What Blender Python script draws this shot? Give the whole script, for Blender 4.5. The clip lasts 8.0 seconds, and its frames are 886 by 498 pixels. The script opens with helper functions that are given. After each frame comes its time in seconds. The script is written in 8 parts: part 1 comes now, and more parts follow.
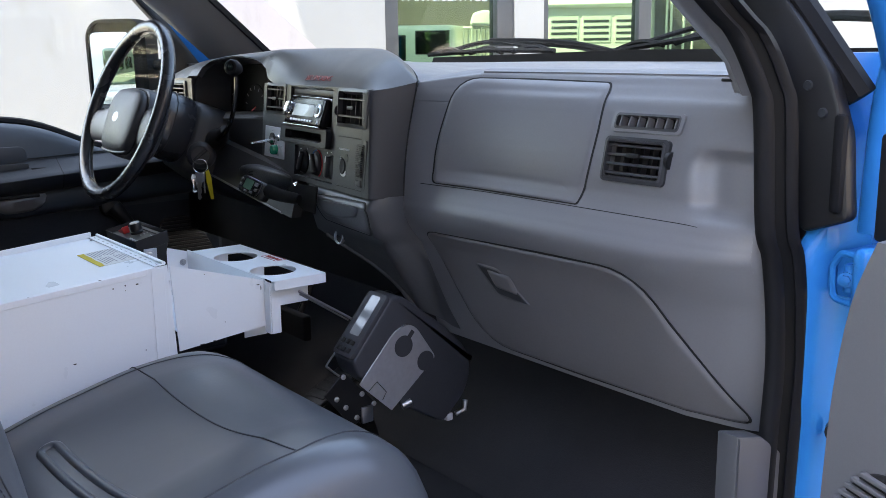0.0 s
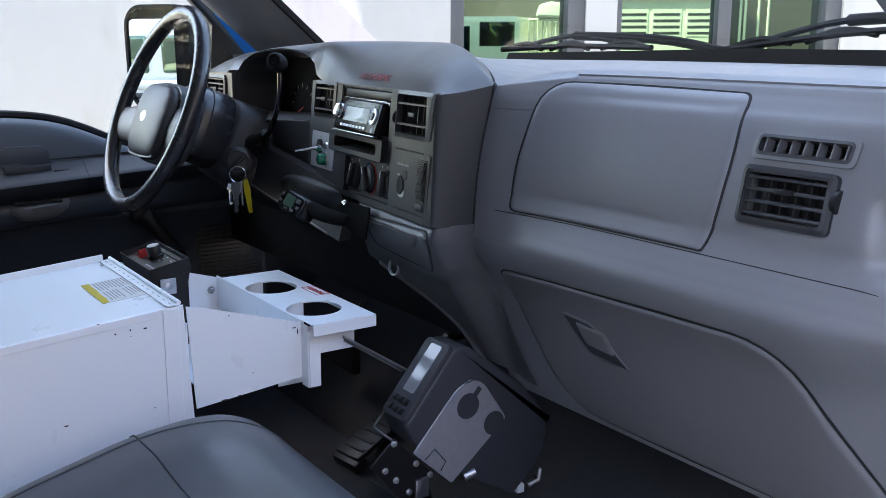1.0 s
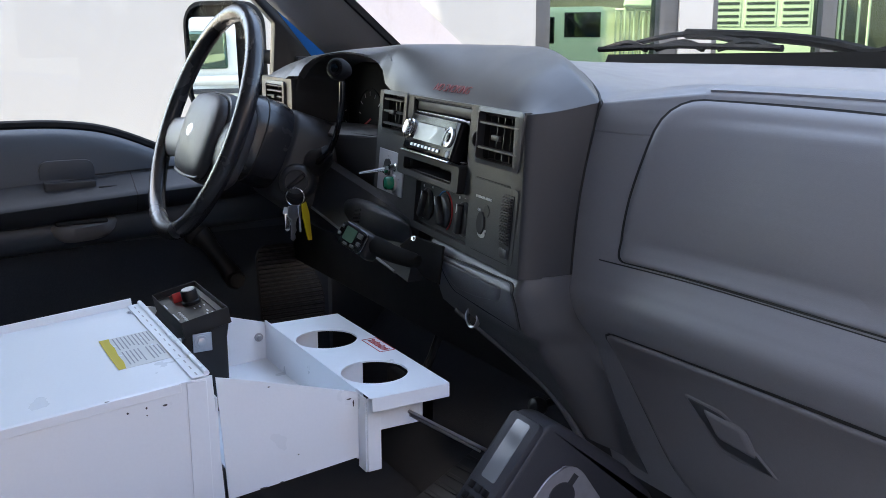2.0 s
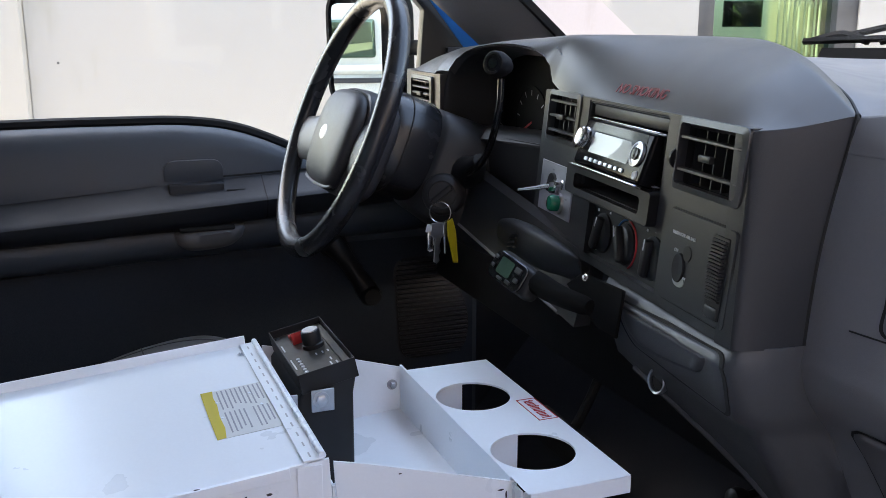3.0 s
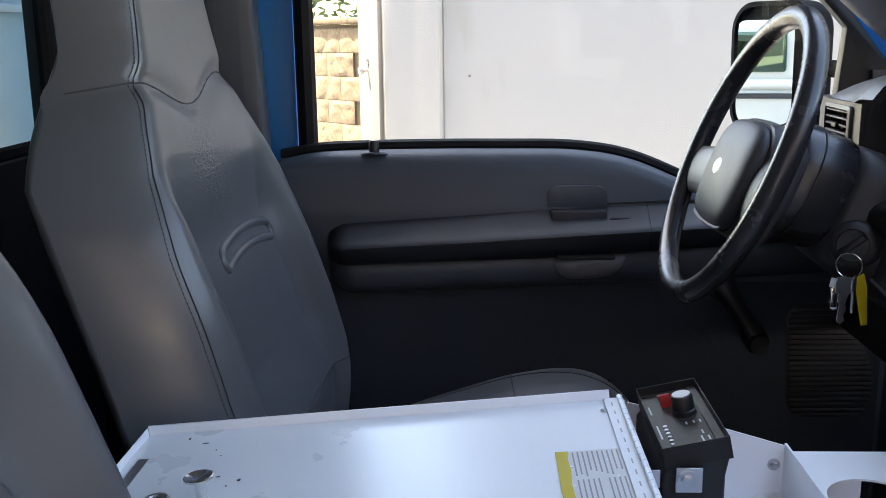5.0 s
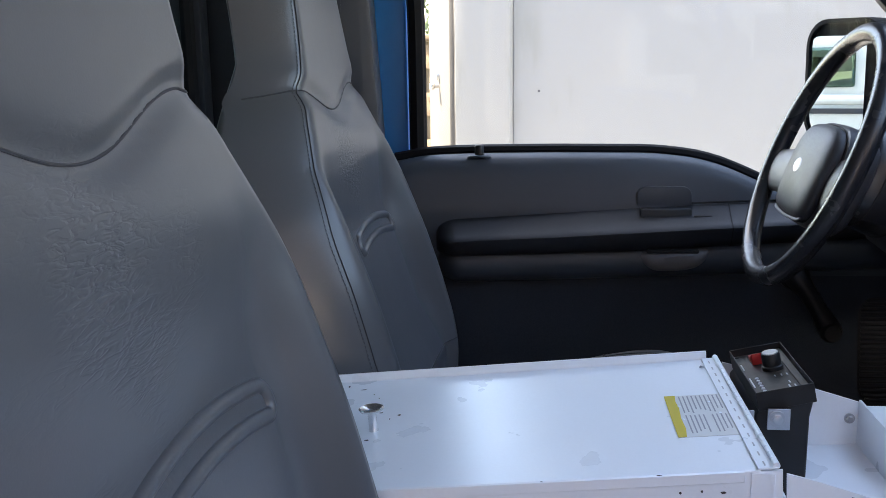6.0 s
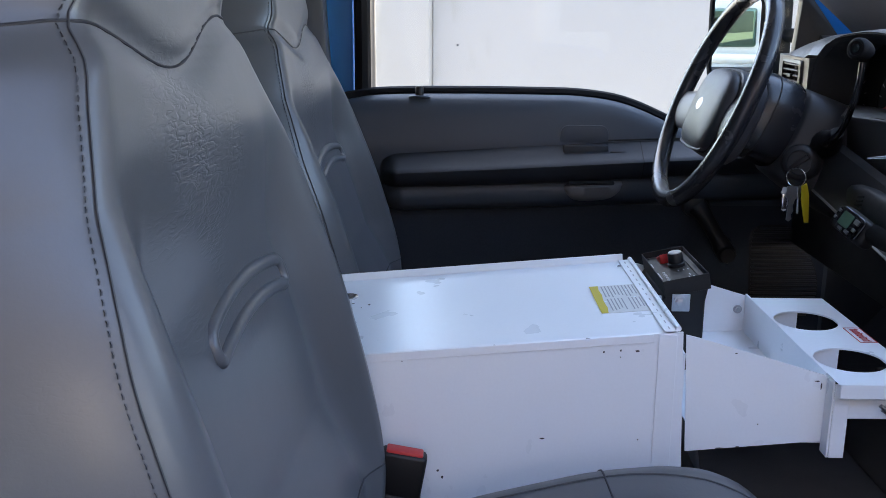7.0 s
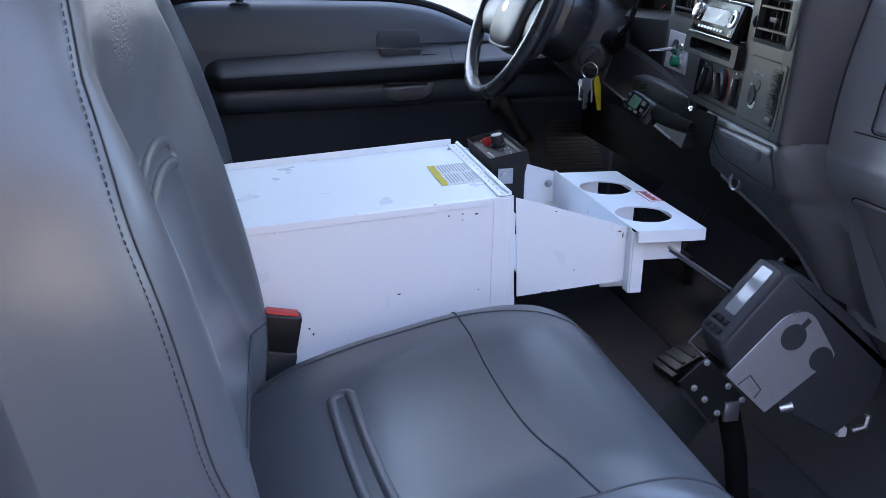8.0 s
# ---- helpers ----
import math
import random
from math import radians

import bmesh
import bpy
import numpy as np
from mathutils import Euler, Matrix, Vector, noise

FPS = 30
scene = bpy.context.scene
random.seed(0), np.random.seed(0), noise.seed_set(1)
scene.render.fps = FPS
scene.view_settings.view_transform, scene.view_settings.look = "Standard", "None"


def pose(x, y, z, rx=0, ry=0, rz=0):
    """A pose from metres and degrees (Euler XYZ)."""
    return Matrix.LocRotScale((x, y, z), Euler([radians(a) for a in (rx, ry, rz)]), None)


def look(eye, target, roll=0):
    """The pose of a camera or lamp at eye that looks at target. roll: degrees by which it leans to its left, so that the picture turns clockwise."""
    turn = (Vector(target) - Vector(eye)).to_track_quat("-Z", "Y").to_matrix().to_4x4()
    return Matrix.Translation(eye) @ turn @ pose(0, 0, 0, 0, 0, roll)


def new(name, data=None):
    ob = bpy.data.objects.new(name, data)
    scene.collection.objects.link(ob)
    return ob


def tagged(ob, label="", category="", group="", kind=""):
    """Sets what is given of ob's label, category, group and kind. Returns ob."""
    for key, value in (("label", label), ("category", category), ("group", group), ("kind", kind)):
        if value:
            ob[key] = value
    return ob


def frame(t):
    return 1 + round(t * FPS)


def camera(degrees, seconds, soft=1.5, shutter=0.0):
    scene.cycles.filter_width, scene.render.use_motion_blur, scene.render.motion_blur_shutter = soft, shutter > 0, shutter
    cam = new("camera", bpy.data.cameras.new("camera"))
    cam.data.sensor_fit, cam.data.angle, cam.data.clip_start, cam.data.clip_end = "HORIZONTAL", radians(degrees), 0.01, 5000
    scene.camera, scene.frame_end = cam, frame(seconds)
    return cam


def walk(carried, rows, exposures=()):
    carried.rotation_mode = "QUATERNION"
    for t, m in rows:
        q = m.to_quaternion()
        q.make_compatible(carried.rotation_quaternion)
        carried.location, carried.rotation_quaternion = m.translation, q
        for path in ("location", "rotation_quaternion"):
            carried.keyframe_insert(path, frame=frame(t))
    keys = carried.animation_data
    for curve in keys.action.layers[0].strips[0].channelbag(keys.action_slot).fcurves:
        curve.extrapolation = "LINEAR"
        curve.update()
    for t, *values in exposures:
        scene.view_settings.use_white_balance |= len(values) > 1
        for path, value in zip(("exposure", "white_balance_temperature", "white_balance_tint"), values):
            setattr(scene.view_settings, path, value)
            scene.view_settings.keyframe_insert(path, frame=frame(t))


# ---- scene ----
cam = camera(49.22, 8.0, 0.8)
PATH = [
    (0.0, pose(1.5288, -0.5431, 0.8094, 78.309, 0.633, 52.010)),
    (0.5, pose(1.4306, -0.4463, 0.8111, 78.584, 0.399, 55.414)),
    (1.0, pose(1.2793, -0.3832, 0.8150, 77.815, -0.229, 55.663)),
    (1.2, pose(1.2245, -0.3659, 0.8167, 77.464, -0.038, 55.370)),
    (2.3, pose(1.0021, -0.2012, 0.8337, 77.135, 0.262, 63.633)),
    (2.5, pose(0.9553, -0.1781, 0.8327, 76.929, 0.357, 65.645)),
    (3.0, pose(0.8354, -0.1656, 0.8295, 76.679, 0.037, 68.975)),
    (3.5, pose(0.7718, -0.1747, 0.8339, 76.420, -0.287, 72.186)),
    (4.0, pose(0.7413, -0.1609, 0.8384, 76.518, -0.226, 77.504)),
    (4.5, pose(0.7313, -0.1450, 0.8428, 77.182, 0.056, 85.015)),
    (5.0, pose(0.7468, -0.1378, 0.8454, 77.450, 0.678, 92.101)),
    (5.2, pose(0.7663, -0.1501, 0.8477, 77.253, 0.784, 94.351)),
    (6.3, pose(1.0038, -0.2177, 0.8429, 78.487, 0.751, 95.589)),
    (6.5, pose(1.0452, -0.2255, 0.8421, 78.022, 0.407, 94.947)),
    (7.0, pose(1.1344, -0.2495, 0.8311, 75.915, -0.477, 90.510)),
    (7.5, pose(1.2121, -0.3071, 0.8285, 73.575, -1.050, 84.153)),
    (8.0, pose(1.2893, -0.3473, 0.8211, 71.403, -1.282, 77.639)),
]
walk(cam, PATH, [(0.0, 3.84, 7900, 17), (1.0, 3.78, 7350, 18), (3.0, 3.74, 8300, 20), (4.5, 3.68, 8200, 20), (6.5, 3.58, 7450, 20), (7.5, 3.84, 7000, 20), (8.0, 4.08, 6900, 21)])

# ---- world, sun, exposure ----
SUN_EL, SUN_AZ = radians(51), radians(206)
world = bpy.data.worlds.new("sky")
scene.world = world
world.use_nodes = True
wn = world.node_tree.nodes
sky = wn.new("ShaderNodeTexSky")
sky.sky_type, sky.sun_disc = "NISHITA", False
sky.sun_elevation, sky.sun_rotation = SUN_EL, SUN_AZ
world.node_tree.links.new(sky.outputs[0], wn["Background"].inputs[0])
wn["Background"].inputs[1].default_value = 0.15
sun_data = bpy.data.lights.new("sun", "SUN")
sun_data.energy, sun_data.angle, sun_data.color = 4.2, radians(0.5), (1.0, 0.95, 0.88)
sun = new("sun", sun_data)
to_sun = Vector((math.sin(SUN_AZ) * math.cos(SUN_EL), math.cos(SUN_AZ) * math.cos(SUN_EL), math.sin(SUN_EL)))
sun.matrix_world = look(to_sun * 30, (0, 0, 0))


# ---- materials ----
def material(name, color, rough=0.5, metal=0.0, grain=0.0, scale=300.0, tone=0.06, tone_scale=6.0, bump=0.0,
             bump_scale=900.0, coat=0.0, spec=0.5, per_piece=0.0, rough_var=0.08, stains=None, stain_amount=0.0):
    """A surface with grain and blotches in its colour, uneven gloss and fine relief."""
    m = bpy.data.materials.new(name)
    m.use_nodes = True
    n, l = m.node_tree.nodes, m.node_tree.links
    b = n["Principled BSDF"]
    b.inputs["Roughness"].default_value = rough
    b.inputs["Metallic"].default_value = metal
    b.inputs["Specular IOR Level"].default_value = spec
    b.inputs["Coat Weight"].default_value = coat
    b.inputs["Coat Roughness"].default_value = 0.08
    co = n.new("ShaderNodeTexCoord")

    def noise_tex(s, detail=4.0):
        t = n.new("ShaderNodeTexNoise")
        t.inputs["Scale"].default_value = s
        t.inputs["Detail"].default_value = detail
        l.new(co.outputs["Object"], t.inputs["Vector"])
        return t.outputs["Fac"]

    def maths(op, a, c):
        q = n.new("ShaderNodeMath")
        q.operation = op
        for i, v in enumerate((a, c)):
            if isinstance(v, float):
                q.inputs[i].default_value = v
            else:
                l.new(v, q.inputs[i])
        return q.outputs[0]

    big = noise_tex(tone_scale)
    fine = noise_tex(scale, 3.0)
    value = maths("ADD", maths("MULTIPLY", maths("SUBTRACT", big, 0.5), tone * 2), maths("MULTIPLY", maths("SUBTRACT", fine, 0.5), grain * 2))
    value = maths("ADD", value, 1.0)
    if per_piece:
        info = n.new("ShaderNodeObjectInfo")
        value = maths("ADD", value, maths("MULTIPLY", maths("SUBTRACT", info.outputs["Random"], 0.5), per_piece * 2))
    hsv = n.new("ShaderNodeHueSaturation")
    hsv.inputs["Color"].default_value = (*color, 1)
    l.new(value, hsv.inputs["Value"])
    out = hsv.outputs["Color"]
    if stains:
        ramp = n.new("ShaderNodeValToRGB")
        ramp.color_ramp.elements[0].position, ramp.color_ramp.elements[1].position = 0.56, 0.72
        run = n.new("ShaderNodeMapping")
        run.inputs["Scale"].default_value = (1.0, 1.0, 0.30)
        l.new(co.outputs["Object"], run.inputs["Vector"])
        blot = n.new("ShaderNodeTexNoise")
        blot.inputs["Scale"].default_value, blot.inputs["Detail"].default_value, blot.inputs["Roughness"].default_value = tone_scale * 1.4, 8.0, 0.65
        l.new(run.outputs[0], blot.inputs["Vector"])
        l.new(blot.outputs["Fac"], ramp.inputs[0])
        mix = n.new("ShaderNodeMix")
        mix.data_type = "RGBA"
        l.new(maths("MULTIPLY", ramp.outputs["Color"], stain_amount), mix.inputs[0])
        l.new(out, mix.inputs[6])
        mix.inputs[7].default_value = (*stains, 1)
        out = mix.outputs[2]
    l.new(out, b.inputs["Base Color"])
    if rough_var:
        l.new(maths("ADD", maths("MULTIPLY", maths("SUBTRACT", noise_tex(tone_scale * 3), 0.5), rough_var * 2), rough), b.inputs["Roughness"])
    if bump:
        bn = n.new("ShaderNodeBump")
        bn.inputs["Strength"].default_value = bump
        bn.inputs["Distance"].default_value = 0.001
        l.new(noise_tex(bump_scale, 2.0), bn.inputs["Height"])
        l.new(bn.outputs[0], b.inputs["Normal"])
    return m


def pane_mat(name, tint):
    """Thin clear glass: passes light straight through, mirrors a little of it."""
    m = bpy.data.materials.new(name)
    m.use_nodes = True
    n, l = m.node_tree.nodes, m.node_tree.links
    n.clear()
    o = n.new("ShaderNodeOutputMaterial")
    tr = n.new("ShaderNodeBsdfTransparent")
    tr.inputs[0].default_value = (*tint, 1)
    gl = n.new("ShaderNodeBsdfGlossy")
    gl.inputs["Roughness"].default_value = 0.0
    lw = n.new("ShaderNodeLayerWeight")
    lw.inputs[0].default_value = 0.5
    pw = n.new("ShaderNodeMath")
    pw.operation, pw.inputs[1].default_value = "POWER", 5.0
    fr = n.new("ShaderNodeMath")
    fr.operation, fr.inputs[1].default_value, fr.inputs[2].default_value = "MULTIPLY_ADD", 0.45, 0.015
    l.new(lw.outputs["Facing"], pw.inputs[0])
    l.new(pw.outputs[0], fr.inputs[0])
    mx = n.new("ShaderNodeMixShader")
    l.new(fr.outputs[0], mx.inputs[0])
    l.new(tr.outputs[0], mx.inputs[1])
    l.new(gl.outputs[0], mx.inputs[2])
    l.new(mx.outputs[0], o.inputs[0])
    return m


M_DASH = material("dash_grey_plastic", (0.156, 0.154, 0.160), 0.38, grain=0.05, tone=0.05, bump=0.14, bump_scale=1400)
M_DASHD = material("dash_charcoal_plastic", (0.029, 0.0295, 0.032), 0.44, spec=0.36, grain=0.06, tone=0.06, bump=0.14, bump_scale=1400)
# paler copy of M_DASHD for upper parts: windshield light is put into the colour
M_HOOD = material("dash_charcoal_lit", (0.048, 0.047, 0.047), 0.40, grain=0.05, tone=0.05, bump=0.10, bump_scale=1500)
M_SLAT = material("vent_slat_plastic", (0.042, 0.042, 0.045), 0.40, grain=0.06, tone=0.05)
M_LOWC = material("charcoal_lower_plastic", (0.060, 0.061, 0.065), 0.42, grain=0.05, tone=0.05, bump=0.12, bump_scale=1400)
# glovebox door: warmer by its own hue, darker with footwell shade put in
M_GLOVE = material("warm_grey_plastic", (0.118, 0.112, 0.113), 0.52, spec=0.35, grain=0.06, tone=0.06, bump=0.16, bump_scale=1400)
M_CARPET = material("dark_door_carpet", (0.026, 0.033, 0.044), 0.85, spec=0.25, grain=0.25, tone=0.12, bump=0.4, bump_scale=800)
M_PAD = material("wheel_pad_charcoal", (0.047, 0.047, 0.051), 0.42, spec=0.35, grain=0.08, tone=0.05, bump=0.35, bump_scale=1200)
M_DOOR = material("door_grey_plastic", (0.038, 0.048, 0.061), 0.42, grain=0.06, tone=0.06, bump=0.3, bump_scale=1200)
M_DOORD = material("door_dark_plastic", (0.014, 0.0168, 0.0218), 0.48, grain=0.08, tone=0.06, bump=0.3, bump_scale=1200)
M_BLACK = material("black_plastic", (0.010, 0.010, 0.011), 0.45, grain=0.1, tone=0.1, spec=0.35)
M_GLOSSB = material("gloss_black_plastic", (0.006, 0.006, 0.007), 0.12, tone=0.1)
M_GAP = material("joint_shadow_rubber", (0.008, 0.008, 0.008), 0.8, tone=0.1)
M_RUBBER = material("black_rubber_seal", (0.007, 0.007, 0.008), 0.66, grain=0.1, tone=0.15, bump=0.2, spec=0.15)
M_WIPER = material("matt_black_wiper", (0.006, 0.006, 0.006), 0.85, spec=0.12, tone=0.1)
M_FLOOR = material("black_floor_mat", (0.025, 0.0245, 0.028), 0.74, spec=0.3, grain=0.2, tone=0.25, tone_scale=8, bump=0.5, bump_scale=500)
M_HEAD = material("headliner_fabric", (0.30, 0.30, 0.31), 0.9, grain=0.15, tone=0.04, bump=0.4, bump_scale=700)
M_BLUE = material("blue_body_paint", (0.004, 0.165, 0.460), 0.35, tone=0.05, spec=0.22)
M_WHITE = material("white_painted_steel", (0.83, 0.88, 0.92), 0.28, tone=0.03, grain=0.02, bump=0.08, bump_scale=250, rough_var=0.02)
M_CHROME = material("bright_steel", (0.72, 0.72, 0.72), 0.22, metal=1.0, tone=0.08)
M_STEEL = material("zinc_steel", (0.50, 0.51, 0.53), 0.38, metal=1.0, grain=0.1, tone=0.12)
M_ALU = material("brushed_aluminium", (0.50, 0.50, 0.53), 0.45, metal=0.6, grain=0.12, scale=120, tone=0.08)
M_WHEEL = material("steering_wheel_black", (0.017, 0.018, 0.021), 0.27, spec=0.5, grain=0.1, tone=0.1, bump=0.08, bump_scale=1400, rough_var=0.02)
M_HUB = material("wheel_hub_grey", (0.105, 0.105, 0.106), 0.45, grain=0.08, tone=0.05, bump=0.3, bump_scale=1200)
M_YELLOW = material("yellow_tag", (0.62, 0.47, 0.02), 0.55, tone=0.12)
M_RED = material("red_plastic", (0.55, 0.03, 0.03), 0.4, tone=0.08)
M_SATINB = material("satin_black_plastic", (0.006, 0.006, 0.007), 0.20, spec=0.07, tone=0.1)
M_WORNRED = material("worn_red_print", (0.30, 0.055, 0.055), 0.6, tone=0.5, tone_scale=120)
M_REDPRINT = material("red_print", (0.50, 0.025, 0.03), 0.6, tone=0.2, tone_scale=60)
M_GREEN = material("green_lens", (0.0, 0.20, 0.11), 0.2, tone=0.1)
M_PAPER = material("printed_paper", (0.72, 0.72, 0.70), 0.7, tone=0.06, tone_scale=40)
M_PRINT = material("grey_print", (0.34, 0.34, 0.36), 0.7)
M_WPRINT = material("white_print", (0.60, 0.60, 0.60), 0.6)
M_MIRROR = material("mirror_silver", (0.90, 0.91, 0.91), 0.01, metal=1.0, tone=0.0, rough_var=0.0)
M_SCREEN = material("grey_screen_glass", (0.22, 0.23, 0.24), 0.18, tone=0.03)
M_LCD = material("green_lcd", (0.035, 0.085, 0.055), 0.15, tone=0.05)
M_RADIOLCD = material("silver_lcd", (0.30, 0.31, 0.33), 0.14, metal=0.6, tone=0.1)
M_DEVICE = material("grey_device_case", (0.042, 0.044, 0.052), 0.55, grain=0.1, tone=0.05, bump=0.3, bump_scale=1000)
M_PANE = pane_mat("clear_window_glass", (0.93, 0.97, 0.95))


def vinyl():
    """Grey vinyl: soft sheen, pebbled skin and patches of sharp creases."""
    m = material("grey_seat_vinyl", (0.080, 0.086, 0.093), 0.29, grain=0.03, tone=0.04, tone_scale=4, rough_var=0.02)
    n, l = m.node_tree.nodes, m.node_tree.links
    b = n["Principled BSDF"]
    co = n.new("ShaderNodeTexCoord")
    along = n.new("ShaderNodeMapping")
    along.inputs["Scale"].default_value = (0.45, 1.0, 1.7)
    l.new(co.outputs["Object"], along.inputs["Vector"])

    def tex(s, detail, twist=0.0):
        t = n.new("ShaderNodeTexNoise")
        t.inputs["Scale"].default_value, t.inputs["Detail"].default_value, t.inputs["Distortion"].default_value = s, detail, twist
        l.new(along.outputs[0] if twist else co.outputs["Object"], t.inputs["Vector"])
        return t.outputs[0]

    def sums(op, a, c):
        q = n.new("ShaderNodeMath")
        q.operation = op
        for i, v in enumerate((a, c)):
            if isinstance(v, float):
                q.inputs[i].default_value = v
            else:
                l.new(v, q.inputs[i])
        return q.outputs[0]

    def spread(v, lo, hi):
        r = n.new("ShaderNodeMapRange")
        r.inputs[1].default_value, r.inputs[2].default_value = lo, hi
        l.new(v, r.inputs[0])
        return r.outputs[0]

    def relief(height, strength, depth, under=None):
        q = n.new("ShaderNodeBump")
        q.inputs["Strength"].default_value, q.inputs["Distance"].default_value = strength, depth
        l.new(height, q.inputs["Height"])
        if under is not None:
            l.new(under, q.inputs["Normal"])
        return q.outputs[0]

    # creases: thin ridged lines of two sizes, only in patches
    ridged = spread(sums("ABSOLUTE", sums("SUBTRACT", tex(105, 2, 0.6), 0.5), 0.0), 0.0, 0.12)
    finer = spread(sums("ABSOLUTE", sums("SUBTRACT", tex(170, 1, 0.4), 0.5), 0.0), 0.0, 0.14)
    near = n.new("ShaderNodeVectorMath")
    near.operation = "DISTANCE"
    l.new(co.outputs["Object"], near.inputs[0])
    near.inputs[1].default_value = (0.445, -0.440, 0.700)
    worn = spread(near.outputs["Value"], 0.130, 0.035)
    creases = sums("MULTIPLY", sums("MULTIPLY", ridged, worn), spread(tex(9.0, 1), 0.40, 0.56))
    n1 = relief(creases, 0.34, 0.0014)
    n1 = relief(sums("MULTIPLY", finer, spread(tex(7.5, 1), 0.56, 0.74)), 0.08, 0.0008, n1)
    n2 = relief(tex(18, 2), 0.08, 0.004, n1)
    n3 = relief(tex(650, 2), 0.06, 0.0006, n2)
    l.new(n3, b.inputs["Normal"])
    return m


M_VINYL = vinyl()


# ---- building tools ----
def finish(bm, name, mat, sharp=38):
    bmesh.ops.recalc_face_normals(bm, faces=bm.faces)
    me = bpy.data.meshes.new(name)
    bm.to_mesh(me)
    bm.free()
    for p in me.polygons:
        p.use_smooth = True
    me.set_sharp_from_angle(angle=radians(sharp))
    me.materials.append(mat)
    return me


def thing(name, at, label, category, group="", kind=""):
    """An Empty at the base of a thing, to hang its parts on."""
    e = new(name)
    e.empty_display_size = 0.05
    e.matrix_basis = Matrix.Translation(at)
    return tagged(e, label, category, group, kind)


def part(name, bm, mat, parent=None, label="", sharp=38):
    """Links a bmesh, given in world coordinates, as one mesh under a thing or a part."""
    ob = new(name, finish(bm, name, mat, sharp))
    if parent is not None:
        ob.parent = parent
        if parent.type == "EMPTY":
            ob.matrix_parent_inverse = parent.matrix_basis.inverted()
    if label:
        ob["label"] = label
    return ob


def single(name, bm, mat, label, category, group="", kind="", sharp=38):
    return tagged(part(name, bm, mat, None, "", sharp), label, category, group, kind)


def box(lo, hi, bevel=0.0, seg=2, m=None, bm=None):
    """A box between two corners, with rounded edges; m turns and places it."""
    b = bm if bm is not None else bmesh.new()
    lo, hi = Vector(lo), Vector(hi)
    one = bmesh.new()
    bmesh.ops.create_cube(one, size=1)
    for v in one.verts:
        v.co = Vector([(lo[i] + hi[i]) / 2 + v.co[i] * (hi[i] - lo[i]) for i in range(3)])
    if bevel:
        bmesh.ops.bevel(one, geom=one.edges[:], offset=bevel, segments=seg, affect="EDGES", profile=0.5)
    return merge(b, one, m)


def merge(b, one, m=None):
    if m is not None:
        bmesh.ops.transform(one, matrix=m, verts=one.verts)
    me = bpy.data.meshes.new("t")
    one.to_mesh(me)
    one.free()
    b.from_mesh(me)
    bpy.data.meshes.remove(me)
    return b


def prism(outline, lo, hi, axis="z", bevel=0.0, seg=2, m=None, bm=None):
    """A flat outline (list of pairs) drawn out along an axis, its rims rounded. For x the pairs are (y, z), for y (x, z), for z (x, y)."""
    put = {"x": lambda a, c, d: (d, a, c), "y": lambda a, c, d: (a, d, c), "z": lambda a, c, d: (a, c, d)}[axis]
    pts = [Vector(p) for p in outline]
    if bevel:
        eased_, n = [], len(pts)
        for i, p in enumerate(pts):
            a, c = pts[i - 1] - p, pts[(i + 1) % n] - p
            if a.length < 1e-7:
                continue
            if a.angle(-c, 0) > 0.6:
                r = min(bevel, a.length * 0.4, c.length * 0.4)
                eased_ += [p + a.normalized() * r, p + (a.normalized() + c.normalized()) * r * 0.25, p + c.normalized() * r]
            else:
                eased_.append(p)
        pts = eased_
    n = len(pts)
    turn = 1 if sum(pts[i - 1].cross(pts[i]) for i in range(n)) > 0 else -1
    nor = []
    for i in range(n):
        d = (pts[(i + 1) % n] - pts[i]).normalized() + (pts[i] - pts[i - 1]).normalized()
        d = d.normalized() if d.length > 1e-6 else Vector((0, 0))
        nor.append(Vector((d.y, -d.x)) * turn)
    steps = [(0.0, 0.0)]
    if bevel:
        bevel = min(bevel, abs(hi - lo) * 0.5)
        steps = [(bevel * (1 - math.sin(math.pi / 2 * k / seg)), bevel * (1 - math.cos(math.pi / 2 * k / seg))) for k in range(seg + 1)]
    s_ = 1 if hi > lo else -1
    rings = [(inn, lo + s_ * up) for inn, up in steps] + [(inn, hi - s_ * up) for inn, up in reversed(steps)]
    one = bmesh.new()
    rv = [[one.verts.new(put(*(pts[i] - nor[i] * inn), at)) for i in range(n)] for inn, at in rings]
    for a, c in zip(rv, rv[1:]):
        for i in range(n):
            j = (i + 1) % n
            one.faces.new((a[i], a[j], c[j], c[i]))
    one.faces.new(rv[0])
    one.faces.new(rv[-1])
    return merge(bm if bm is not None else bmesh.new(), one, m)


def rounded(w, h, r, n=5):
    """A rounded rectangle about the origin, as pairs."""
    out = []
    for k, (sx, sy) in enumerate(((1, 1), (-1, 1), (-1, -1), (1, -1))):
        for i in range(n + 1):
            a = math.pi / 2 * (k + i / n)
            out.append((sx * (w / 2 - r) + r * math.cos(a), sy * (h / 2 - r) + r * math.sin(a)))
    return out


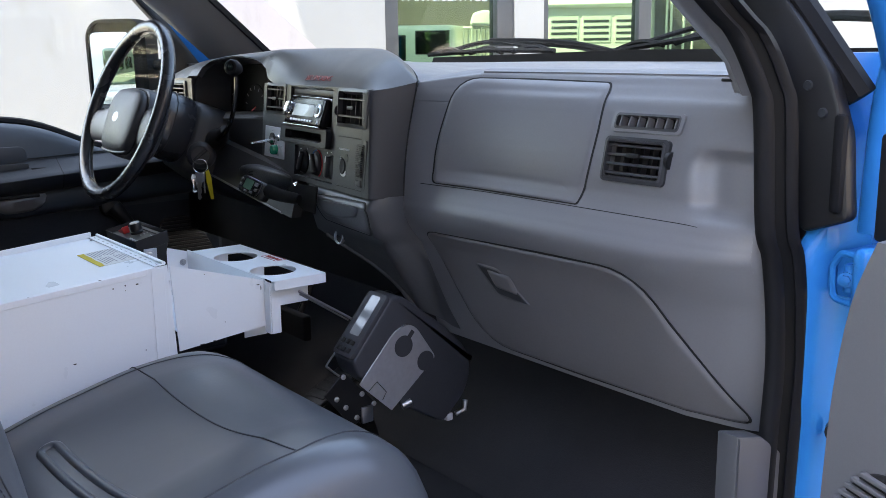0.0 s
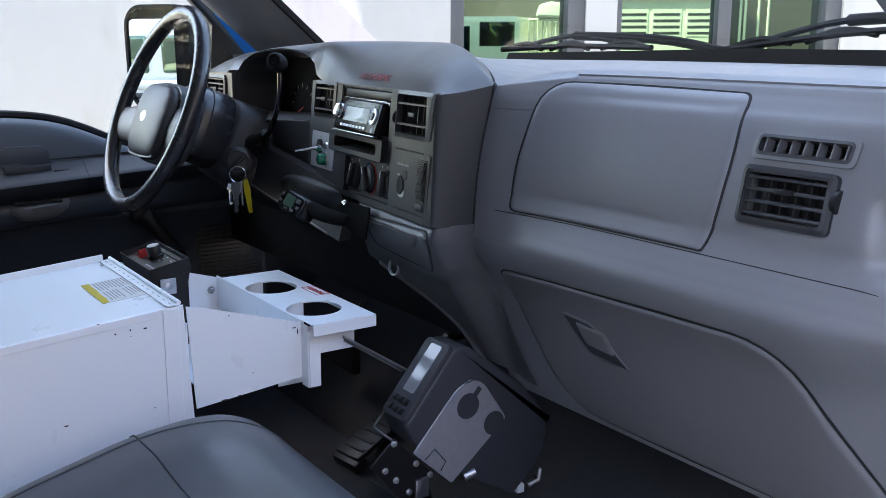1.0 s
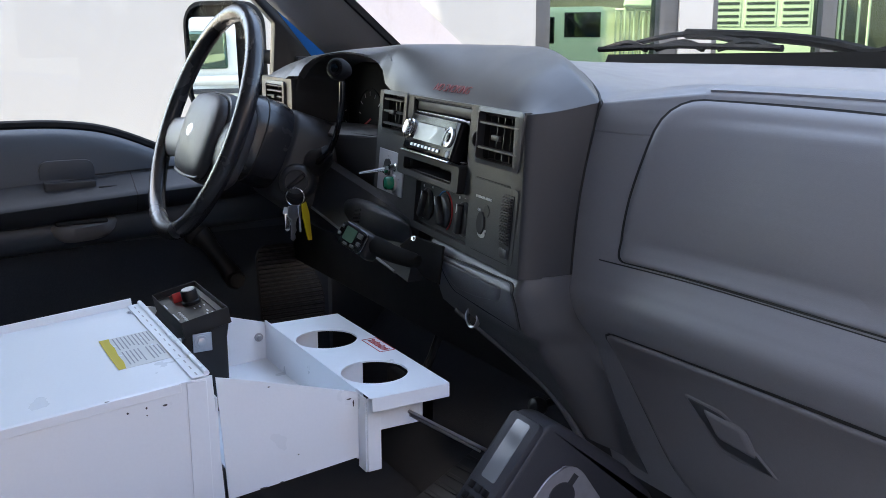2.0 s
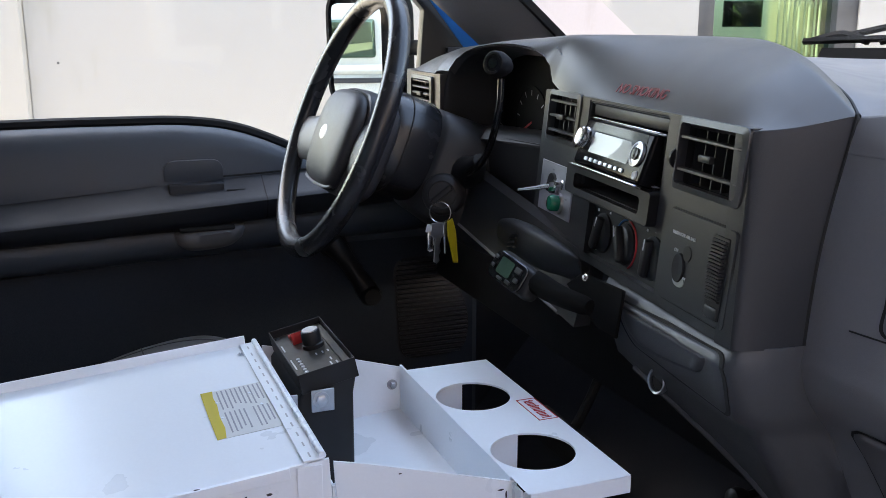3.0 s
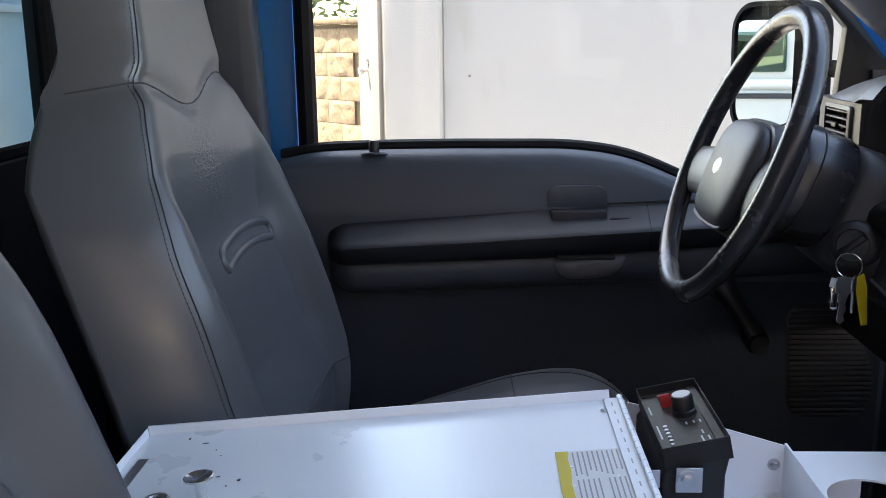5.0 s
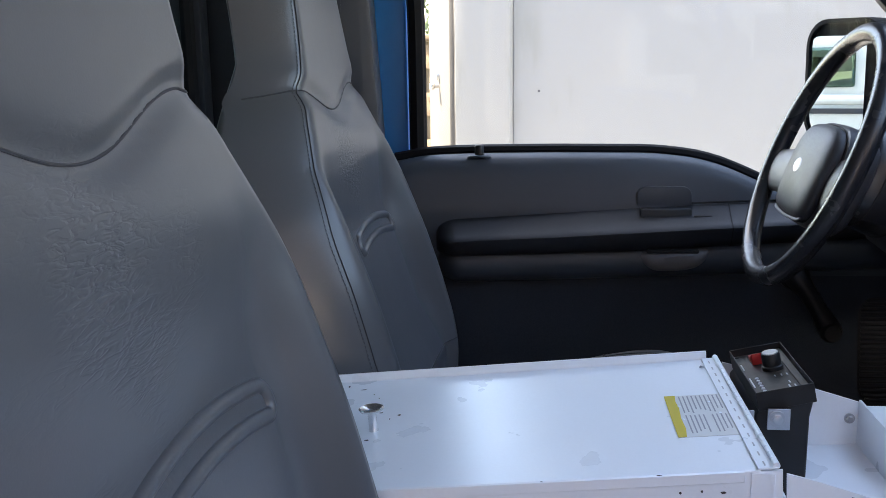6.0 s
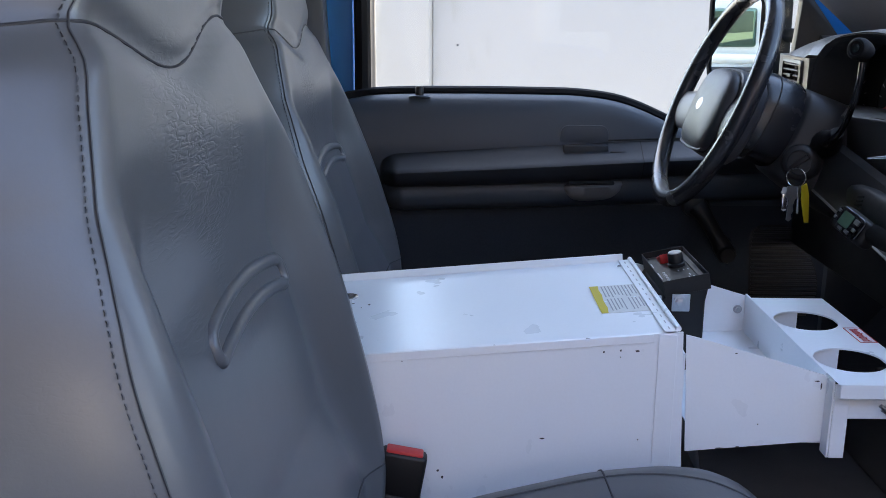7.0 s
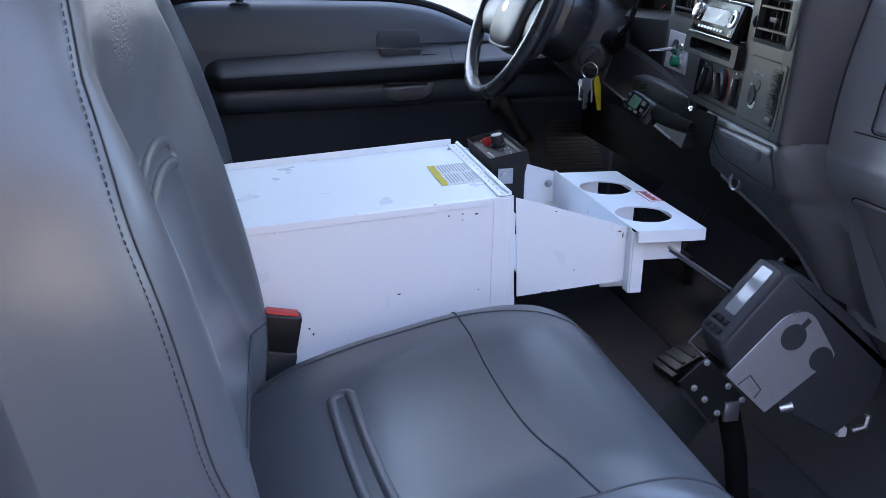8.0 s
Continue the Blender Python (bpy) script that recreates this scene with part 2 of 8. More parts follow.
def tube(points, r, sides=10, closed=False, bm=None, caps=True):
    """A round bar along points; r may be a number or one for each point."""
    b = bm if bm is not None else bmesh.new()
    pts = [Vector(p) for p in points]
    n = len(pts)
    rad = r if isinstance(r, (list, tuple)) else [r] * n
    rings, up = [], None
    for i, p in enumerate(pts):
        a = pts[(i - 1) % n] if closed or i else pts[0]
        c = pts[(i + 1) % n] if closed or i < n - 1 else pts[-1]
        t = (c - a).normalized()
        if up is None:
            up = Vector((0, 0, 1)) if abs(t.z) < 0.9 else Vector((1, 0, 0))
        side = t.cross(up).normalized()
        up = side.cross(t).normalized()
        rings.append([b.verts.new(p + rad[i] * (math.cos(2 * math.pi * k / sides) * side + math.sin(2 * math.pi * k / sides) * up)) for k in range(sides)])
    for i in range(n if closed else n - 1):
        a, c = rings[i], rings[(i + 1) % n]
        for k in range(sides):
            b.faces.new((a[k], a[(k + 1) % sides], c[(k + 1) % sides], c[k]))
    if caps and not closed:
        b.faces.new(rings[0][::-1])
        b.faces.new(rings[-1])
    return b


def smooth_path(points, n=8, closed=False):
    """A smooth line through points."""
    p = [Vector(q) for q in points]
    out, m = [], len(p)
    for i in range(m if closed else m - 1):
        if closed:
            a, b, c, d = (p[(i + k) % m] for k in (-1, 0, 1, 2))
        else:
            a, b, c, d = p[max(i - 1, 0)], p[i], p[i + 1], p[min(i + 2, m - 1)]
        for k in range(n):
            t = k / n
            out.append(0.5 * (2 * b + (c - a) * t + (2 * a - 5 * b + 4 * c - d) * t * t + (3 * b - a - 3 * c + d) * t ** 3))
    if not closed:
        out.append(p[-1])
    return out


def sheet(f, nu, nv, bm=None, thick=None):
    """A grid of points f(u, v), u and v from 0 to 1; thick: a vector by which a second skin lies behind it."""
    b = bm if bm is not None else bmesh.new()
    g = [[b.verts.new(f(i / nu, j / nv)) for j in range(nv + 1)] for i in range(nu + 1)]
    for i in range(nu):
        for j in range(nv):
            b.faces.new((g[i][j], g[i + 1][j], g[i + 1][j + 1], g[i][j + 1]))
    if thick is not None:
        d = Vector(thick)
        k = [[b.verts.new(v.co + d) for v in row] for row in g]
        for i in range(nu):
            for j in range(nv):
                b.faces.new((k[i][j], k[i][j + 1], k[i + 1][j + 1], k[i + 1][j]))
        for i in range(nu):
            b.faces.new((g[i][0], k[i][0], k[i + 1][0], g[i + 1][0]))
            b.faces.new((g[i][nv], g[i + 1][nv], k[i + 1][nv], k[i][nv]))
        for j in range(nv):
            b.faces.new((g[0][j], g[0][j + 1], k[0][j + 1], k[0][j]))
            b.faces.new((g[nu][j], k[nu][j], k[nu][j + 1], g[nu][j + 1]))
    return b


def loft(sections, bm=None, caps=True):
    """A skin over closed rings of equal length."""
    b = bm if bm is not None else bmesh.new()
    rings = [[b.verts.new(p) for p in s] for s in sections]
    n = len(rings[0])
    for a, c in zip(rings, rings[1:]):
        for k in range(n):
            b.faces.new((a[k], a[(k + 1) % n], c[(k + 1) % n], c[k]))
    if caps:
        b.faces.new(rings[0][::-1])
        b.faces.new(rings[-1])
    return b


def lathe(profile, sides=24, m=None, bm=None):
    """A turned shape: profile of (radius, height) pairs about z."""
    one = bmesh.new()
    rings = [[one.verts.new((max(r, 1e-5) * math.cos(2 * math.pi * k / sides), max(r, 1e-5) * math.sin(2 * math.pi * k / sides), z)) for k in range(sides)] for r, z in profile]
    for a, c in zip(rings, rings[1:]):
        for k in range(sides):
            one.faces.new((a[k], a[(k + 1) % sides], c[(k + 1) % sides], c[k]))
    one.faces.new(rings[0][::-1])
    one.faces.new(rings[-1])
    return merge(bm if bm is not None else bmesh.new(), one, m)


def table(pairs, x):
    """Straight lines between pairs (x, value)."""
    if x <= pairs[0][0]:
        return pairs[0][1]
    for (a, p), (b, q) in zip(pairs, pairs[1:]):
        if x <= b:
            return p + (q - p) * (x - a) / (b - a)
    return pairs[-1][1]


def eased(pairs, x, d=0.012):
    """As table(), with smooth bends."""
    return sum(table(pairs, x + k * d) for k in (-2, -1, 0, 1, 2)) / 5


def plane_pose(at, normal, up=(0, 0, 1)):
    """A pose whose z looks along normal and whose y points up as far as may be."""
    z = Vector(normal).normalized()
    x = Vector(up).cross(z).normalized()
    y = z.cross(x)
    return Matrix.Translation(at) @ Matrix((x, y, z)).transposed().to_4x4()


def writing(name, text, size, mat, m, parent=None, label="", depth=0.0003):
    """Raised letters, centred on the pose m."""
    cu = bpy.data.curves.new(name, "FONT")
    cu.body, cu.size, cu.align_x, cu.align_y, cu.extrude = text, size, "CENTER", "CENTER", depth
    tmp = bpy.data.objects.new(name, cu)
    scene.collection.objects.link(tmp)
    bpy.context.view_layer.update()
    me = bpy.data.meshes.new_from_object(tmp.evaluated_get(bpy.context.evaluated_depsgraph_get()))
    bpy.data.objects.remove(tmp)
    me.transform(m)
    me.materials.clear()
    me.materials.append(mat)
    ob = new(name, me)
    if parent is not None:
        ob.parent = parent
        if parent.type == "EMPTY":
            ob.matrix_parent_inverse = parent.matrix_basis.inverted()
    if label:
        ob["label"] = label
    return ob


# ---- the large structure: ground, building, cab shell ----
M_ASPHALT = material("concrete_yard", (0.22, 0.218, 0.21), 0.85, grain=0.3, scale=90, tone=0.2, tone_scale=0.6, bump=0.5, bump_scale=150)
M_STUCCO = material("white_painted_wall", (0.335, 0.325, 0.317), 0.75, grain=0.03, scale=60, tone=0.04, tone_scale=1.2, bump=0.3, bump_scale=60,
                    stains=(0.225, 0.222, 0.180), stain_amount=0.7)
M_STONE = material("tan_split_block", (0.17, 0.122, 0.075), 0.9, grain=0.5, scale=45, tone=0.5, tone_scale=22, bump=1.6, bump_scale=24, per_piece=0.15)
M_MORTAR = material("mortar", (0.15, 0.115, 0.075), 0.9, grain=0.2, tone=0.1)
M_FRAMED = material("dark_window_frame", (0.045, 0.048, 0.055), 0.4, tone=0.08)
M_SHOP = material("green_tinted_glass", (0.130, 0.200, 0.140), 0.012, metal=1.0, tone=0.03, rough_var=0.0)
M_GREYDOOR = material("grey_painted_door", (0.095, 0.088, 0.082), 0.8, spec=0.2, tone=0.08, grain=0.05)
M_LEAF = material("leaves", (0.06, 0.10, 0.03), 0.6, grain=0.2, tone=0.3, per_piece=0.2)
M_BARK = material("bark", (0.12, 0.09, 0.06), 0.9, grain=0.3, tone=0.2)

GROUND = -0.95
b = bmesh.new()
bmesh.ops.create_grid(b, x_segments=40, y_segments=40, size=400)
for v in b.verts:
    v.co.z = GROUND
single("ground", b, M_ASPHALT, "worn grey concrete yard reaching to the horizon", "ground", kind="structure")

# the white building runs past the truck at a slant
WALL_A, WALL_B = Vector((-6.0, -0.3, 0)), Vector((-4.1, 4.1, 0))
WDIR = (WALL_B - WALL_A).normalized()
WNOR = Vector((WDIR.y, -WDIR.x, 0))
WALL = Matrix((WDIR, Vector((0, 0, 1)), WNOR)).transposed().to_4x4()
WALL.translation = WALL_A


def wall_box(u0, u1, z0, z1, d0, d1, bevel=0.0, bm=None):
    """A box on the building's wall: along it, up, and out from it."""
    return box((u0, z0, d0), (u1, z1, d1), bevel, 2, WALL, bm)


WIN = [(4.165, 5.145), (5.375, 7.15)]
b = bmesh.new()
u_from = -0.088
cuts = [u_from] + [q for w in WIN for q in w] + [14.0]
for i in range(0, len(cuts), 2):
    wall_box(cuts[i], cuts[i + 1], GROUND, 5.0, -0.25, 0.0, bm=b)
for w0, w1 in WIN:
    wall_box(w0, w1, GROUND, -0.35, -0.25, 0.0, bm=b)
    wall_box(w0, w1, 1.95, 5.0, -0.25, 0.0, bm=b)
wall_building = single("wall_building", b, M_STUCCO, "white painted plaster wall with grey rain stains", "wall", kind="structure")
# a narrow pier stands a little proud at the wall's end
single("pier", wall_box(-0.54, -0.10, GROUND, 5.0, -0.25, 0.05, 0.01), M_STUCCO, "white painted pier at the end of the wall", "wall", kind="structure")
part("plugged_hole", lathe([(0.009, 0), (0.008, 0.003), (0.004, 0.001), (0, 0.001)], 14, WALL @ Matrix.Translation((0.103, 0.562, 0.0))), M_FRAMED, wall_building, "small dark plugged hole")
part("caulk", wall_box(-0.10, -0.088, GROUND, 5.0, -0.20, -0.012), M_STUCCO, wall_building, "painted joint")
FRAMES = [(0.10, 0.13), (0.045, 0.13)]
for i, (w0, w1) in enumerate(WIN):
    fl, fr = FRAMES[i]
    win = thing("window_%d" % (i + 1), WALL @ Vector(((w0 + w1) / 2, -0.35, 0)), "shop window with dark frame and green tinted glass", "window", "shop windows", "structure")
    for a0, a1, z0, z1 in ((w0, w0 + fl, -0.35, 1.95), (w1 - fr, w1, -0.35, 1.95), (w0 + fl, w1 - fr, -0.35, -0.27), (w0 + fl, w1 - fr, 1.87, 1.95)):
        part("window_frame", wall_box(a0, a1, z0, z1, -0.20, -0.02, 0.006), M_FRAMED, win)
    if i:
        part("mullion", wall_box(6.175, 6.28, -0.27, 1.87, -0.18, -0.05, 0.006), M_FRAMED, win)
    for a0, a1 in ([(w0 + fl, w1 - fr)] if not i else [(w0 + fl, 6.175), (6.28, w1 - fr)]):
        part("pane", wall_box(a0, a1, -0.27, 1.87, -0.13, -0.12), M_SHOP, win)
    if not i:
        writing("lettering", "PARTS/SERVICE", 0.098, M_WPRINT, WALL @ Matrix.Translation((4.64, 1.185, -0.117)), win, "white painted window lettering")
    part("window_sill", wall_box(w0 - 0.03, w1 + 0.03, -0.40, -0.352, -0.1, 0.05, 0.006), M_STUCCO, win)

# ---- cab shell ----
b = box((-0.93, -0.86, -0.06), (0.93, 0.95, 0.0), 0.01)
tagged(part("floor", b, M_FLOOR), "black rubber cab floor mat, dusty", "floor", kind="structure")
# tunnel and toe board under the dash
b = bmesh.new()
prism([(0.52, 0.0), (0.95, 0.0), (0.95, 0.36), (0.80, 0.34)], -0.92, 0.92, "x", 0.01, bm=b)
single("wall_firewall", b, M_FLOOR, "black carpeted toe board below the dashboard", "firewall", kind="structure")
b = box((-0.95, -0.92, 1.30), (0.95, 0.34, 1.36), 0.02)
single("ceiling", b, M_HEAD, "light grey fabric headliner", "ceiling", kind="structure")
b = bmesh.new()
for lo, hi in (((-0.93, -0.90, 0.0), (0.93, -0.84, 0.665)), ((-0.93, -0.90, 1.18), (0.93, -0.84, 1.31)), ((-0.93, -0.90, 0.665), (-0.885, -0.84, 1.18)), ((0.885, -0.90, 0.665), (0.93, -0.84, 1.18))):
    box(lo, hi, 0.004, bm=b)
single("wall_rear", b, M_DOORD, "dark grey trimmed rear cab wall with a window", "wall", kind="structure")
rw = thing("window_rear", (0, -0.87, 0.70), "rear cab window with black rubber rim", "window", kind="structure")
part("pane", box((-0.88, -0.873, 0.67), (0.88, -0.868, 1.175)), M_PANE, rw)
b = bmesh.new()
tube([(x, -0.865, z) for x, z in rounded(1.765, 0.51, 0.05)], 0.014, 8, True, b)
for v in b.verts:
    v.co.z += 0.925
part("window_frame", b, M_RUBBER, rw)


def side_pillars(s):
    """A pillar, B pillar and sill on one side of the cab; s is the sign of x."""
    name = "left" if s < 0 else "right"
    # B pillar, blue outside with grey trim inside
    t = thing("b_pillar", (s * 0.90, -0.52, 0), "blue painted door pillar with grey inner trim", "pillar", "door pillars", "structure")
    part("skin", box((s * 0.96 - 0.02, -0.60, -0.05), (s * 0.96 + 0.02, -0.455, 1.34), 0.008), M_BLUE, t)
    part("trim", prism([(-0.62, 0.0), (-0.50, 0.0), (-0.50, 0.7), (-0.535, 1.3), (-0.64, 1.3), (-0.64, 0.0)], s * 0.90 - 0.03, s * 0.90 + 0.03, "x", 0.01), M_DOOR, t)
    part("quarter_panel", box((s * 0.945 - 0.012, -0.90, -0.05), (s * 0.945 + 0.012, -0.60, 1.34), 0.004), M_DOORD, t)
    # raked A pillar
    t = thing("a_pillar", (s * 0.80, 0.66, 0.78), "raked windshield pillar with grey plastic inner trim", "pillar", "windshield pillars", "structure")
    secs = []
    for k in range(9):
        q = k / 8
        z = 0.74 + q * 0.58
        y = 0.735 - (z - 0.74) * 1.24
        x = s * (0.80 - 0.10 * q)
        secs.append([(x - s * 0.045, y - 0.005, z), (x - s * 0.02, y - 0.062, z), (x + s * 0.03, y - 0.125, z), (x + s * (0.075 if s > 0 else 0.048), y - 0.15 + (0 if s > 0 else 0.02), z), (x + s * (0.085 if s > 0 else 0.062), y - 0.10, z), (x + s * 0.03, y, z)])
    if s > 0:
        # broad flat trim between the glass and the door seal
        secs = []
        for k in range(13):
            z = 0.755 + 0.42 * k / 12
            yl, yr = table([(0.755, 0.438), (0.7646, 0.432), (0.7909, 0.416), (0.8229, 0.370), (0.8588, 0.3236), (1.18, -0.09)], z), table([(0.7395, 0.393), (0.7676, 0.380), (0.8188, 0.335), (0.8551, 0.281), (1.18, -0.15)], z)
            lean = -0.12 * max(0.0, z - 0.80)
            secs.append([(0.830 + lean, yl, z), (0.845 + lean, yl - 0.012, z), (0.878 + lean, yr - 0.001, z), (0.896 + lean, yr + 0.004, z), (0.900 + lean, yr + 0.05, z), (0.850 + lean, yl + 0.06, z)])
    part("trim", loft(secs), M_DASH, t, sharp=50)
    secs = [[(p[0] + s * dx, p[1] + dy, p[2] + dz) for p, (dx, dy, dz) in zip((Vector(c[0]), Vector(c[0]), Vector(c[5]), Vector(c[5])), ((-0.012, 0.0, 0), (-0.012, 0.02, 0), (0, 0.03, 0), (0, 0.005, 0)))] for c in secs]
    if s < 0:
        part("windshield_seal", loft(secs), M_RUBBER, t)
        part("outer_skin", prism([(0.540, 0.770), (0.465, 0.865), (0.355, 1.0), (0.20, 1.17), (0.27, 1.17), (0.43, 1.0), (0.54, 0.865), (0.62, 0.77)], s * 0.905, s * 0.885, "x", 0.003), M_BLUE, t, "blue painted outer pillar")
    return t


side_pillars(-1)
side_pillars(1)
# windshield
b = bmesh.new()
sheet(lambda u, v: (-0.80 + 1.6 * u, 0.985 - v * 0.72 - 0.05 * (2 * u - 1) ** 2 - 0.02, 0.755 + v * 0.58), 16, 6, b, (0, 0.004, 0.003))
windshield = single("windshield", b, M_PANE, "clear raked windshield glass", "windshield", kind="structure")
windshield.visible_shadow = False
# cowl and bonnet edge below the glass
b = bmesh.new()
sheet(lambda u, v: (-0.86 + 1.72 * u, 0.93 + 0.34 * v - 0.08 * (2 * u - 1) ** 2, 0.755 + 0.02 * v - 0.03 * v * v), 20, 6, b, (0, 0, -0.03))
single("cowl", b, M_WIPER, "black plastic cowl panel under the wipers", "cowl", kind="structure")
b = bmesh.new()
sheet(lambda u, v: (-0.85 + 1.7 * u, 1.275 + 1.0 * v, 0.745 - 0.10 * v * v - 0.1 * (2 * u - 1) ** 4), 16, 8, b, (0, 0, -0.04))
single("bonnet", b, M_BLUE, "blue painted truck bonnet", "bonnet", kind="structure")


b = bmesh.new()
sheet(lambda u, v: (-0.30 + 1.11 * u, 0.885 - 0.04 * (2 * u - 1) ** 2 + 0.012 * v, 0.764 + v * (0.026 + 0.014 * min(1.0, 2 * u))), 20, 3, b, (0, 0.006, 0))
single("trim_glass_base", b, M_WIPER, "black band along the foot of the windshield", "trim", kind="structure")


# ---- dashboard ----
FACE = [(0.330, 0.455), (0.36, 0.440), (0.40, 0.428), (0.44, 0.416), (0.485, 0.404), (0.52, 0.388), (0.542, 0.373), (0.557, 0.365), (0.570, 0.364), (0.580, 0.369),
        (0.587, 0.380), (0.593, 0.397), (0.598, 0.410), (0.606, 0.405), (0.62, 0.4035), (0.64, 0.405), (0.69, 0.418), (0.725, 0.434), (0.75, 0.447), (0.765, 0.462), (0.773, 0.482)]


def crease(z):
    """Where the centre pod meets the passenger's side of the dashboard."""
    return 0.248, eased([(0.30, 0.366), (0.50, 0.370), (0.575, 0.372), (0.62, 0.3755), (0.655, 0.380), (0.69, 0.387), (0.72, 0.395), (0.755, 0.404), (0.78, 0.410)], z)


def dash_y(x, z):
    """How far ahead the passenger's dashboard face lies."""
    y = eased(FACE, z)
    y += 3.0 * max(0.0, x - 0.82) ** 2 + 0.22 * max(0.0, x - 0.77) * min(1.0, max(0.0, (0.60 - z) / 0.05))
    # shallow scoop at the outer end
    sx, s0, s1 = [q * q * (3 - 2 * q) for q in (min(1.0, max(0.0, (x - 0.788 - 0.15 * abs(z - 0.66)) / 0.030)), min(1.0, max(0.0, (0.692 - z) / 0.022)), min(1.0, max(0.0, (z - 0.600) / 0.02)))]
    y += 0.021 * sx * s0 * s1
    xc, yc = crease(z)
    on = min(1.0, max(0.0, (z - 0.50) / 0.074))
    yc += 0.014 * (max(0.0, z - 0.735) / 0.038) ** 2
    y -= max(0.0, y - yc) * on * math.exp(-(max(0.0, x - xc) / 0.115) ** 2)
    return y


dash = thing("dashboard", (0.0, 0.6, 0.33), "grey moulded plastic truck dashboard with charcoal centre stack", "dashboard")
X0, X1 = 0.236, 0.888


def holed(fn, x0, x1, z0, z1, nx, nz, holes, back):
    """A moulded panel of points fn(x, z) with square holes (x0, x1, z0, z1) through it; back: how its second skin lies."""
    xs = sorted({round(x0 + (x1 - x0) * k / nx, 5) for k in range(nx + 1)} | {q for h in holes for q in h[:2]})
    zs = sorted({round(z0 + (z1 - z0) * k / nz, 5) for k in range(nz + 1)} | {q for h in holes for q in h[2:]})
    b = bmesh.new()
    g = [[b.verts.new(fn(x, z)) for z in zs] for x in xs]
    fs = []
    for i in range(len(xs) - 1):
        for j in range(len(zs) - 1):
            mx, mz = (xs[i] + xs[i + 1]) / 2, (zs[j] + zs[j + 1]) / 2
            if not any(h[0] < mx < h[1] and h[2] < mz < h[3] for h in holes):
                fs.append(b.faces.new((g[i][j], g[i + 1][j], g[i + 1][j + 1], g[i][j + 1])))
    for v in [v for v in b.verts if not v.link_faces]:
        b.verts.remove(v)
    r = bmesh.ops.extrude_face_region(b, geom=fs, use_keep_orig=True)
    for v in r["geom"]:
        if isinstance(v, bmesh.types.BMVert):
            v.co += Vector(back)
    return b


PVENT, PSLIT = (0.657, 0.748, 0.644, 0.688), (0.658, 0.760, 0.7055, 0.7225)
part("passenger_panel", holed(lambda x, z: (x, dash_y(x, z) + (0.025 if x < 0.355 and z > 0.732 else 0.0), z if x > 0.355 else min(z, 0.738 + 0.1 * max(0.0, z - 0.738))), X0, X1, 0.330, 0.773, 60, 90, [PVENT, PSLIT], (0, 0.05, 0)), M_DASH, dash, sharp=60)
# top: a shallow tray behind a rounded lip, on to the glass
TOP = [(0.0, 0.773), (0.012, 0.7785), (0.03, 0.7795), (0.05, 0.772), (0.075, 0.753), (0.20, 0.752), (0.30, 0.764), (0.37, 0.780), (0.42, 0.782), (0.50, 0.776)]


XJ = 0.36


def tray_z(x, y):
    return eased(TOP, min(0.5, max(0.0, y - dash_y(max(XJ, x), 0.773))), 0.003) + 0.0006


def tray(u, v):
    x = XJ + (X1 - XJ) * (1 - (1 - u) ** 1.2)
    front = dash_y(x, 0.773) - 0.0006
    y = front + (0.915 - 0.06 * max(0, u - 0.65) - front) * v ** 1.4
    return (x, y, tray_z(x, y))


# underside and end cap
b = bmesh.new()
sheet(lambda u, v: (X0 + (X1 - X0) * u, dash_y(X0 + (X1 - X0) * u, 0.330) + 0.30 * v, 0.330 - 0.03 * v), 24, 4, b, (0, 0, 0.02))
part("underside", b, M_DASHD, dash)
b = bmesh.new()
secs = []
for k in range(40):
    z = 0.330 + 0.443 * k / 39
    y = dash_y(X1, z)
    secs.append([(X1, y, z), (X1 + 0.008, y + 0.006, z), (X1 + 0.012, y + 0.03, z), (X1 + 0.012, y + 0.22, z), (X1 - 0.02, y + 0.22, z), (X1 - 0.02, y + 0.02, z)])
part("end_cap", loft(secs), M_DASH, dash, sharp=60)


def on_dash(outline, offset, n_in=22, bm=None, back=0.010, surf=None, rim=0.0035):
    """A raised panel that follows the dashboard's face inside an outline of (x, z)."""
    b = bm if bm is not None else bmesh.new()
    at_y = surf or dash_y
    cx = sum(p[0] for p in outline) / len(outline)
    cz = sum(p[1] for p in outline) / len(outline)
    rings = []
    steps = [1.0, 0.990, 0.980, 0.965, 0.945] + [0.92 * (1 - k / n_in) for k in range(n_in + 1)]
    size = max(math.hypot(x - cx, z - cz) for x, z in outline)
    for q in steps:
        ease = max(0.0, 1 - (1 - q) * size / 0.012) ** 2 * rim
        rings.append([b.verts.new((cx + (x - cx) * q, at_y(cx + (x - cx) * q, cz + (z - cz) * q) - offset + ease, cz + (z - cz) * q)) for x, z in outline] if q > 0 else None)
    mid = b.verts.new((cx, at_y(cx, cz) - offset, cz))
    n = len(outline)
    edge_ring = [b.verts.new((x, at_y(x, z) + back, z)) for x, z in outline]
    for k in range(n):
        b.faces.new((edge_ring[k], edge_ring[(k + 1) % n], rings[0][(k + 1) % n], rings[0][k]))
    for a, c in zip(rings, rings[1:]):
        for k in range(n):
            if c is None:
                b.faces.new((a[k], a[(k + 1) % n], mid))
            else:
                b.faces.new((a[k], a[(k + 1) % n], c[(k + 1) % n], c[k]))
    return b


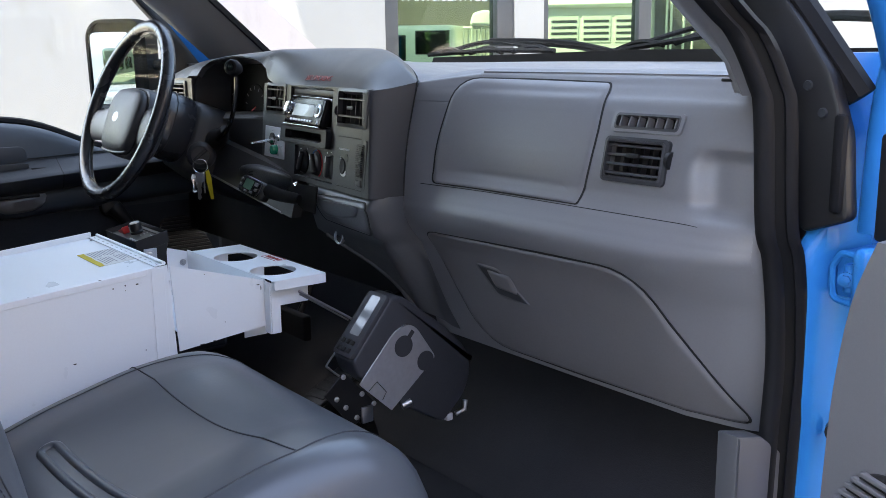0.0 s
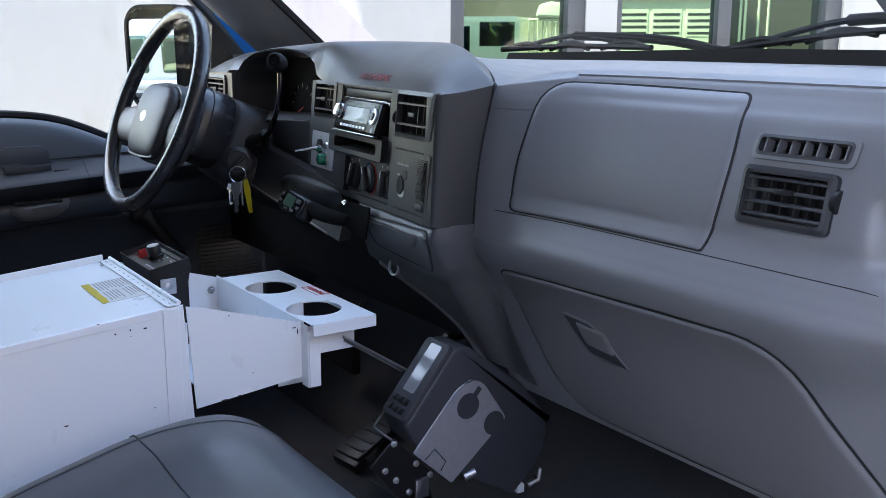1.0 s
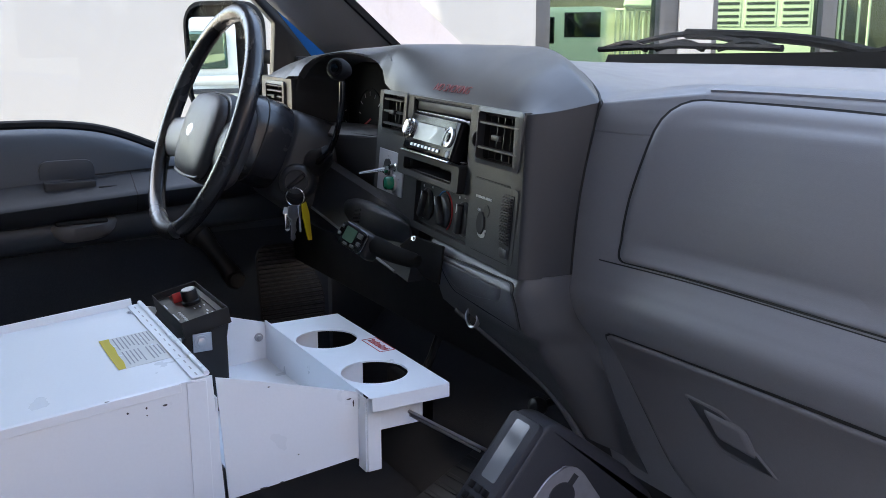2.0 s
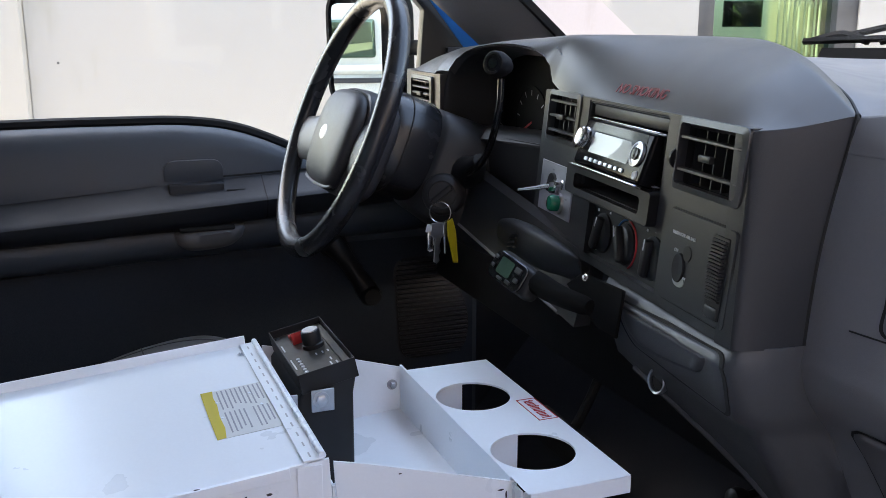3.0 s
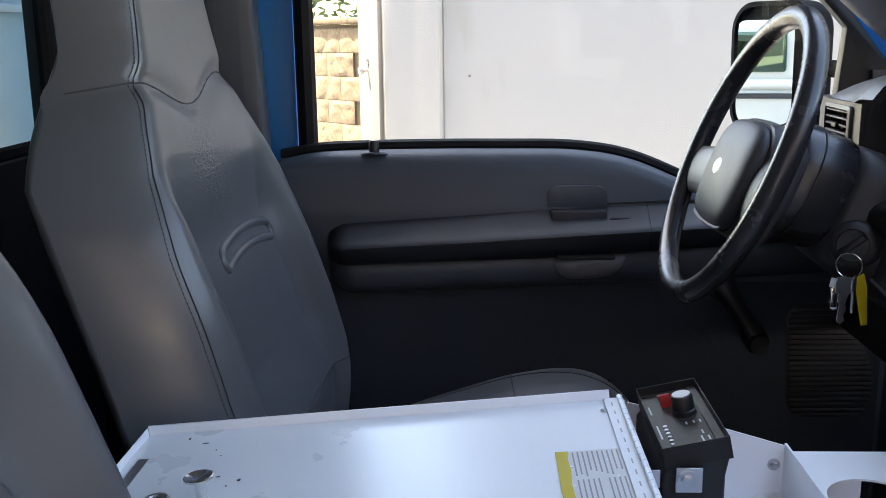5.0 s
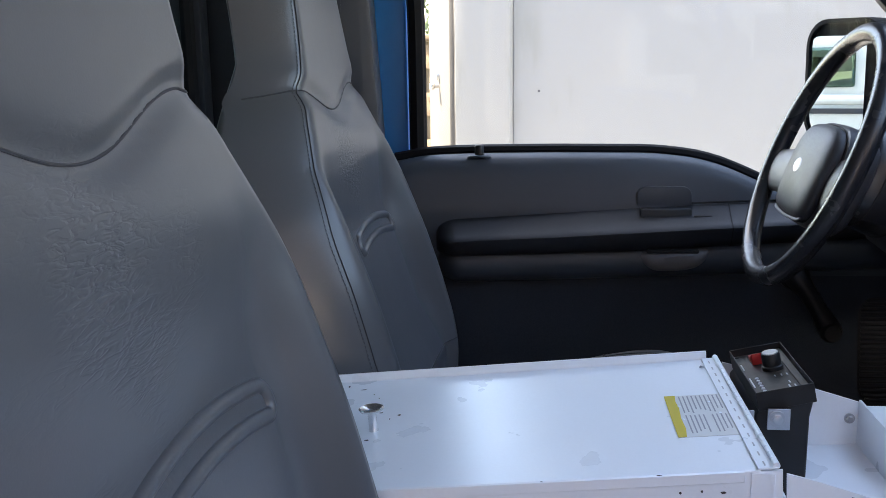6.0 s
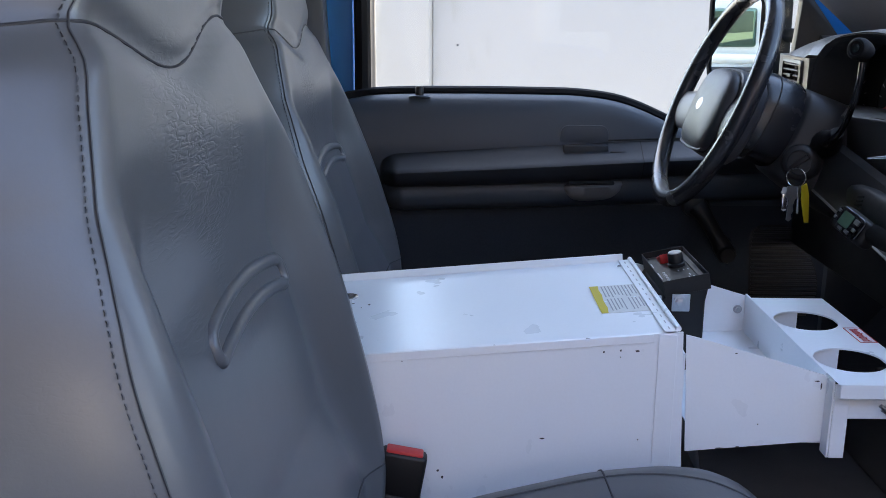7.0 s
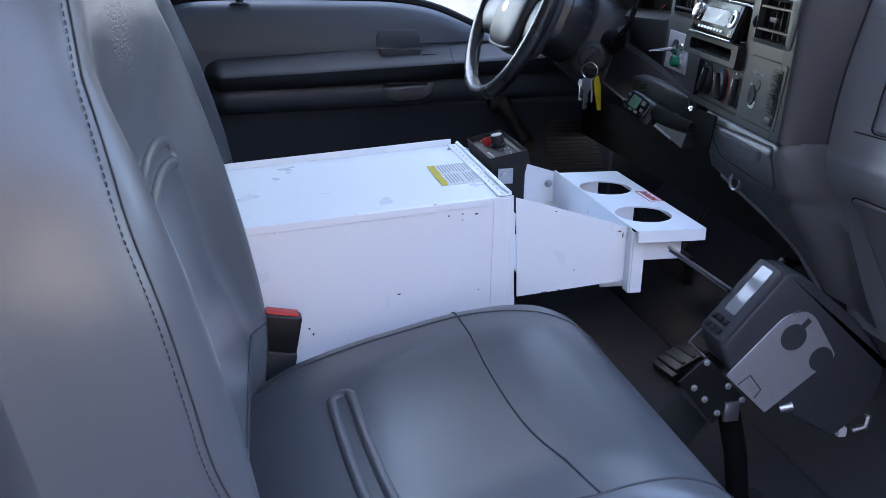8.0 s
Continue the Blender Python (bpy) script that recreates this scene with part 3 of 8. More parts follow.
def round_corners(corners, r, n=5):
    """An outline with its corners rounded; r may be one number or one for each corner."""
    out = []
    m = len(corners)
    for i, c in enumerate(corners):
        rr = r[i] if isinstance(r, (list, tuple)) else r
        c = Vector(c)
        a, d = (Vector(corners[i - 1]) - c), (Vector(corners[(i + 1) % m]) - c)
        p, q = c + a.normalized() * rr, c + d.normalized() * rr
        for k in range(n + 1):
            t = k / n
            w = (1 - t) ** 2 * p + 2 * t * (1 - t) * c + t * t * q
            out.append((w.x, w.y))
    return dense(out)


def dense(pts, step=0.008):
    out = []
    for i, p in enumerate(pts):
        q = pts[(i + 1) % len(pts)]
        d = math.hypot(q[0] - p[0], q[1] - p[1])
        n = max(1, int(d / step))
        out += [(p[0] + (q[0] - p[0]) * k / n, p[1] + (q[1] - p[1]) * k / n) for k in range(n)]
    return out


def grown(outline, d):
    cx = sum(p[0] for p in outline) / len(outline)
    cz = sum(p[1] for p in outline) / len(outline)
    out = []
    for x, z in outline:
        v = Vector((x - cx, z - cz))
        v = v + v.normalized() * d
        out.append((cx + v.x, cz + v.y))
    return out


AIRBAG = round_corners([(0.328, 0.765), (0.618, 0.762), (0.630, 0.700), (0.628, 0.650), (0.619, 0.6015), (0.314, 0.6015), (0.316, 0.660)], [0.032, 0.010, 0.020, 0.015, 0.004, 0.012, 0.02])
part("airbag_gap", on_dash(grown(AIRBAG, 0.0014), 0.0010, rim=0.0), M_GAP, dash)
airbag = part("airbag_cover", on_dash(AIRBAG, 0.0036), M_DASH, dash, "smooth grey airbag cover panel")
GLOVE = round_corners([(0.285, 0.520), (0.722, 0.528), (0.862, 0.340), (0.372, 0.340)], [0.03, 0.05, 0.02, 0.06])
part("glovebox_gap", on_dash(grown(GLOVE, 0.0034), 0.0012, rim=0.0), M_GAP, dash)
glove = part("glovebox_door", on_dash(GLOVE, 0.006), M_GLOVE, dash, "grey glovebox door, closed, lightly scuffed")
# thin dark line set in for the soft shade of the shelf's crease
part("shelf_joint", tube([(0.29 + 0.0147 * k, dash_y(0.29 + 0.0147 * k, 0.5985) - 0.0002, 0.5985 - 0.010 * max(0.0, (k - 34) / 6) ** 2) for k in range(42)], 0.0007, 6), M_GAP, dash)
LATCH = round_corners([(0.398, 0.486), (0.452, 0.482), (0.515, 0.432), (0.440, 0.437)], 0.008)
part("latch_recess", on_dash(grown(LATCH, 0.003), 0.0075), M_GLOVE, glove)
part("latch_well", on_dash(LATCH, 0.008), M_DASHD, glove)
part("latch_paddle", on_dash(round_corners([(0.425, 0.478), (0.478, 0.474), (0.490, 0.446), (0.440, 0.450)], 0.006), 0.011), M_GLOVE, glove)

# centre stack and cluster hood: one charcoal pod
N_F = Vector((-0.12, -1.0, 0.10)).normalized()


def face_at(x, z, out=0.0):
    """A point on the tilted face of the centre stack."""
    return Vector((x, 0.357 - 0.12 * x + 0.10 * (z - 0.74), z)) + N_F * out


def face_pose(x, z, out=0.0):
    return plane_pose(face_at(x, z, out), N_F)


HOOD_Z = [(-0.76, 0.750), (-0.70, 0.760), (-0.642, 0.771), (-0.531, 0.790), (-0.387, 0.803), (-0.244, 0.812), (0.0, 0.814), (0.12, 0.809), (0.20, 0.804), (0.26, 0.799)]
# the rounded arch over the gauges, from beside the driver's vent to the stack's left edge
ARCH = [(-0.503, 0.600), (-0.503, 0.650), (-0.502, 0.690), (-0.500, 0.714), (-0.496, 0.736), (-0.484, 0.760), (-0.464, 0.776), (-0.435, 0.787), (-0.391, 0.794), (-0.349, 0.797), (-0.310, 0.796), (-0.273, 0.791), (-0.251, 0.783), (-0.241, 0.774), (-0.236, 0.763), (-0.234, 0.748), (-0.238, 0.720), (-0.243, 0.660), (-0.246, 0.600)]
ARCH_TOP = ARCH[4:15]
SEAM_BACK = [(0.0, 0.2145), (0.0045, 0.2200), (0.0179, 0.2278), (0.0403, 0.2372), (0.058, 0.2436), (0.0700, 0.2476), (0.0716, 0.248), (0.0776, 0.240), (0.0906, 0.220), (0.0987, 0.200), (0.1101, 0.170), (0.1235, 0.140),
             (0.1417, 0.100), (0.1627, 0.050), (0.180, 0.0), (0.1987, -0.05), (0.29, -0.25), (0.5, -0.45)]
SEAM_RISE = [(0.0, 0.744), (0.03, 0.748), (0.0716, 0.757), (0.0776, 0.759), (0.0906, 0.765), (0.0987, 0.771), (0.1101, 0.776), (0.1235, 0.780), (0.1417, 0.783), (0.1627, 0.786), (0.18, 0.789), (0.1987, 0.790), (0.29, 0.790), (0.5, 0.772)]


def pod_y(x, z):
    """Front of the charcoal pod, round its right corner to the crease."""
    if x < -0.25:
        return 0.345 + 0.165 * max(0.0, x + 0.52) + 0.5 * max(0.0, -0.60 - x) ** 1.5
    return face_at(min(x, 0.216), z).y


def hood_z(x, q):
    """Top of the hood at x, q behind its front edge."""
    zt = eased(HOOD_Z, x)
    if x < -0.516 or x > -0.234:
        z0 = 0.742
        if -0.236 < x < -0.16:
            z0 = 0.742 + 0.018 * ((-0.16 - x) / 0.076) ** 2
        elif -0.56 < x < -0.516:
            z0 = 0.742 + 0.016 * (x + 0.56) / 0.044
    else:
        z0 = max(0.758, eased(ARCH_TOP, x) + 0.003)
    z0 = min(z0, zt - 0.001)
    h = zt - z0
    near = min(1.0, max(0.0, (x + 0.235) / 0.260))
    s_ = min(1.0, q / (0.050 - 0.018 * math.exp(-((x + 0.230) / 0.060) ** 2) + 0.075 * near * near * (3 - 2 * near)))
    k = min(1.0, max(0.0, (q - 0.07) / 0.43))
    return z0 + h * (1 - (1 - s_) ** 1.9) ** 0.85 - (zt - 0.772) * k * k * (3 - 2 * k)


def hood_top(x, q):
    """The same, falling away to the ridge and the seam along the right-hand side of the pod."""
    z = hood_z(x, q)
    r_ = 1 - min(1.0, max(0.0, (eased(SEAM_BACK, q, 0.0012) - x) / (0.075 + 0.25 * q)))
    return z - (z - eased(SEAM_RISE, q, 0.003)) * r_ ** 2


def hood(u, v):
    q = 0.5 * v * v * 0.6 + 0.5 * v * 0.4
    u = 1 - (1 - u) ** 1.8
    x = -0.70 + u * (eased(SEAM_BACK, q, 0.0012) + 0.70)
    return (x, pod_y(x, 0.745) + q + 0.0008, hood_top(x, q))


b = bmesh.new()
sheet(hood, 130, 190, b, (0, 0.008, -0.006))
part("hood", b, M_HOOD, dash, "charcoal padded hood over the gauges and radio", 60)
b = bmesh.new()
sheet(tray, 90, 60, b, (0, 0, -0.015))
part("top_tray", b, M_DASH, dash, sharp=60)


def hood_edge(q):
    x = eased(SEAM_BACK, q, 0.0012)
    return Vector((x, pod_y(x, 0.745) + q + 0.0008, hood_top(x, q)))


def saddle(u, v):
    """Grey top that rises from the tray and the passenger's face to the seam along the hood."""
    if v < 0.2:
        k = v / 0.2
        z = 0.728 + 0.027 * k
        e, f = Vector((crease(z)[0], crease(z)[1], z)), Vector((XJ, dash_y(XJ, 0.728 + 0.043 * k), 0.728 + 0.043 * k))
        de, df = 0.0, 0.0
    else:
        k = (v - 0.2) / 0.8
        e = hood_edge(0.0716 + 0.42 * k ** 1.7) + Vector((0.0008, 0, -0.0008))
        y = dash_y(XJ, 0.771) + (0.90 - dash_y(XJ, 0.771)) * k ** 1.25
        de, df = e.y - 0.404, y - dash_y(XJ, 0.771)
        f = Vector((XJ, y, 0.771 + (tray_z(XJ, y) - 0.771) * min(1.0, k / 0.04)))
    x = e.x + (f.x - e.x) * u
    s_ = 1 - (1 - u) ** 1.9
    s_ = s_ * s_ * (3 - 2 * s_) * 0.6 + s_ * 0.4
    p = Vector((x, e.y + (f.y - e.y) * s_, e.z + (f.z - e.z) * s_))
    z = e.z + (f.z - e.z) * u
    low = Vector((x, dash_y(x, min(0.771, z)) + de + (df - de) * u - 0.0003, z))
    w = min(1.0, max(0.0, (v - 0.2) / 0.12))
    return low.lerp(p, w * w * (3 - 2 * w))


b = bmesh.new()
sheet(saddle, 60, 110, b, (0, 0.006, -0.012))
part("top_saddle", b, M_DASH, dash, sharp=70)
# smooth recess round the gauges
RIM = [(1.040, 0.016), (1.020, 0.005), (1.004, 0.0), (0.990, 0.002), (0.972, 0.012), (0.950, 0.040), (0.915, 0.085)]


def recess(u, v):
    k = u * (len(ARCH) - 1)
    x = eased([(float(j), p[0]) for j, p in enumerate(ARCH)], k)
    z = eased([(float(j), p[1]) for j, p in enumerate(ARCH)], k)
    s_ = table([(float(j), r[0]) for j, r in enumerate(RIM)], v * (len(RIM) - 1))
    d = table([(float(j), r[1]) for j, r in enumerate(RIM)], v * (len(RIM) - 1))
    return (-0.385 + (x + 0.385) * s_, 0.345 + 0.165 * max(-0.01, x + 0.52) + d, 0.680 + (z - 0.680) * s_ - 0.02 * d)


b = bmesh.new()
sheet(recess, 72, 18, b, (0, 0.004, 0.002))
part("gauge_recess", b, M_DASHD, dash, sharp=70)
# dark joint where the charcoal pod meets the grey dashboard
line = [(crease(z)[0], crease(z)[1] - 0.0005, z) for z in [0.574 + 0.181 * k / 24 for k in range(25)]] + [hood_edge(0.0716 + 0.40 * (k / 60) ** 1.6) + Vector((0.0005, 0, 0.0002)) for k in range(61)]
part("pod_joint", tube(line, 0.0016, 6), M_GAP, dash)

# face of the centre stack: from the pocket beside the column to the pod's right corner
VENT_L, VENT_R = (-0.224, -0.133, 0.692, 0.744), (0.106, 0.212, 0.686, 0.743)
RADIO, HVAC, WHEELSLOT, SLOT = (-0.107, 0.080, 0.674, 0.744), (-0.076, 0.094, 0.581, 0.636), (0.190, 0.212, 0.603, 0.655), (-0.1035, 0.0595, 0.6490, 0.6640)


def stack_point(x, z):
    return face_at(x + 0.018 * max(0.0, (0.77 - z) / 0.2) * max(0.0, (x - 0.15) / 0.064), z)


part("stack_face", holed(stack_point, -0.246, 0.2135, 0.572, 0.7465, 12, 8, [VENT_L, VENT_R, RADIO, HVAC, WHEELSLOT, SLOT], (0, 0.03, 0)), M_DASHD, dash, "charcoal centre stack face")
part("stack_flank", box((-0.255, 0.396, 0.560), (-0.249, 0.470, 0.690), 0.001), M_DASHD, dash)
# rounded right corner and side wall of the pod
b = bmesh.new()


def pod_side(u, v):
    top = hood_edge(0.0716 * u * u) + Vector((0.0, 0.0, 0.0004))
    z = 0.572 + (top.z - 0.572) * v
    p0 = stack_point(0.2130, z)
    xc, yc = crease(z)
    p = Vector(((1 - u) ** 2 * p0.x + 2 * u * (1 - u) * (p0.x + 0.011) + u * u * xc, (1 - u) ** 2 * p0.y + 2 * u * (1 - u) * (p0.y - 0.001) + u * u * yc, z))
    w = max(0.0, (v - 0.75) / 0.25)
    return p.lerp(top, w * w * (3 - 2 * w))


sheet(pod_side, 24, 30, b, (-0.02, 0.0, 0))
part("stack_cheek", b, M_DASHD, dash, sharp=70)
# lower centre panel: ashtray front, lighter, knee panel sloping to the toe board


def low_y(x, z):
    t = min(1.0, max(0.0, (x - 0.230) / 0.032))
    t = t * t * (3 - 2 * t)
    return (1 - t) * low_flat(x, z) + t * (dash_y(0.262, z) - 0.001)


def low_flat(x, z):
    return table([(0.36, 0.43), (0.42, 0.40), (0.48, 0.362), (0.53, 0.345), (0.555, 0.338), (0.570, 0.345), (0.585, 0.357)], z) - 0.12 * x * (0.5 if z < 0.5 else 1.0)


b = bmesh.new()
LOW_EDGE = [(-0.02, 0.488), (0.03, 0.474), (0.06, 0.465), (0.10, 0.453), (0.15, 0.436), (0.20, 0.404), (0.262, 0.345)]


def low_point(u, v):
    z = 0.345 + 0.2285 * v
    x = -0.014 + (0.2625 + 0.045 * (max(0.0, 0.566 - z) / 0.2) ** 1.5) * u
    z = max(z, eased(LOW_EDGE, x))
    return (x, low_y(x, z), z)


sheet(low_point, 40, 24, b, (0, 0.03, 0))
part("lower_centre_panel", b, M_LOWC, dash, sharp=60)
# knee bolster under the steering column


def knee_edge(x):
    return 0.548 - 0.145 * (x + 0.385)


b = bmesh.new()
sheet(lambda u, v: (-0.86 + 0.80 * u, 0.332 + 0.020 * v, knee_edge(-0.86 + 0.80 * u) + 0.075 * v), 20, 8, b, (0, 0.02, 0))
part("knee_panel", b, M_DASHD, dash)
part("knee_edge", tube([(x, 0.334, knee_edge(x)) for x in (-0.80, -0.60, -0.40, -0.20, -0.10)], 0.0030, 8), M_DASH, dash)
# black sheet standing in for the unlit depth of the dash behind column and gauges
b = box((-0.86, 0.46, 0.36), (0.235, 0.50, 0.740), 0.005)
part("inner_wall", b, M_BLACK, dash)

# ---- driver's door ----
BELT = [(-0.47, 0.640), (-0.44, 0.6495), (-0.40, 0.654), (-0.317, 0.6565), (-0.18, 0.6575), (0.0, 0.656), (0.06, 0.650), (0.10, 0.6425), (0.14, 0.629), (0.18, 0.611), (0.23, 0.588), (0.29, 0.570), (0.50, 0.560)]
door = thing("driver_door", (-0.88, 0.0, 0.0), "closed driver's door with grey plastic trim and dark armrest", "door")


def door_x(y, z):
    return table([(0.05, -0.835), (0.40, -0.832), (0.47, -0.826), (0.56, -0.822), (0.62, -0.838), (0.67, -0.862)], z)


b = bmesh.new()


def door_skin(u, v):
    y = -0.475 + u * 1.02
    zt = eased(BELT, y)
    z = 0.02 + v * (zt - 0.02)
    r = max(0.0, (v - 0.97) / 0.03)
    return (door_x(y, z) - 0.012 * r * r, y, z)


sheet(door_skin, 60, 60, b, (-0.05, 0, 0))
part("door_panel", b, M_DOOR, door, "grey moulded door trim panel", 60)
b = bmesh.new()
tube([(-0.888, y, eased(BELT, y) + 0.004) for y in [-0.475 + 0.02 * k for k in range(50)]], 0.011, 8, bm=b)
part("window_seal", b, M_RUBBER, door)
# outer skin and window frame
b = bmesh.new()
sheet(lambda u, v: (-0.97 + 0.02 * (2 * v - 1) ** 2, -0.46 + 1.0 * u, -0.05 + v * (eased(BELT, -0.46 + u) + 0.03)), 30, 10, b, (0.03, 0, 0))
part("outer_skin", b, M_BLUE, door)
b = bmesh.new()
tube([(-0.925, -0.435, 0.65), (-0.922, -0.435, 0.9), (-0.90, -0.44, 1.15), (-0.87, -0.42, 1.27), (-0.86, -0.1, 1.29), (-0.855, 0.05, 1.28)], 0.017, 8, bm=b)
part("window_channel", b, M_RUBBER, door)
pane = part("window_pane", box((-0.922, -0.45, 0.60), (-0.918, 0.50, 1.28)), M_PANE, door)
pane.visible_shadow = False


ARM_TOP = [(-0.40, 0.540), (-0.026, 0.565), (0.173, 0.573), (0.50, 0.582)]
ARM_NOSE = [(-0.40, 0.507), (-0.166, 0.5187), (0.128, 0.5363), (0.50, 0.556)]
ARM_FOOT = [(-0.40, 0.4745), (-0.024, 0.488), (0.156, 0.500), (0.50, 0.520)]
BOLSTER_FOOT = [(-0.40, 0.418), (-0.021, 0.432), (0.50, 0.455)]


def arm_section(y, g):
    """Armrest across: a shelf that slopes out to a nose, and a hollow face under it; g rounds the ends."""
    zt, zn, zb = table(ARM_TOP, y), table(ARM_NOSE, y), table(ARM_FOOT, y)
    mid_z = 0.5 * (zt + zb)
    pts = [(-0.835, zt), (-0.826, zt - 0.001), (-0.818, zt - 0.20 * (zt - zn)), (-0.800, zt - 0.55 * (zt - zn)), (-0.784, zn + 0.0045), (-0.777, zn + 0.0015), (-0.7735, zn - 0.003),
           (-0.775, zn - 0.009), (-0.780, zn - 0.55 * (zn - zb)), (-0.788, zb + 0.003), (-0.793, zb), (-0.835, zb)]
    return [(-0.835 + (x + 0.835) * g, y, mid_z + (z - mid_z) * (0.72 + 0.28 * g)) for x, z in pts]


def bolster_section(y, g):
    zb, zl = table(ARM_FOOT, y), table(BOLSTER_FOOT, y)
    pts = [(-0.838, zb + 0.004), (-0.806, zb + 0.004), (-0.799, zb - 0.004), (-0.796, zb - 0.018), (-0.799, zl + 0.020), (-0.808, zl + 0.007), (-0.822, zl + 0.001), (-0.838, zl)]
    return [(-0.838 + (x + 0.838) * g, y, zb + (z - zb) * (0.55 + 0.45 * g)) for x, z in pts]


ys_ = [-0.392 + 0.89 * (k / 60) ** 1.25 for k in range(61)]
part("armrest", loft([arm_section(y, min(1.0, max(0.05, (y + 0.3925) / 0.030)) ** 0.45) for y in ys_]), M_DOORD, door, "dark moulded armrest with a rounded nose", 50)
part("lower_bolster", loft([bolster_section(y, min(1.0, max(0.05, (y + 0.3925) / 0.040)) ** 0.5) for y in ys_]), M_DOOR, door, "", 50)
b = bmesh.new()
sheet(lambda u, v: (door_x(0, 0.3) + 0.004, -0.455 + 0.99 * u, 0.03 + v * (table(BOLSTER_FOOT, -0.455 + 0.99 * u) + 0.012 - 0.03)), 30, 12, b, (-0.003, 0, 0))
part("lower_carpet", b, M_CARPET, door, "dark carpeted lower door")

# kick panels ahead of the doors
for sx in (-1, 1):
    xk = -0.885 if sx < 0 else 0.903
    b = box((xk - 0.012, 0.478 if sx > 0 else 0.50, 0.0), (xk + 0.012, 0.96, 0.78), 0.003)
    single("wall_kick", b, M_DOORD, "grey plastic kick panel beside the footwell", "kick panel", kind="structure")

# ---- seats ----
SEAT_F = [(-0.06, -0.345), (-0.03, -0.335), (0.02, -0.324), (0.07, -0.320), (0.12, -0.325), (0.19, -0.339), (0.28, -0.361), (0.35, -0.383), (0.42, -0.406), (0.47, -0.425),
          (0.52, -0.438), (0.57, -0.444), (0.62, -0.448), (0.72, -0.458), (0.80, -0.475)]
HALF_W = [(-0.06, 0.225), (0.0, 0.240), (0.10, 0.268), (0.20, 0.268), (0.30, 0.262), (0.42, 0.253), (0.46, 0.241), (0.50, 0.216), (0.54, 0.186), (0.58, 0.164), (0.64, 0.152), (0.72, 0.142), (0.78, 0.118), (0.80, 0.095)]
NEAR_W = [(-0.06, 0.235), (0.0, 0.262), (0.10, 0.280), (0.20, 0.278), (0.30, 0.272), (0.37, 0.262), (0.42, 0.248), (0.46, 0.234), (0.50, 0.212), (0.54, 0.186), (0.58, 0.164), (0.64, 0.152), (0.72, 0.142), (0.78, 0.118), (0.80, 0.095)]
SEAM_X = [(0.0, 0.205), (0.10, 0.222), (0.17, 0.234), (0.22, 0.231), (0.27, 0.228), (0.32, 0.224), (0.37, 0.217), (0.42, 0.200), (0.47, 0.180), (0.50, 0.168), (0.54, 0.148), (0.58, 0.130), (0.64, 0.118), (0.72, 0.108), (0.80, 0.085)]


def head_seam(x):
    """Height of the seam under the head part."""
    q = abs(x) / 0.205
    return 0.542 - 0.034 * max(0.0, 0.5 + 0.5 * math.cos(math.pi * min(1.0, q / 0.75))) - 0.010 * max(0.0, q - 0.75) / 0.25


def back_front(x, h):
    """How far forward the backrest's face lies at x from the seat's middle, h above the cushion base."""
    w = eased(NEAR_W if x > 0 else HALF_W, h)
    y = eased(SEAT_F, h)
    body = min(1.0, max(0.0, (0.535 - h) / 0.15))
    # flat dished middle between the bolsters; the whole back is turned a little outwards
    k = min(1.0, max(0.0, (0.196 - x) / 0.056 if x > 0 else (0.935 * w + x) / 0.050))
    dish = min(1.0, max(0.0, (0.480 - h) / 0.150))
    dish = dish * dish * (3 - 2 * dish)
    y += (0.007 + 0.003 * min(1.0, max(0.0, (x + 0.1) / 0.2))) * body - 0.046 * k * k * (3 - 2 * k) * dish * min(1.0, max(0.4, (h - 0.02) / 0.15)) - 0.055 * (x + 0.20) * min(1.0, max(0.35, (0.56 - h) / 0.12))
    y -= 0.009 * math.exp(-((h - head_seam(x)) / 0.014) ** 2)
    edge = (0.72 if x > 0 else 0.90) * w
    if abs(x) > edge:
        y -= (0.08 + 0.04 * min(1.0, max(0.0, (0.58 - h) / 0.14)) if x > 0 else 0.07) * ((abs(x) - edge) / (w - edge)) ** (2.0 if x > 0 else 2.2)
    return y


def seat(base, deeper, group="seats"):
    """A high-backed bucket seat in grey vinyl, built about the middle of its cushion's rear."""
    cx, cz = base
    s = thing("seat", (cx, -0.30, 0.0), "grey vinyl high-backed truck seat with stitched seams", "seat", group)
    # backrest
    rings = []
    hs = [-0.06 + 0.86 * k / 110 for k in range(111)]
    for h in hs:
        w, wn = eased(HALF_W, h), eased(NEAR_W, h)
        close = max(0.0, (h - 0.755) / 0.045)
        low = max(0.0, (-0.03 - h) / 0.03)
        ring = []
        for k in range(57):
            x = (w if k < 28 else wn) * math.sin(math.pi / 2 * (2 * k / 56 - 1))
            ring.append((cx + x, back_front(x, h) - 0.05 * close ** 2 - 0.02 * low ** 2, cz + h))
        hb = min(1.0, max(0.0, (0.58 - h) / 0.14))
        depth = 0.135 + deeper * min(1.0, max(0.0, (0.62 - h) / 0.5)) - 0.05 * max(0, (h - 0.4) / 0.4)
        for k in range(1, 14):
            a = math.pi * k / 14
            x = (wn if k < 7 else w) * math.copysign(abs(math.cos(a)) ** 0.4, math.cos(a))
            if deeper:
                yb = eased(SEAT_F, h) - 0.085 - 0.055 * (x / wn) * (x > 0) - (depth - 0.05) * math.sin(a) ** 0.9
            else:
                yb = eased(SEAT_F, h) - 0.085 - 0.050 * hb * max(0.0, x / wn) - (0.012 + 0.022 * hb) * math.sin(a) ** 0.9
            ring.append((cx + x, yb, cz + h))
        rings.append(ring)
    back = part("backrest", loft(rings), M_VINYL, s, "", 65)
    return s, back, cx, cz


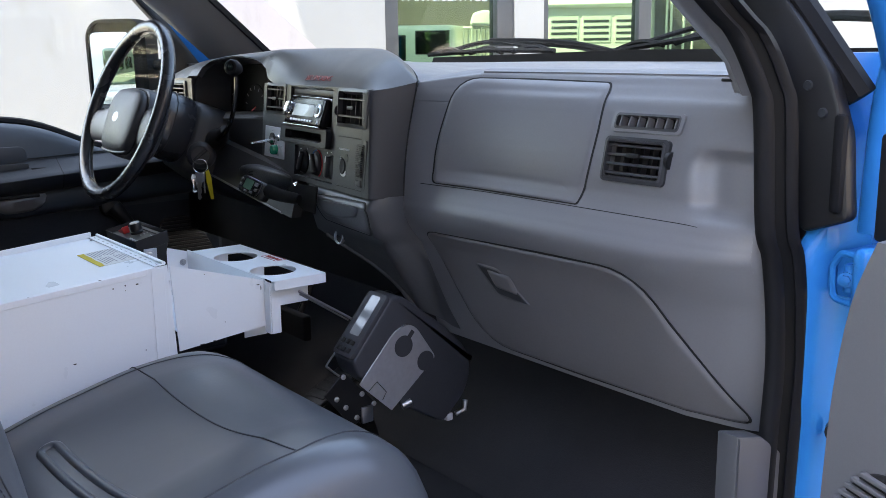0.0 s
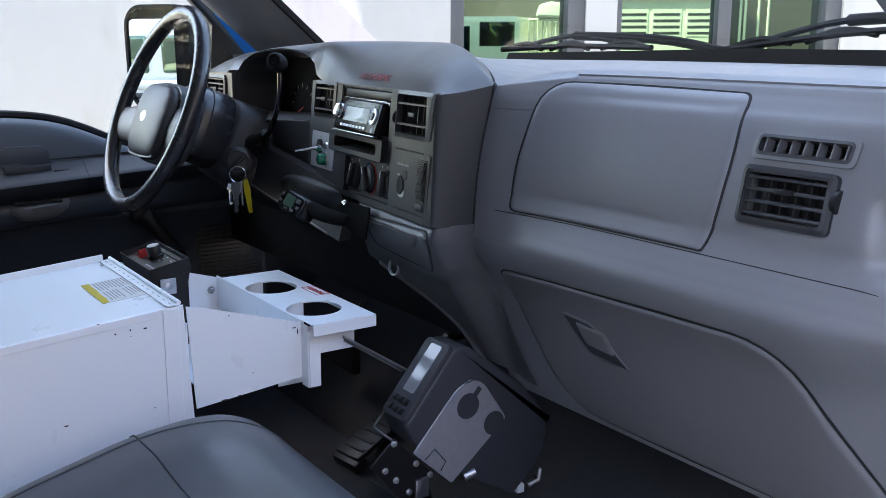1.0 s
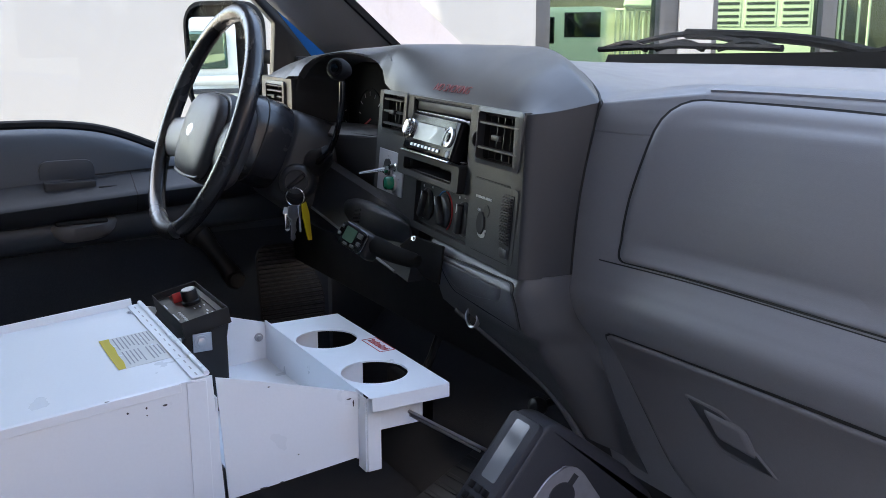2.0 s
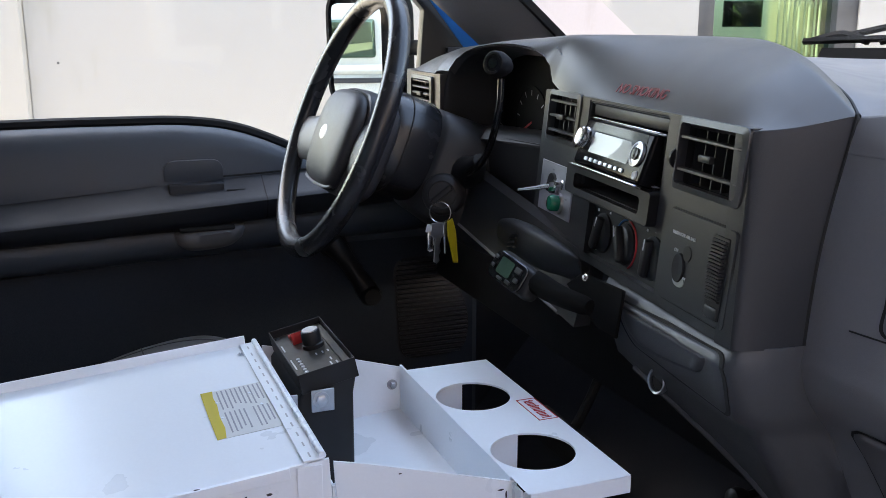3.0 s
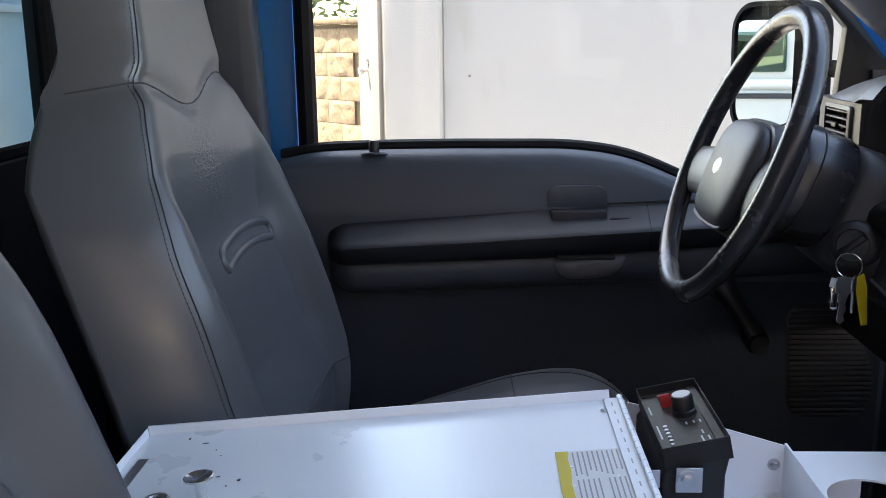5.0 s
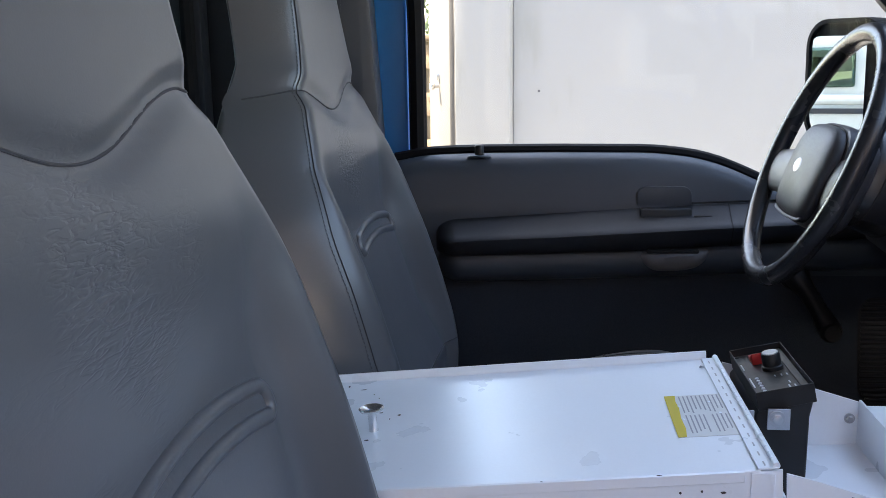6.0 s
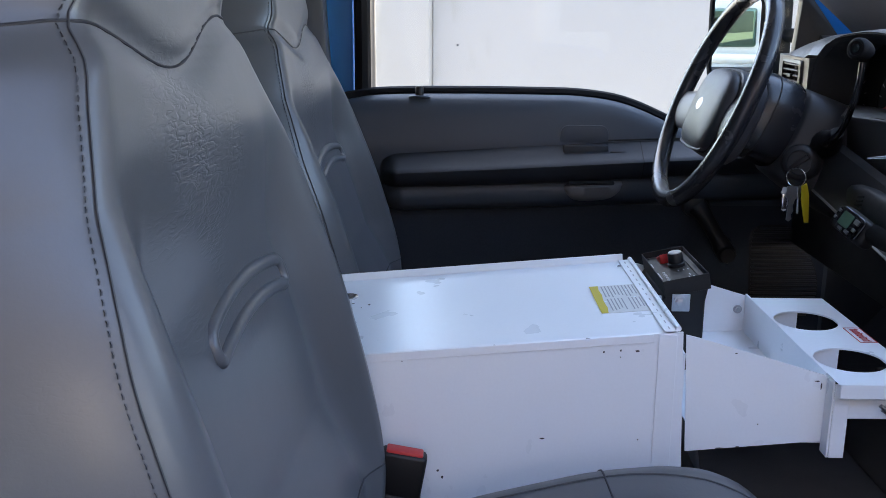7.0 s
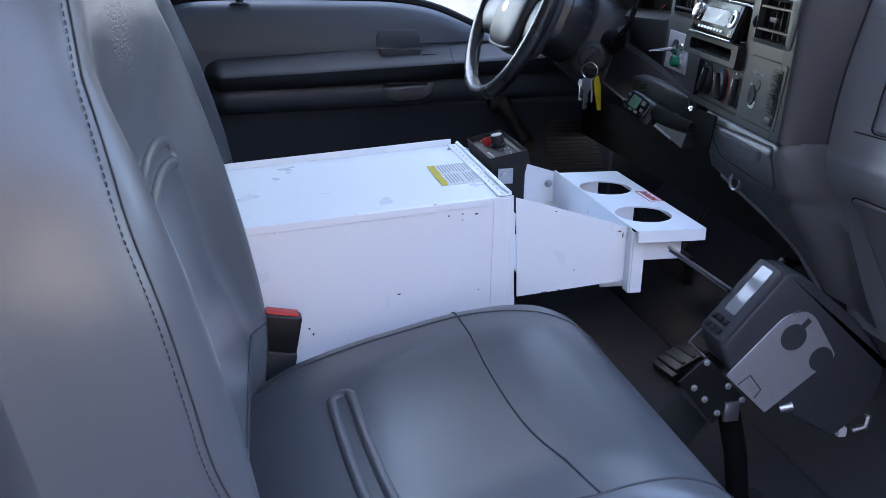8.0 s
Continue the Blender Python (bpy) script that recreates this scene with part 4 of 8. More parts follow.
def seam_cord(line, parent, r=0.0011, name="seam"):
    """A sewn seam along a line: a thin dark cord in its groove."""
    return part(name, tube(line, r, 6), M_SEAM, parent)


M_SEAM = material("dark_seam_cord", (0.034, 0.036, 0.041), 0.6, tone=0.1)
M_THREAD = material("dark_thread", (0.052, 0.055, 0.061), 0.7, tone=0.1)


def stitches_on(points, parent, length=0.0034, gap=0.0022):
    b = bmesh.new()
    pts = [Vector(p) for p in points]
    d = 0.0
    for p, q in zip(pts, pts[1:]):
        seg = (q - p).length
        while d < seg:
            a = p + (q - p) * (d / seg)
            c = a + (q - p).normalized() * length
            tube([a, (a + c) / 2 + Vector((0.0, 0.0005, 0)), c], 0.0006, 4, bm=b)
            d += length + gap
        d -= seg
    return part("stitching", b, M_THREAD, parent, "dark sewn stitches")


def cushion_top(x, y):
    """Height of the cushion over its base at x from the middle and y ahead of the backrest."""
    z = eased([(-0.36, 0.275), (-0.30, 0.320), (-0.22, 0.348), (-0.10, 0.378), (-0.02, 0.386), (0.03, 0.378), (0.07, 0.352), (0.095, 0.320), (0.115, 0.27), (0.125, 0.20)], y)
    a = abs(x) / 0.262
    z -= 0.012 * max(0, 1 - (x / 0.14) ** 2) * (1 if y < -0.02 else max(0, 1 - (y + 0.02) / 0.08))
    if a > 0.78:
        z -= 0.075 * ((a - 0.78) / 0.22) ** 2.2
    return z


def cushion(s, cx, cz):
    b = bmesh.new()
    n = 41
    ys = [-0.36 + 0.485 * (k / 48) for k in range(49)]
    rings = []
    for y in ys:
        front = max(0.0, (y - 0.0) / 0.125)
        w = 0.262 - 0.028 * front ** 2.2
        ring = []
        for k in range(n):
            x = w * math.sin(math.pi / 2 * (2 * k / (n - 1) - 1))
            ring.append((cx + x, y, cz - 0.32 + cushion_top(x * 0.262 / w, y)))
        for k in range(1, 10):
            a = math.pi * k / 10
            ring.append((cx + w * math.cos(a) * 0.97, y - 0.02 * front * math.sin(a), cz - 0.32 + 0.20 - 0.05 * math.sin(a) ** 0.6))
        rings.append(ring)
    return part("cushion", loft(rings, b), M_VINYL, s, "", 65)


def back_details(back, cx, cz):
    # seams that part the front from the side bolsters, up to the head
    for sx in (-1, 1):
        line = []
        for k in range(90):
            h = 0.0 + 0.76 * k / 89
            x = eased(SEAM_X, h) if sx > 0 else -0.985 * eased(HALF_W, h)
            line.append((cx + x, back_front(x, h) + 0.0008, cz + h))
        seam_cord(line, back, 0.0008)
        stitches_on([(p[0] + sx * 0.0045, back_front(p[0] - cx + sx * 0.0045, p[2] - cz) + 0.0018, p[2]) for p in line], back)
    # head seam with its shallow V
    line = []
    for k in range(81):
        q = k / 40 - 1
        x = 0.182 * q
        h = head_seam(x)
        line.append((cx + x, back_front(x, h) + 0.0006, cz + h))
    seam_cord(line, back, 0.0011, name="head_seam")
    # pressed pleat across the lower back
    loop = []
    for p in dense(rounded(0.222, 0.0235, 0.010, 4), 0.006):
        x, h = -0.079 + p[0], 0.306 + 0.012 * (1 - (p[0] / 0.111) ** 2) + p[1]
        loop.append((cx + x, back_front(x, h) - 0.0012, cz + h))
    part("pleat", tube(loop, 0.0064, 12, True), M_VINYL, back, "raised looped welt")
    # seam along the foot of the backrest
    line = [(cx + x, back_front(x, 0.085) + 0.0006, cz + 0.085) for x in [-0.235 + 0.0118 * k for k in range(41)]]
    seam_cord(line, back, 0.0010)


def cushion_details(s, cush, cx, cz):
    # cushion seams: across, then forward along the near edge
    c0 = cz + 0.04 - 0.32
    line = []
    for p in smooth_path([(-0.240, -0.099, 0), (-0.222, -0.094, 0), (-0.152, -0.091, 0), (-0.042, -0.088, 0), (0.058, -0.084, 0), (0.128, -0.076, 0), (0.166, -0.070, 0), (0.196, -0.064, 0)], 8):
        line.append((cx + p.x, p.y, c0 + cushion_top(p.x, p.y) + 0.0003))
    seam_cord(line, cush, 0.0011)
    for sx in (-1, 1):
        line = []
        for k in range(60):
            y = -0.33 + 0.42 * k / 59
            x = sx * (0.197 - 0.16 * max(0.0, y + 0.066))
            line.append((cx + x, y, c0 + cushion_top(x, y) + 0.0003))
        seam_cord(line, cush, 0.0011)
    loop = []
    for p in dense(rounded(0.258, 0.021, 0.009, 4), 0.006):
        x = 0.022 + p[0]
        y = -0.238 + 0.05 * x + p[1]
        loop.append((cx + x, y, c0 + cushion_top(x, y) - 0.0026))
    part("pleat", tube(loop, 0.0064, 12, True), M_VINYL, cush, "raised looped welt")
    # base under the cushion
    part("seat_base", box((cx - 0.20, -0.34, 0.0), (cx + 0.20, 0.08, cz - 0.15), 0.01), M_BLACK, s)


pseat, pback, cx, cz = seat((0.440, 0.28), 0.16)
pc = cushion(pseat, 0.452, cz + 0.04)
back_details(pback, cx, cz)
cushion_details(pseat, pc, 0.452, cz)

# driver's seat: the same, set back and tipped further back
dseat, dback, cx, cz = seat((0.440, 0.28), 0.0)
dc = cushion(dseat, 0.452, cz + 0.04)
back_details(dback, cx, cz)
cushion_details(dseat, dc, 0.452, cz)
dc.matrix_basis = Matrix.Translation((0.0, 0.03, -0.045)) @ dc.matrix_basis
dseat.matrix_basis = Matrix.Translation((-0.468, -0.308, -0.014)) @ Matrix.Rotation(radians(3.5), 4, "X")


def bolt(at, normal, r=0.006, h=0.005):
    """A hexagon bolt head on a washer."""
    b = lathe([(r * 1.5, 0), (r * 1.5, h * 0.25), (r * 1.45, h * 0.3)], 16)
    lathe([(r, h * 0.3), (r, h * 0.9), (r * 0.8, h)], 6, bm=b)
    bmesh.ops.transform(b, matrix=plane_pose(at, normal, (0, 0.01, 1) if abs(Vector(normal).normalized().z) < 0.9 else (0, 1, 0)), verts=b.verts)
    return b


# ---- steel console between the seats ----
M_CHIP = material("bare_chipped_steel", (0.05, 0.045, 0.05), 0.6, tone=0.2, tone_scale=80)
console = thing("console_box", (0.0, -0.22, 0.0), "white painted steel console box with hinged lid, chipped edges", "console")
LID0, LID1 = 0.496, 0.456
q = math.atan2(LID0 - LID1, 0.46)
LIDM = Matrix.Translation((0.001, 0.0, LID0)) @ Matrix.Rotation(q, 4, "X")
SIDE = [(-0.470, 0.0), (0.0, 0.0), (0.010, 0.33), (0.002, LID0 - 0.001), (-0.470, LID1 - 0.004)]
part("side_panel", prism(SIDE, 0.1475, 0.1500, "x"), M_WHITE, console)
part("side_panel", prism(SIDE, -0.1480, -0.1455, "x"), M_WHITE, console)
part("back_panel", box((-0.1455, -0.470, 0.0), (0.1475, -0.4675, 0.445)), M_WHITE, console)
part("front_panel", box((-0.1455, -0.002, 0.0), (0.1475, 0.0005, LID0 - 0.006)), M_WHITE, console)
lid = part("lid", box((-0.1495, -0.472, -0.0028), (0.1492, -0.016, 0.0), 0.0008, 1, LIDM), M_WHITE, console, "white hinged steel lid, closed")
part("lid_rim", box((-0.1512, -0.472, -0.012), (-0.1497, -0.012, 0.010), 0.0005, 1, LIDM), M_WHITE, lid)
part("lid_rim", box((-0.1497, -0.4735, -0.012), (0.1492, -0.472, 0.008), 0.0005, 1, LIDM), M_WHITE, lid)
part("lid_edge", box((0.1493, -0.472, -0.010), (0.1505, -0.030, -0.0004), 0.0004, 1, LIDM), M_WHITE, lid)
part("side_fold", box((0.1503, -0.024, 0.02), (0.1515, -0.004, LID0 - 0.004), 0.0004, 1), M_WHITE, console)
# piano hinge
hinge = part("hinge", box((-0.1480, -0.0185, 0.0004), (0.1500, -0.002, 0.0020), 0.0003, 1, LIDM), M_WHITE, console, "long white piano hinge")
b = bmesh.new()
for k in range(24):
    x = -0.147 + 0.297 * k / 24
    tube([LIDM @ Vector((x, -0.003, 0.0030)), LIDM @ Vector((x + 0.0115, -0.003, 0.0030))], 0.0030, 10, bm=b)
part("knuckle", b, M_WHITE, hinge)["kind"] = "stuff"
for k in range(14):
    x = -0.136 + 0.021 * k
    part("slot", box((x, -0.0125, 0.0021), (x + 0.008, -0.0112, 0.0024), 0, 1, LIDM), M_STEEL, hinge)
part("hinge_rivet", bolt(LIDM @ Vector((-0.120, -0.022, 0.001)), (0, 0, 1), 0.002, 0.002), M_STEEL, hinge)
# label with yellow band
lab = part("warning_label", box((-0.036, -0.0735, 0.0002), (0.072, -0.0135, 0.0006), 0, 1, LIDM), M_PAPER, lid, "worn paper label with yellow band")
part("yellow_band", prism([(-0.0362, -0.0738), (0.020, -0.0741), (0.0725, -0.0737), (0.0718, -0.066), (0.052, -0.0640), (0.026, -0.0648), (0.0, -0.0632), (-0.02, -0.0642), (-0.0362, -0.0628)], 0.0007, 0.0009, "z", m=LIDM), M_YELLOW, lab)
rnd = random.Random(4)
for k in range(11):
    y = -0.0600 + 0.0042 * k
    x0 = -0.033
    for w0, w1 in ((0.0, 0.047), (0.052, 0.098)):
        if k in (5,) and w0:
            continue
        e = w1 - rnd.uniform(0, 0.012)
        part("print_line", box((x0 + w0, y, 0.0007), (x0 + e, y + 0.0013, 0.0009), 0, 1, LIDM), M_PRINT, lab)
for k in range(7):
    x, y = rnd.uniform(-0.036, 0.058), rnd.choice((-0.0762, -0.0172, rnd.uniform(-0.07, -0.02)))
    b = prism([(x + rnd.uniform(0.001, 0.0035) * math.cos(a), y + rnd.uniform(0.001, 0.002) * math.sin(a)) for a in [k2 * 1.05 for k2 in range(6)]], 0.0009, 0.0011, "z", m=LIDM)
    part("torn_spot", b, M_WHITE, lab)
# locks on the lid
LM = LIDM @ Matrix.Translation((0.009, -0.372, 0.0))
part("lock_knob", lathe([(0.0050, 0.0), (0.0045, 0.006), (0.0045, 0.018), (0.006, 0.0205), (0.0125, 0.0225), (0.0130, 0.0245), (0.0115, 0.0252), (0.004, 0.0225), (0.0, 0.022)], 24, LM), M_CHROME, lid, "polished steel pull knob")
LM = LIDM @ Matrix.Translation((0.006, -0.413, 0.0))
part("lock_cap", lathe([(0.0115, 0.0), (0.0118, 0.004), (0.010, 0.0065), (0.006, 0.0068), (0.005, 0.0055), (0.0, 0.0055)], 24, LM), M_STEEL, lid, "round steel lock cap")
part("worn_strip", box((-0.09, -0.462, 0.0003), (0.10, -0.452, 0.0009), 0, 1, LIDM), M_STEEL, lid, "scraped bare metal strip")


def chips(parent, places, m, axis):
    """Chipped paint: thin dark flakes with broken outlines."""
    r = random.Random(9)
    for a, c, w, h in places:
        n = 9
        out = [(a + w * math.cos(2 * math.pi * k / n) * r.uniform(0.5, 1), c + h * math.sin(2 * math.pi * k / n) * r.uniform(0.5, 1)) for k in range(n)]
        part("paint_chip", prism(out, m[0], m[1], axis, m=m[2]), M_CHIP, parent)


chips(lid, [(-0.132, -0.425, 0.004, 0.0015), (-0.118, -0.405, 0.0012, 0.004), (-0.10, -0.39, 0.0015, 0.001), (-0.04, -0.372, 0.0015, 0.003), (-0.03, -0.351, 0.003, 0.002),
            (-0.086, -0.382, 0.001, 0.001), (0.035, -0.375, 0.002, 0.003), (-0.02, -0.36, 0.002, 0.001), (0.05, -0.40, 0.001, 0.0015)], (0.0002, 0.0005, LIDM), "z")
part("side_marks", box((0.1501, -0.30, 0.458), (0.15025, -0.299, 0.459)), M_CHIP, console)
chips(console, [(-0.046, 0.473, 0.0035, 0.0016), (-0.064, 0.4735, 0.0013, 0.0016), (-0.082, 0.4715, 0.0014, 0.0018), (-0.064, 0.466, 0.001, 0.001), (-0.10, 0.487, 0.003, 0.0008), (-0.2, 0.478, 0.002, 0.0008),
                (-0.145, 0.37, 0.004, 0.0012), (-0.26, 0.33, 0.002, 0.002), (-0.255, 0.322, 0.0015, 0.003), (-0.04, 0.37, 0.001, 0.001), (-0.012, 0.47, 0.0008, 0.004)], (0.1500, 0.1503, None), "x")

# ---- open tray with cup holders, hung on the console's front ----
tray = thing("cup_holder_tray", (0.0, 0.13, 0.356), "white painted steel tray with cup holder shelf, scratched", "cup holder")
NEAR = [(0.0125, 0.357), (0.170, 0.372), (0.164, 0.446), (0.030, 0.486), (0.0055, 0.492)]
part("side_panel", prism(NEAR, 0.1485, 0.1505, "x"), M_WHITE, tray)
part("side_panel", prism(NEAR, -0.1500, -0.1480, "x"), M_WHITE, tray)
part("back_panel", box((-0.148, 0.0045, 0.360), (0.1485, 0.0065, 0.47)), M_WHITE, tray)
part("front_panel", box((-0.148, 0.1595, 0.368), (0.1485, 0.1618, 0.4500)), M_WHITE, tray)
part("bottom_panel", box((-0.148, 0.0145, -0.001), (0.1485, 0.162, 0.001), 0, 1, Matrix.Translation((0, 0, 0.385)) @ Matrix.Rotation(radians(4), 4, "X")), M_WHITE, tray)
part("flange", box((0.1507, 0.160, 0.360), (0.1690, 0.1625, 0.446), 0.0006, 1), M_WHITE, tray)
part("flange_lip", box((0.1680, 0.1625, 0.360), (0.1698, 0.1790, 0.445), 0.0006, 1), M_WHITE, tray)


def shelf_plate():
    """A flat plate with two round holes and folded edges."""
    one = bmesh.new()
    x0, x1, y0, y1, z = -0.128, 0.183, 0.1600, 0.2575, 0.4505
    holes = [(-0.031, 0.2005, 0.0385), (0.109, 0.2005, 0.0385)]
    mid = 0.039
    cells = [(x0, mid, holes[0]), (mid, x1, holes[1])]
    n = 48
    for a0, a1, (hx, hy, r) in cells:
        outer, inner, low = [], [], []
        for k in range(n):
            t = 2 * math.pi * k / n
            c, s_ = math.cos(t), math.sin(t)
            sc = min(((a1 - hx) / c if c > 0 else (a0 - hx) / c) if abs(c) > 1e-6 else 9, ((y1 - hy) / s_ if s_ > 0 else (y0 - hy) / s_) if abs(s_) > 1e-6 else 9)
            outer.append(one.verts.new((hx + c * sc, hy + s_ * sc, z)))
            inner.append(one.verts.new((hx + c * r, hy + s_ * r, z)))
            low.append(one.verts.new((hx + c * r, hy + s_ * r, z - 0.002)))
        for k in range(n):
            j = (k + 1) % n
            one.faces.new((outer[k], outer[j], inner[j], inner[k]))
            one.faces.new((inner[k], inner[j], low[j], low[k]))
        for cxn, cyn in ((a0, y0), (a0, y1), (a1, y0), (a1, y1)):
            k = min(range(n), key=lambda i: (outer[i].co.x - cxn) ** 2 + (outer[i].co.y - cyn) ** 2)
            outer[k].co.x, outer[k].co.y = cxn, cyn
    return one


shelf = part("cup_shelf", shelf_plate(), M_WHITE, tray, "white shelf with two round cup holes")
part("shelf_lip", box((0.1815, 0.1625, 0.434), (0.1832, 0.2575, 0.4500), 0.0005, 1), M_WHITE, shelf)
part("shelf_lip", box((-0.128, 0.2560, 0.434), (0.1812, 0.2577, 0.4500), 0.0005, 1), M_WHITE, shelf)
part("shelf_lip", box((-0.1295, 0.1625, 0.434), (-0.1282, 0.2555, 0.4500), 0.0005, 1), M_WHITE, shelf)
part("support_channel", box((0.145, 0.176, 0.404), (0.1660, 0.2330, 0.4480), 0.001, 1), M_WHITE, tray)
part("inner_wall", box((-0.0735, 0.1625, 0.33), (-0.072, 0.205, 0.4495)), M_WHITE, tray)
part("inner_wall", box((0.0660, 0.1625, 0.33), (0.0675, 0.205, 0.4495)), M_WHITE, tray)
# red outlined sticker, its words not legible
stk = Matrix.Translation((0.024, 0.2465, 0.4507)) @ Matrix.Rotation(radians(90), 4, "Z")
b = bmesh.new()
for lo, hi in (((-0.0105, -0.027, 0), (-0.0095, 0.027, 0.0003)), ((0.0095, -0.027, 0), (0.0105, 0.027, 0.0003)), ((-0.0095, -0.027, 0), (0.0095, -0.026, 0.0003)), ((-0.0095, 0.026, 0), (0.0095, 0.027, 0.0003))):
    box(lo, hi, 0, 1, stk, b)
sticker = part("sticker", b, M_REDPRINT, shelf, "red printed sticker with a thin frame")
for k in range(13):
    part("print_bar", box((-0.0045, -0.0225 + 0.0035 * k, 0.0), (0.0035 if k % 4 else 0.0055, -0.0208 + 0.0035 * k, 0.0003), 0, 1, stk), M_REDPRINT, sticker)
    if k % 3 != 1:
        part("print_bar", box((-0.0045 if k % 2 else 0.0020, -0.0208 + 0.0035 * k, 0.0), (-0.0030 if k % 2 else 0.0035, -0.0190 + 0.0035 * k, 0.0003), 0, 1, stk), M_REDPRINT, sticker)
chips(tray, [(0.155, 0.435, 0.0012, 0.006), (0.150, 0.441, 0.004, 0.001), (0.05, 0.361, 0.006, 0.0012), (0.07, 0.363, 0.003, 0.001), (0.09, 0.39, 0.001, 0.001), (0.06, 0.472, 0.002, 0.0008)], (0.1505, 0.1508, None), "x")
chips(tray, [(-0.05, 0.42, 0.001, 0.003), (0.08, 0.43, 0.0012, 0.003)], (0.1597, 0.1600, None), "y")
part("rivet", bolt((-0.1478, 0.150, 0.428), (1, 0, 0), 0.004, 0.006), M_STEEL, tray)
part("rivet", bolt((-0.1478, 0.152, 0.388), (1, 0, 0), 0.0025, 0.004), M_STEEL, tray)

# ---- black switch box on the console's front ----
ctl = thing("control_box", (-0.077, 0.041, 0.40), "black steel switch box with rotary knob and red rocker", "control box")
CM = Matrix.Translation((-0.080, 0.041, 0.511)) @ Matrix.Rotation(radians(12), 4, "X") @ Matrix.Diagonal((0.95, 0.95, 1, 1))
b = bmesh.new()
for lo, hi in (((-0.0735, -0.030, -0.02), (-0.0725, 0.030, 0.0)), ((0.0725, -0.030, -0.02), (0.0735, 0.030, 0.0)), ((-0.0725, -0.030, -0.02), (0.0725, -0.029, 0.0)), ((-0.0725, 0.029, -0.02), (0.0725, 0.030, 0.0))):
    box(lo, hi, 0.0003, 1, CM, b)
part("rim", b, M_BLACK, ctl)
part("case", loft([[(-0.080 + x, 0.041 + y + dy, z) for x, y in rounded(0.1365 * g, 0.054, 0.004, 3)] for z, dy, g in ((0.386, 0.0, 0.99), (0.44, 0.0, 1.0), (0.480, 0.0, 1.0))] + [[CM @ Vector((x, y, -0.019)) for x, y in rounded(0.1430, 0.0565, 0.004, 3)], [CM @ Vector((x, y, -0.013)) for x, y in rounded(0.1430, 0.0565, 0.004, 3)]]), M_BLACK, ctl)
M_CTL = material("worn_black_faceplate", (0.050, 0.043, 0.035), 0.42, metal=0.4, grain=0.25, scale=150, tone=0.3, tone_scale=30)
facep = part("faceplate", box((-0.0722, -0.0287, -0.010), (0.0722, 0.0287, -0.008), 0, 1, CM), M_CTL, ctl, "worn printed faceplate")
part("rotary_knob", lathe([(0.0118, 0), (0.0118, 0.004), (0.0105, 0.005), (0.0103, 0.017), (0.0096, 0.018), (0.0, 0.018)], 22, CM @ Matrix.Translation((-0.012, 0.006, -0.008))), M_BLACK, ctl, "black rotary knob")
part("knob_cap", lathe([(0.0088, 0), (0.0086, 0.001), (0.0, 0.001)], 20, CM @ Matrix.Translation((-0.012, 0.006, 0.0101))), M_STEEL, ctl, "silver knob cap")
part("rocker_switch", prism([(-0.013, 0.0), (0.013, 0.0), (0.013, 0.004), (0.002, 0.006), (-0.013, 0.013)], -0.006, 0.006, "y", 0.0008, m=CM @ Matrix.Translation((-0.045, -0.006, -0.008)) @ Matrix.Rotation(radians(180), 4, "Z")), M_RED, ctl, "red rocker switch")
for k in range(7):
    part("indicator", lathe([(0.0022, 0), (0.002, 0.0012), (0.0, 0.0014)], 10, CM @ Matrix.Translation((0.012 + 0.008 * k, -0.017, -0.008))), M_STEEL, facep)
for x, y, w in ((0.022, -0.024, 0.03), (-0.03, -0.024, 0.02), (0.012, 0.010, 0.006), (0.012, 0.016, 0.006), (0.012, 0.003, 0.006), (0.050, 0.010, 0.012), (0.050, 0.016, 0.009), (0.036, 0.013, 0.008), (-0.06, 0.0, 0.006)):
    part("print_bar", box((x - w / 2, y - 0.0008, -0.0079), (x + w / 2, y + 0.0008, -0.0077), 0, 1, CM), M_WPRINT, facep)
part("plate_edge", box((-0.0700, 0.020, -0.0078), (0.0700, 0.027, -0.006), 0, 1, CM), M_CTL, facep)
brk = part("bracket_tab", box((-0.0033, 0.024, 0.470), (-0.0015, 0.046, 0.492), 0.0005, 1), M_STEEL, ctl, "zinc plated tab")
part("bolt", bolt((-0.0015, 0.033, 0.482), (1, 0, 0), 0.0055, 0.005), M_STEEL, brk)
part("bracket_tab", box((-0.0033, 0.002, 0.474), (-0.0015, 0.011, 0.490), 0.0005, 1), M_STEEL, ctl)
for x, y in ((-0.066, 0.0235), (0.066, 0.0235), (-0.066, -0.0235), (0.066, -0.0235)):
    part("screw", lathe([(0.003, 0), (0.0025, 0.001), (0, 0.001)], 10, CM @ Matrix.Translation((x, y, -0.008))), M_BLACK, facep)

# ---- seat belt buckle ----
buckle = thing("seat_belt_buckle", (0.178, -0.300, 0.25), "black seat belt buckle with red release button", "seat belt buckle")
BM = Matrix.Translation((0.178, -0.303, 0.315)) @ Matrix.Rotation(radians(-10), 4, "X")
part("case", box((-0.011, -0.026, 0.0), (0.011, 0.024, 0.052), 0.005, 3, BM), M_BLACK, buckle)
part("release_button", box((-0.0085, -0.021, 0.047), (0.0085, 0.019, 0.0545), 0.002, 2, BM), M_RED, buckle, "red release button")
part("boot", box((-0.013, -0.027, -0.075), (0.013, 0.025, 0.004), 0.004, 2, BM), M_DOORD, buckle, "grey plastic buckle boot")

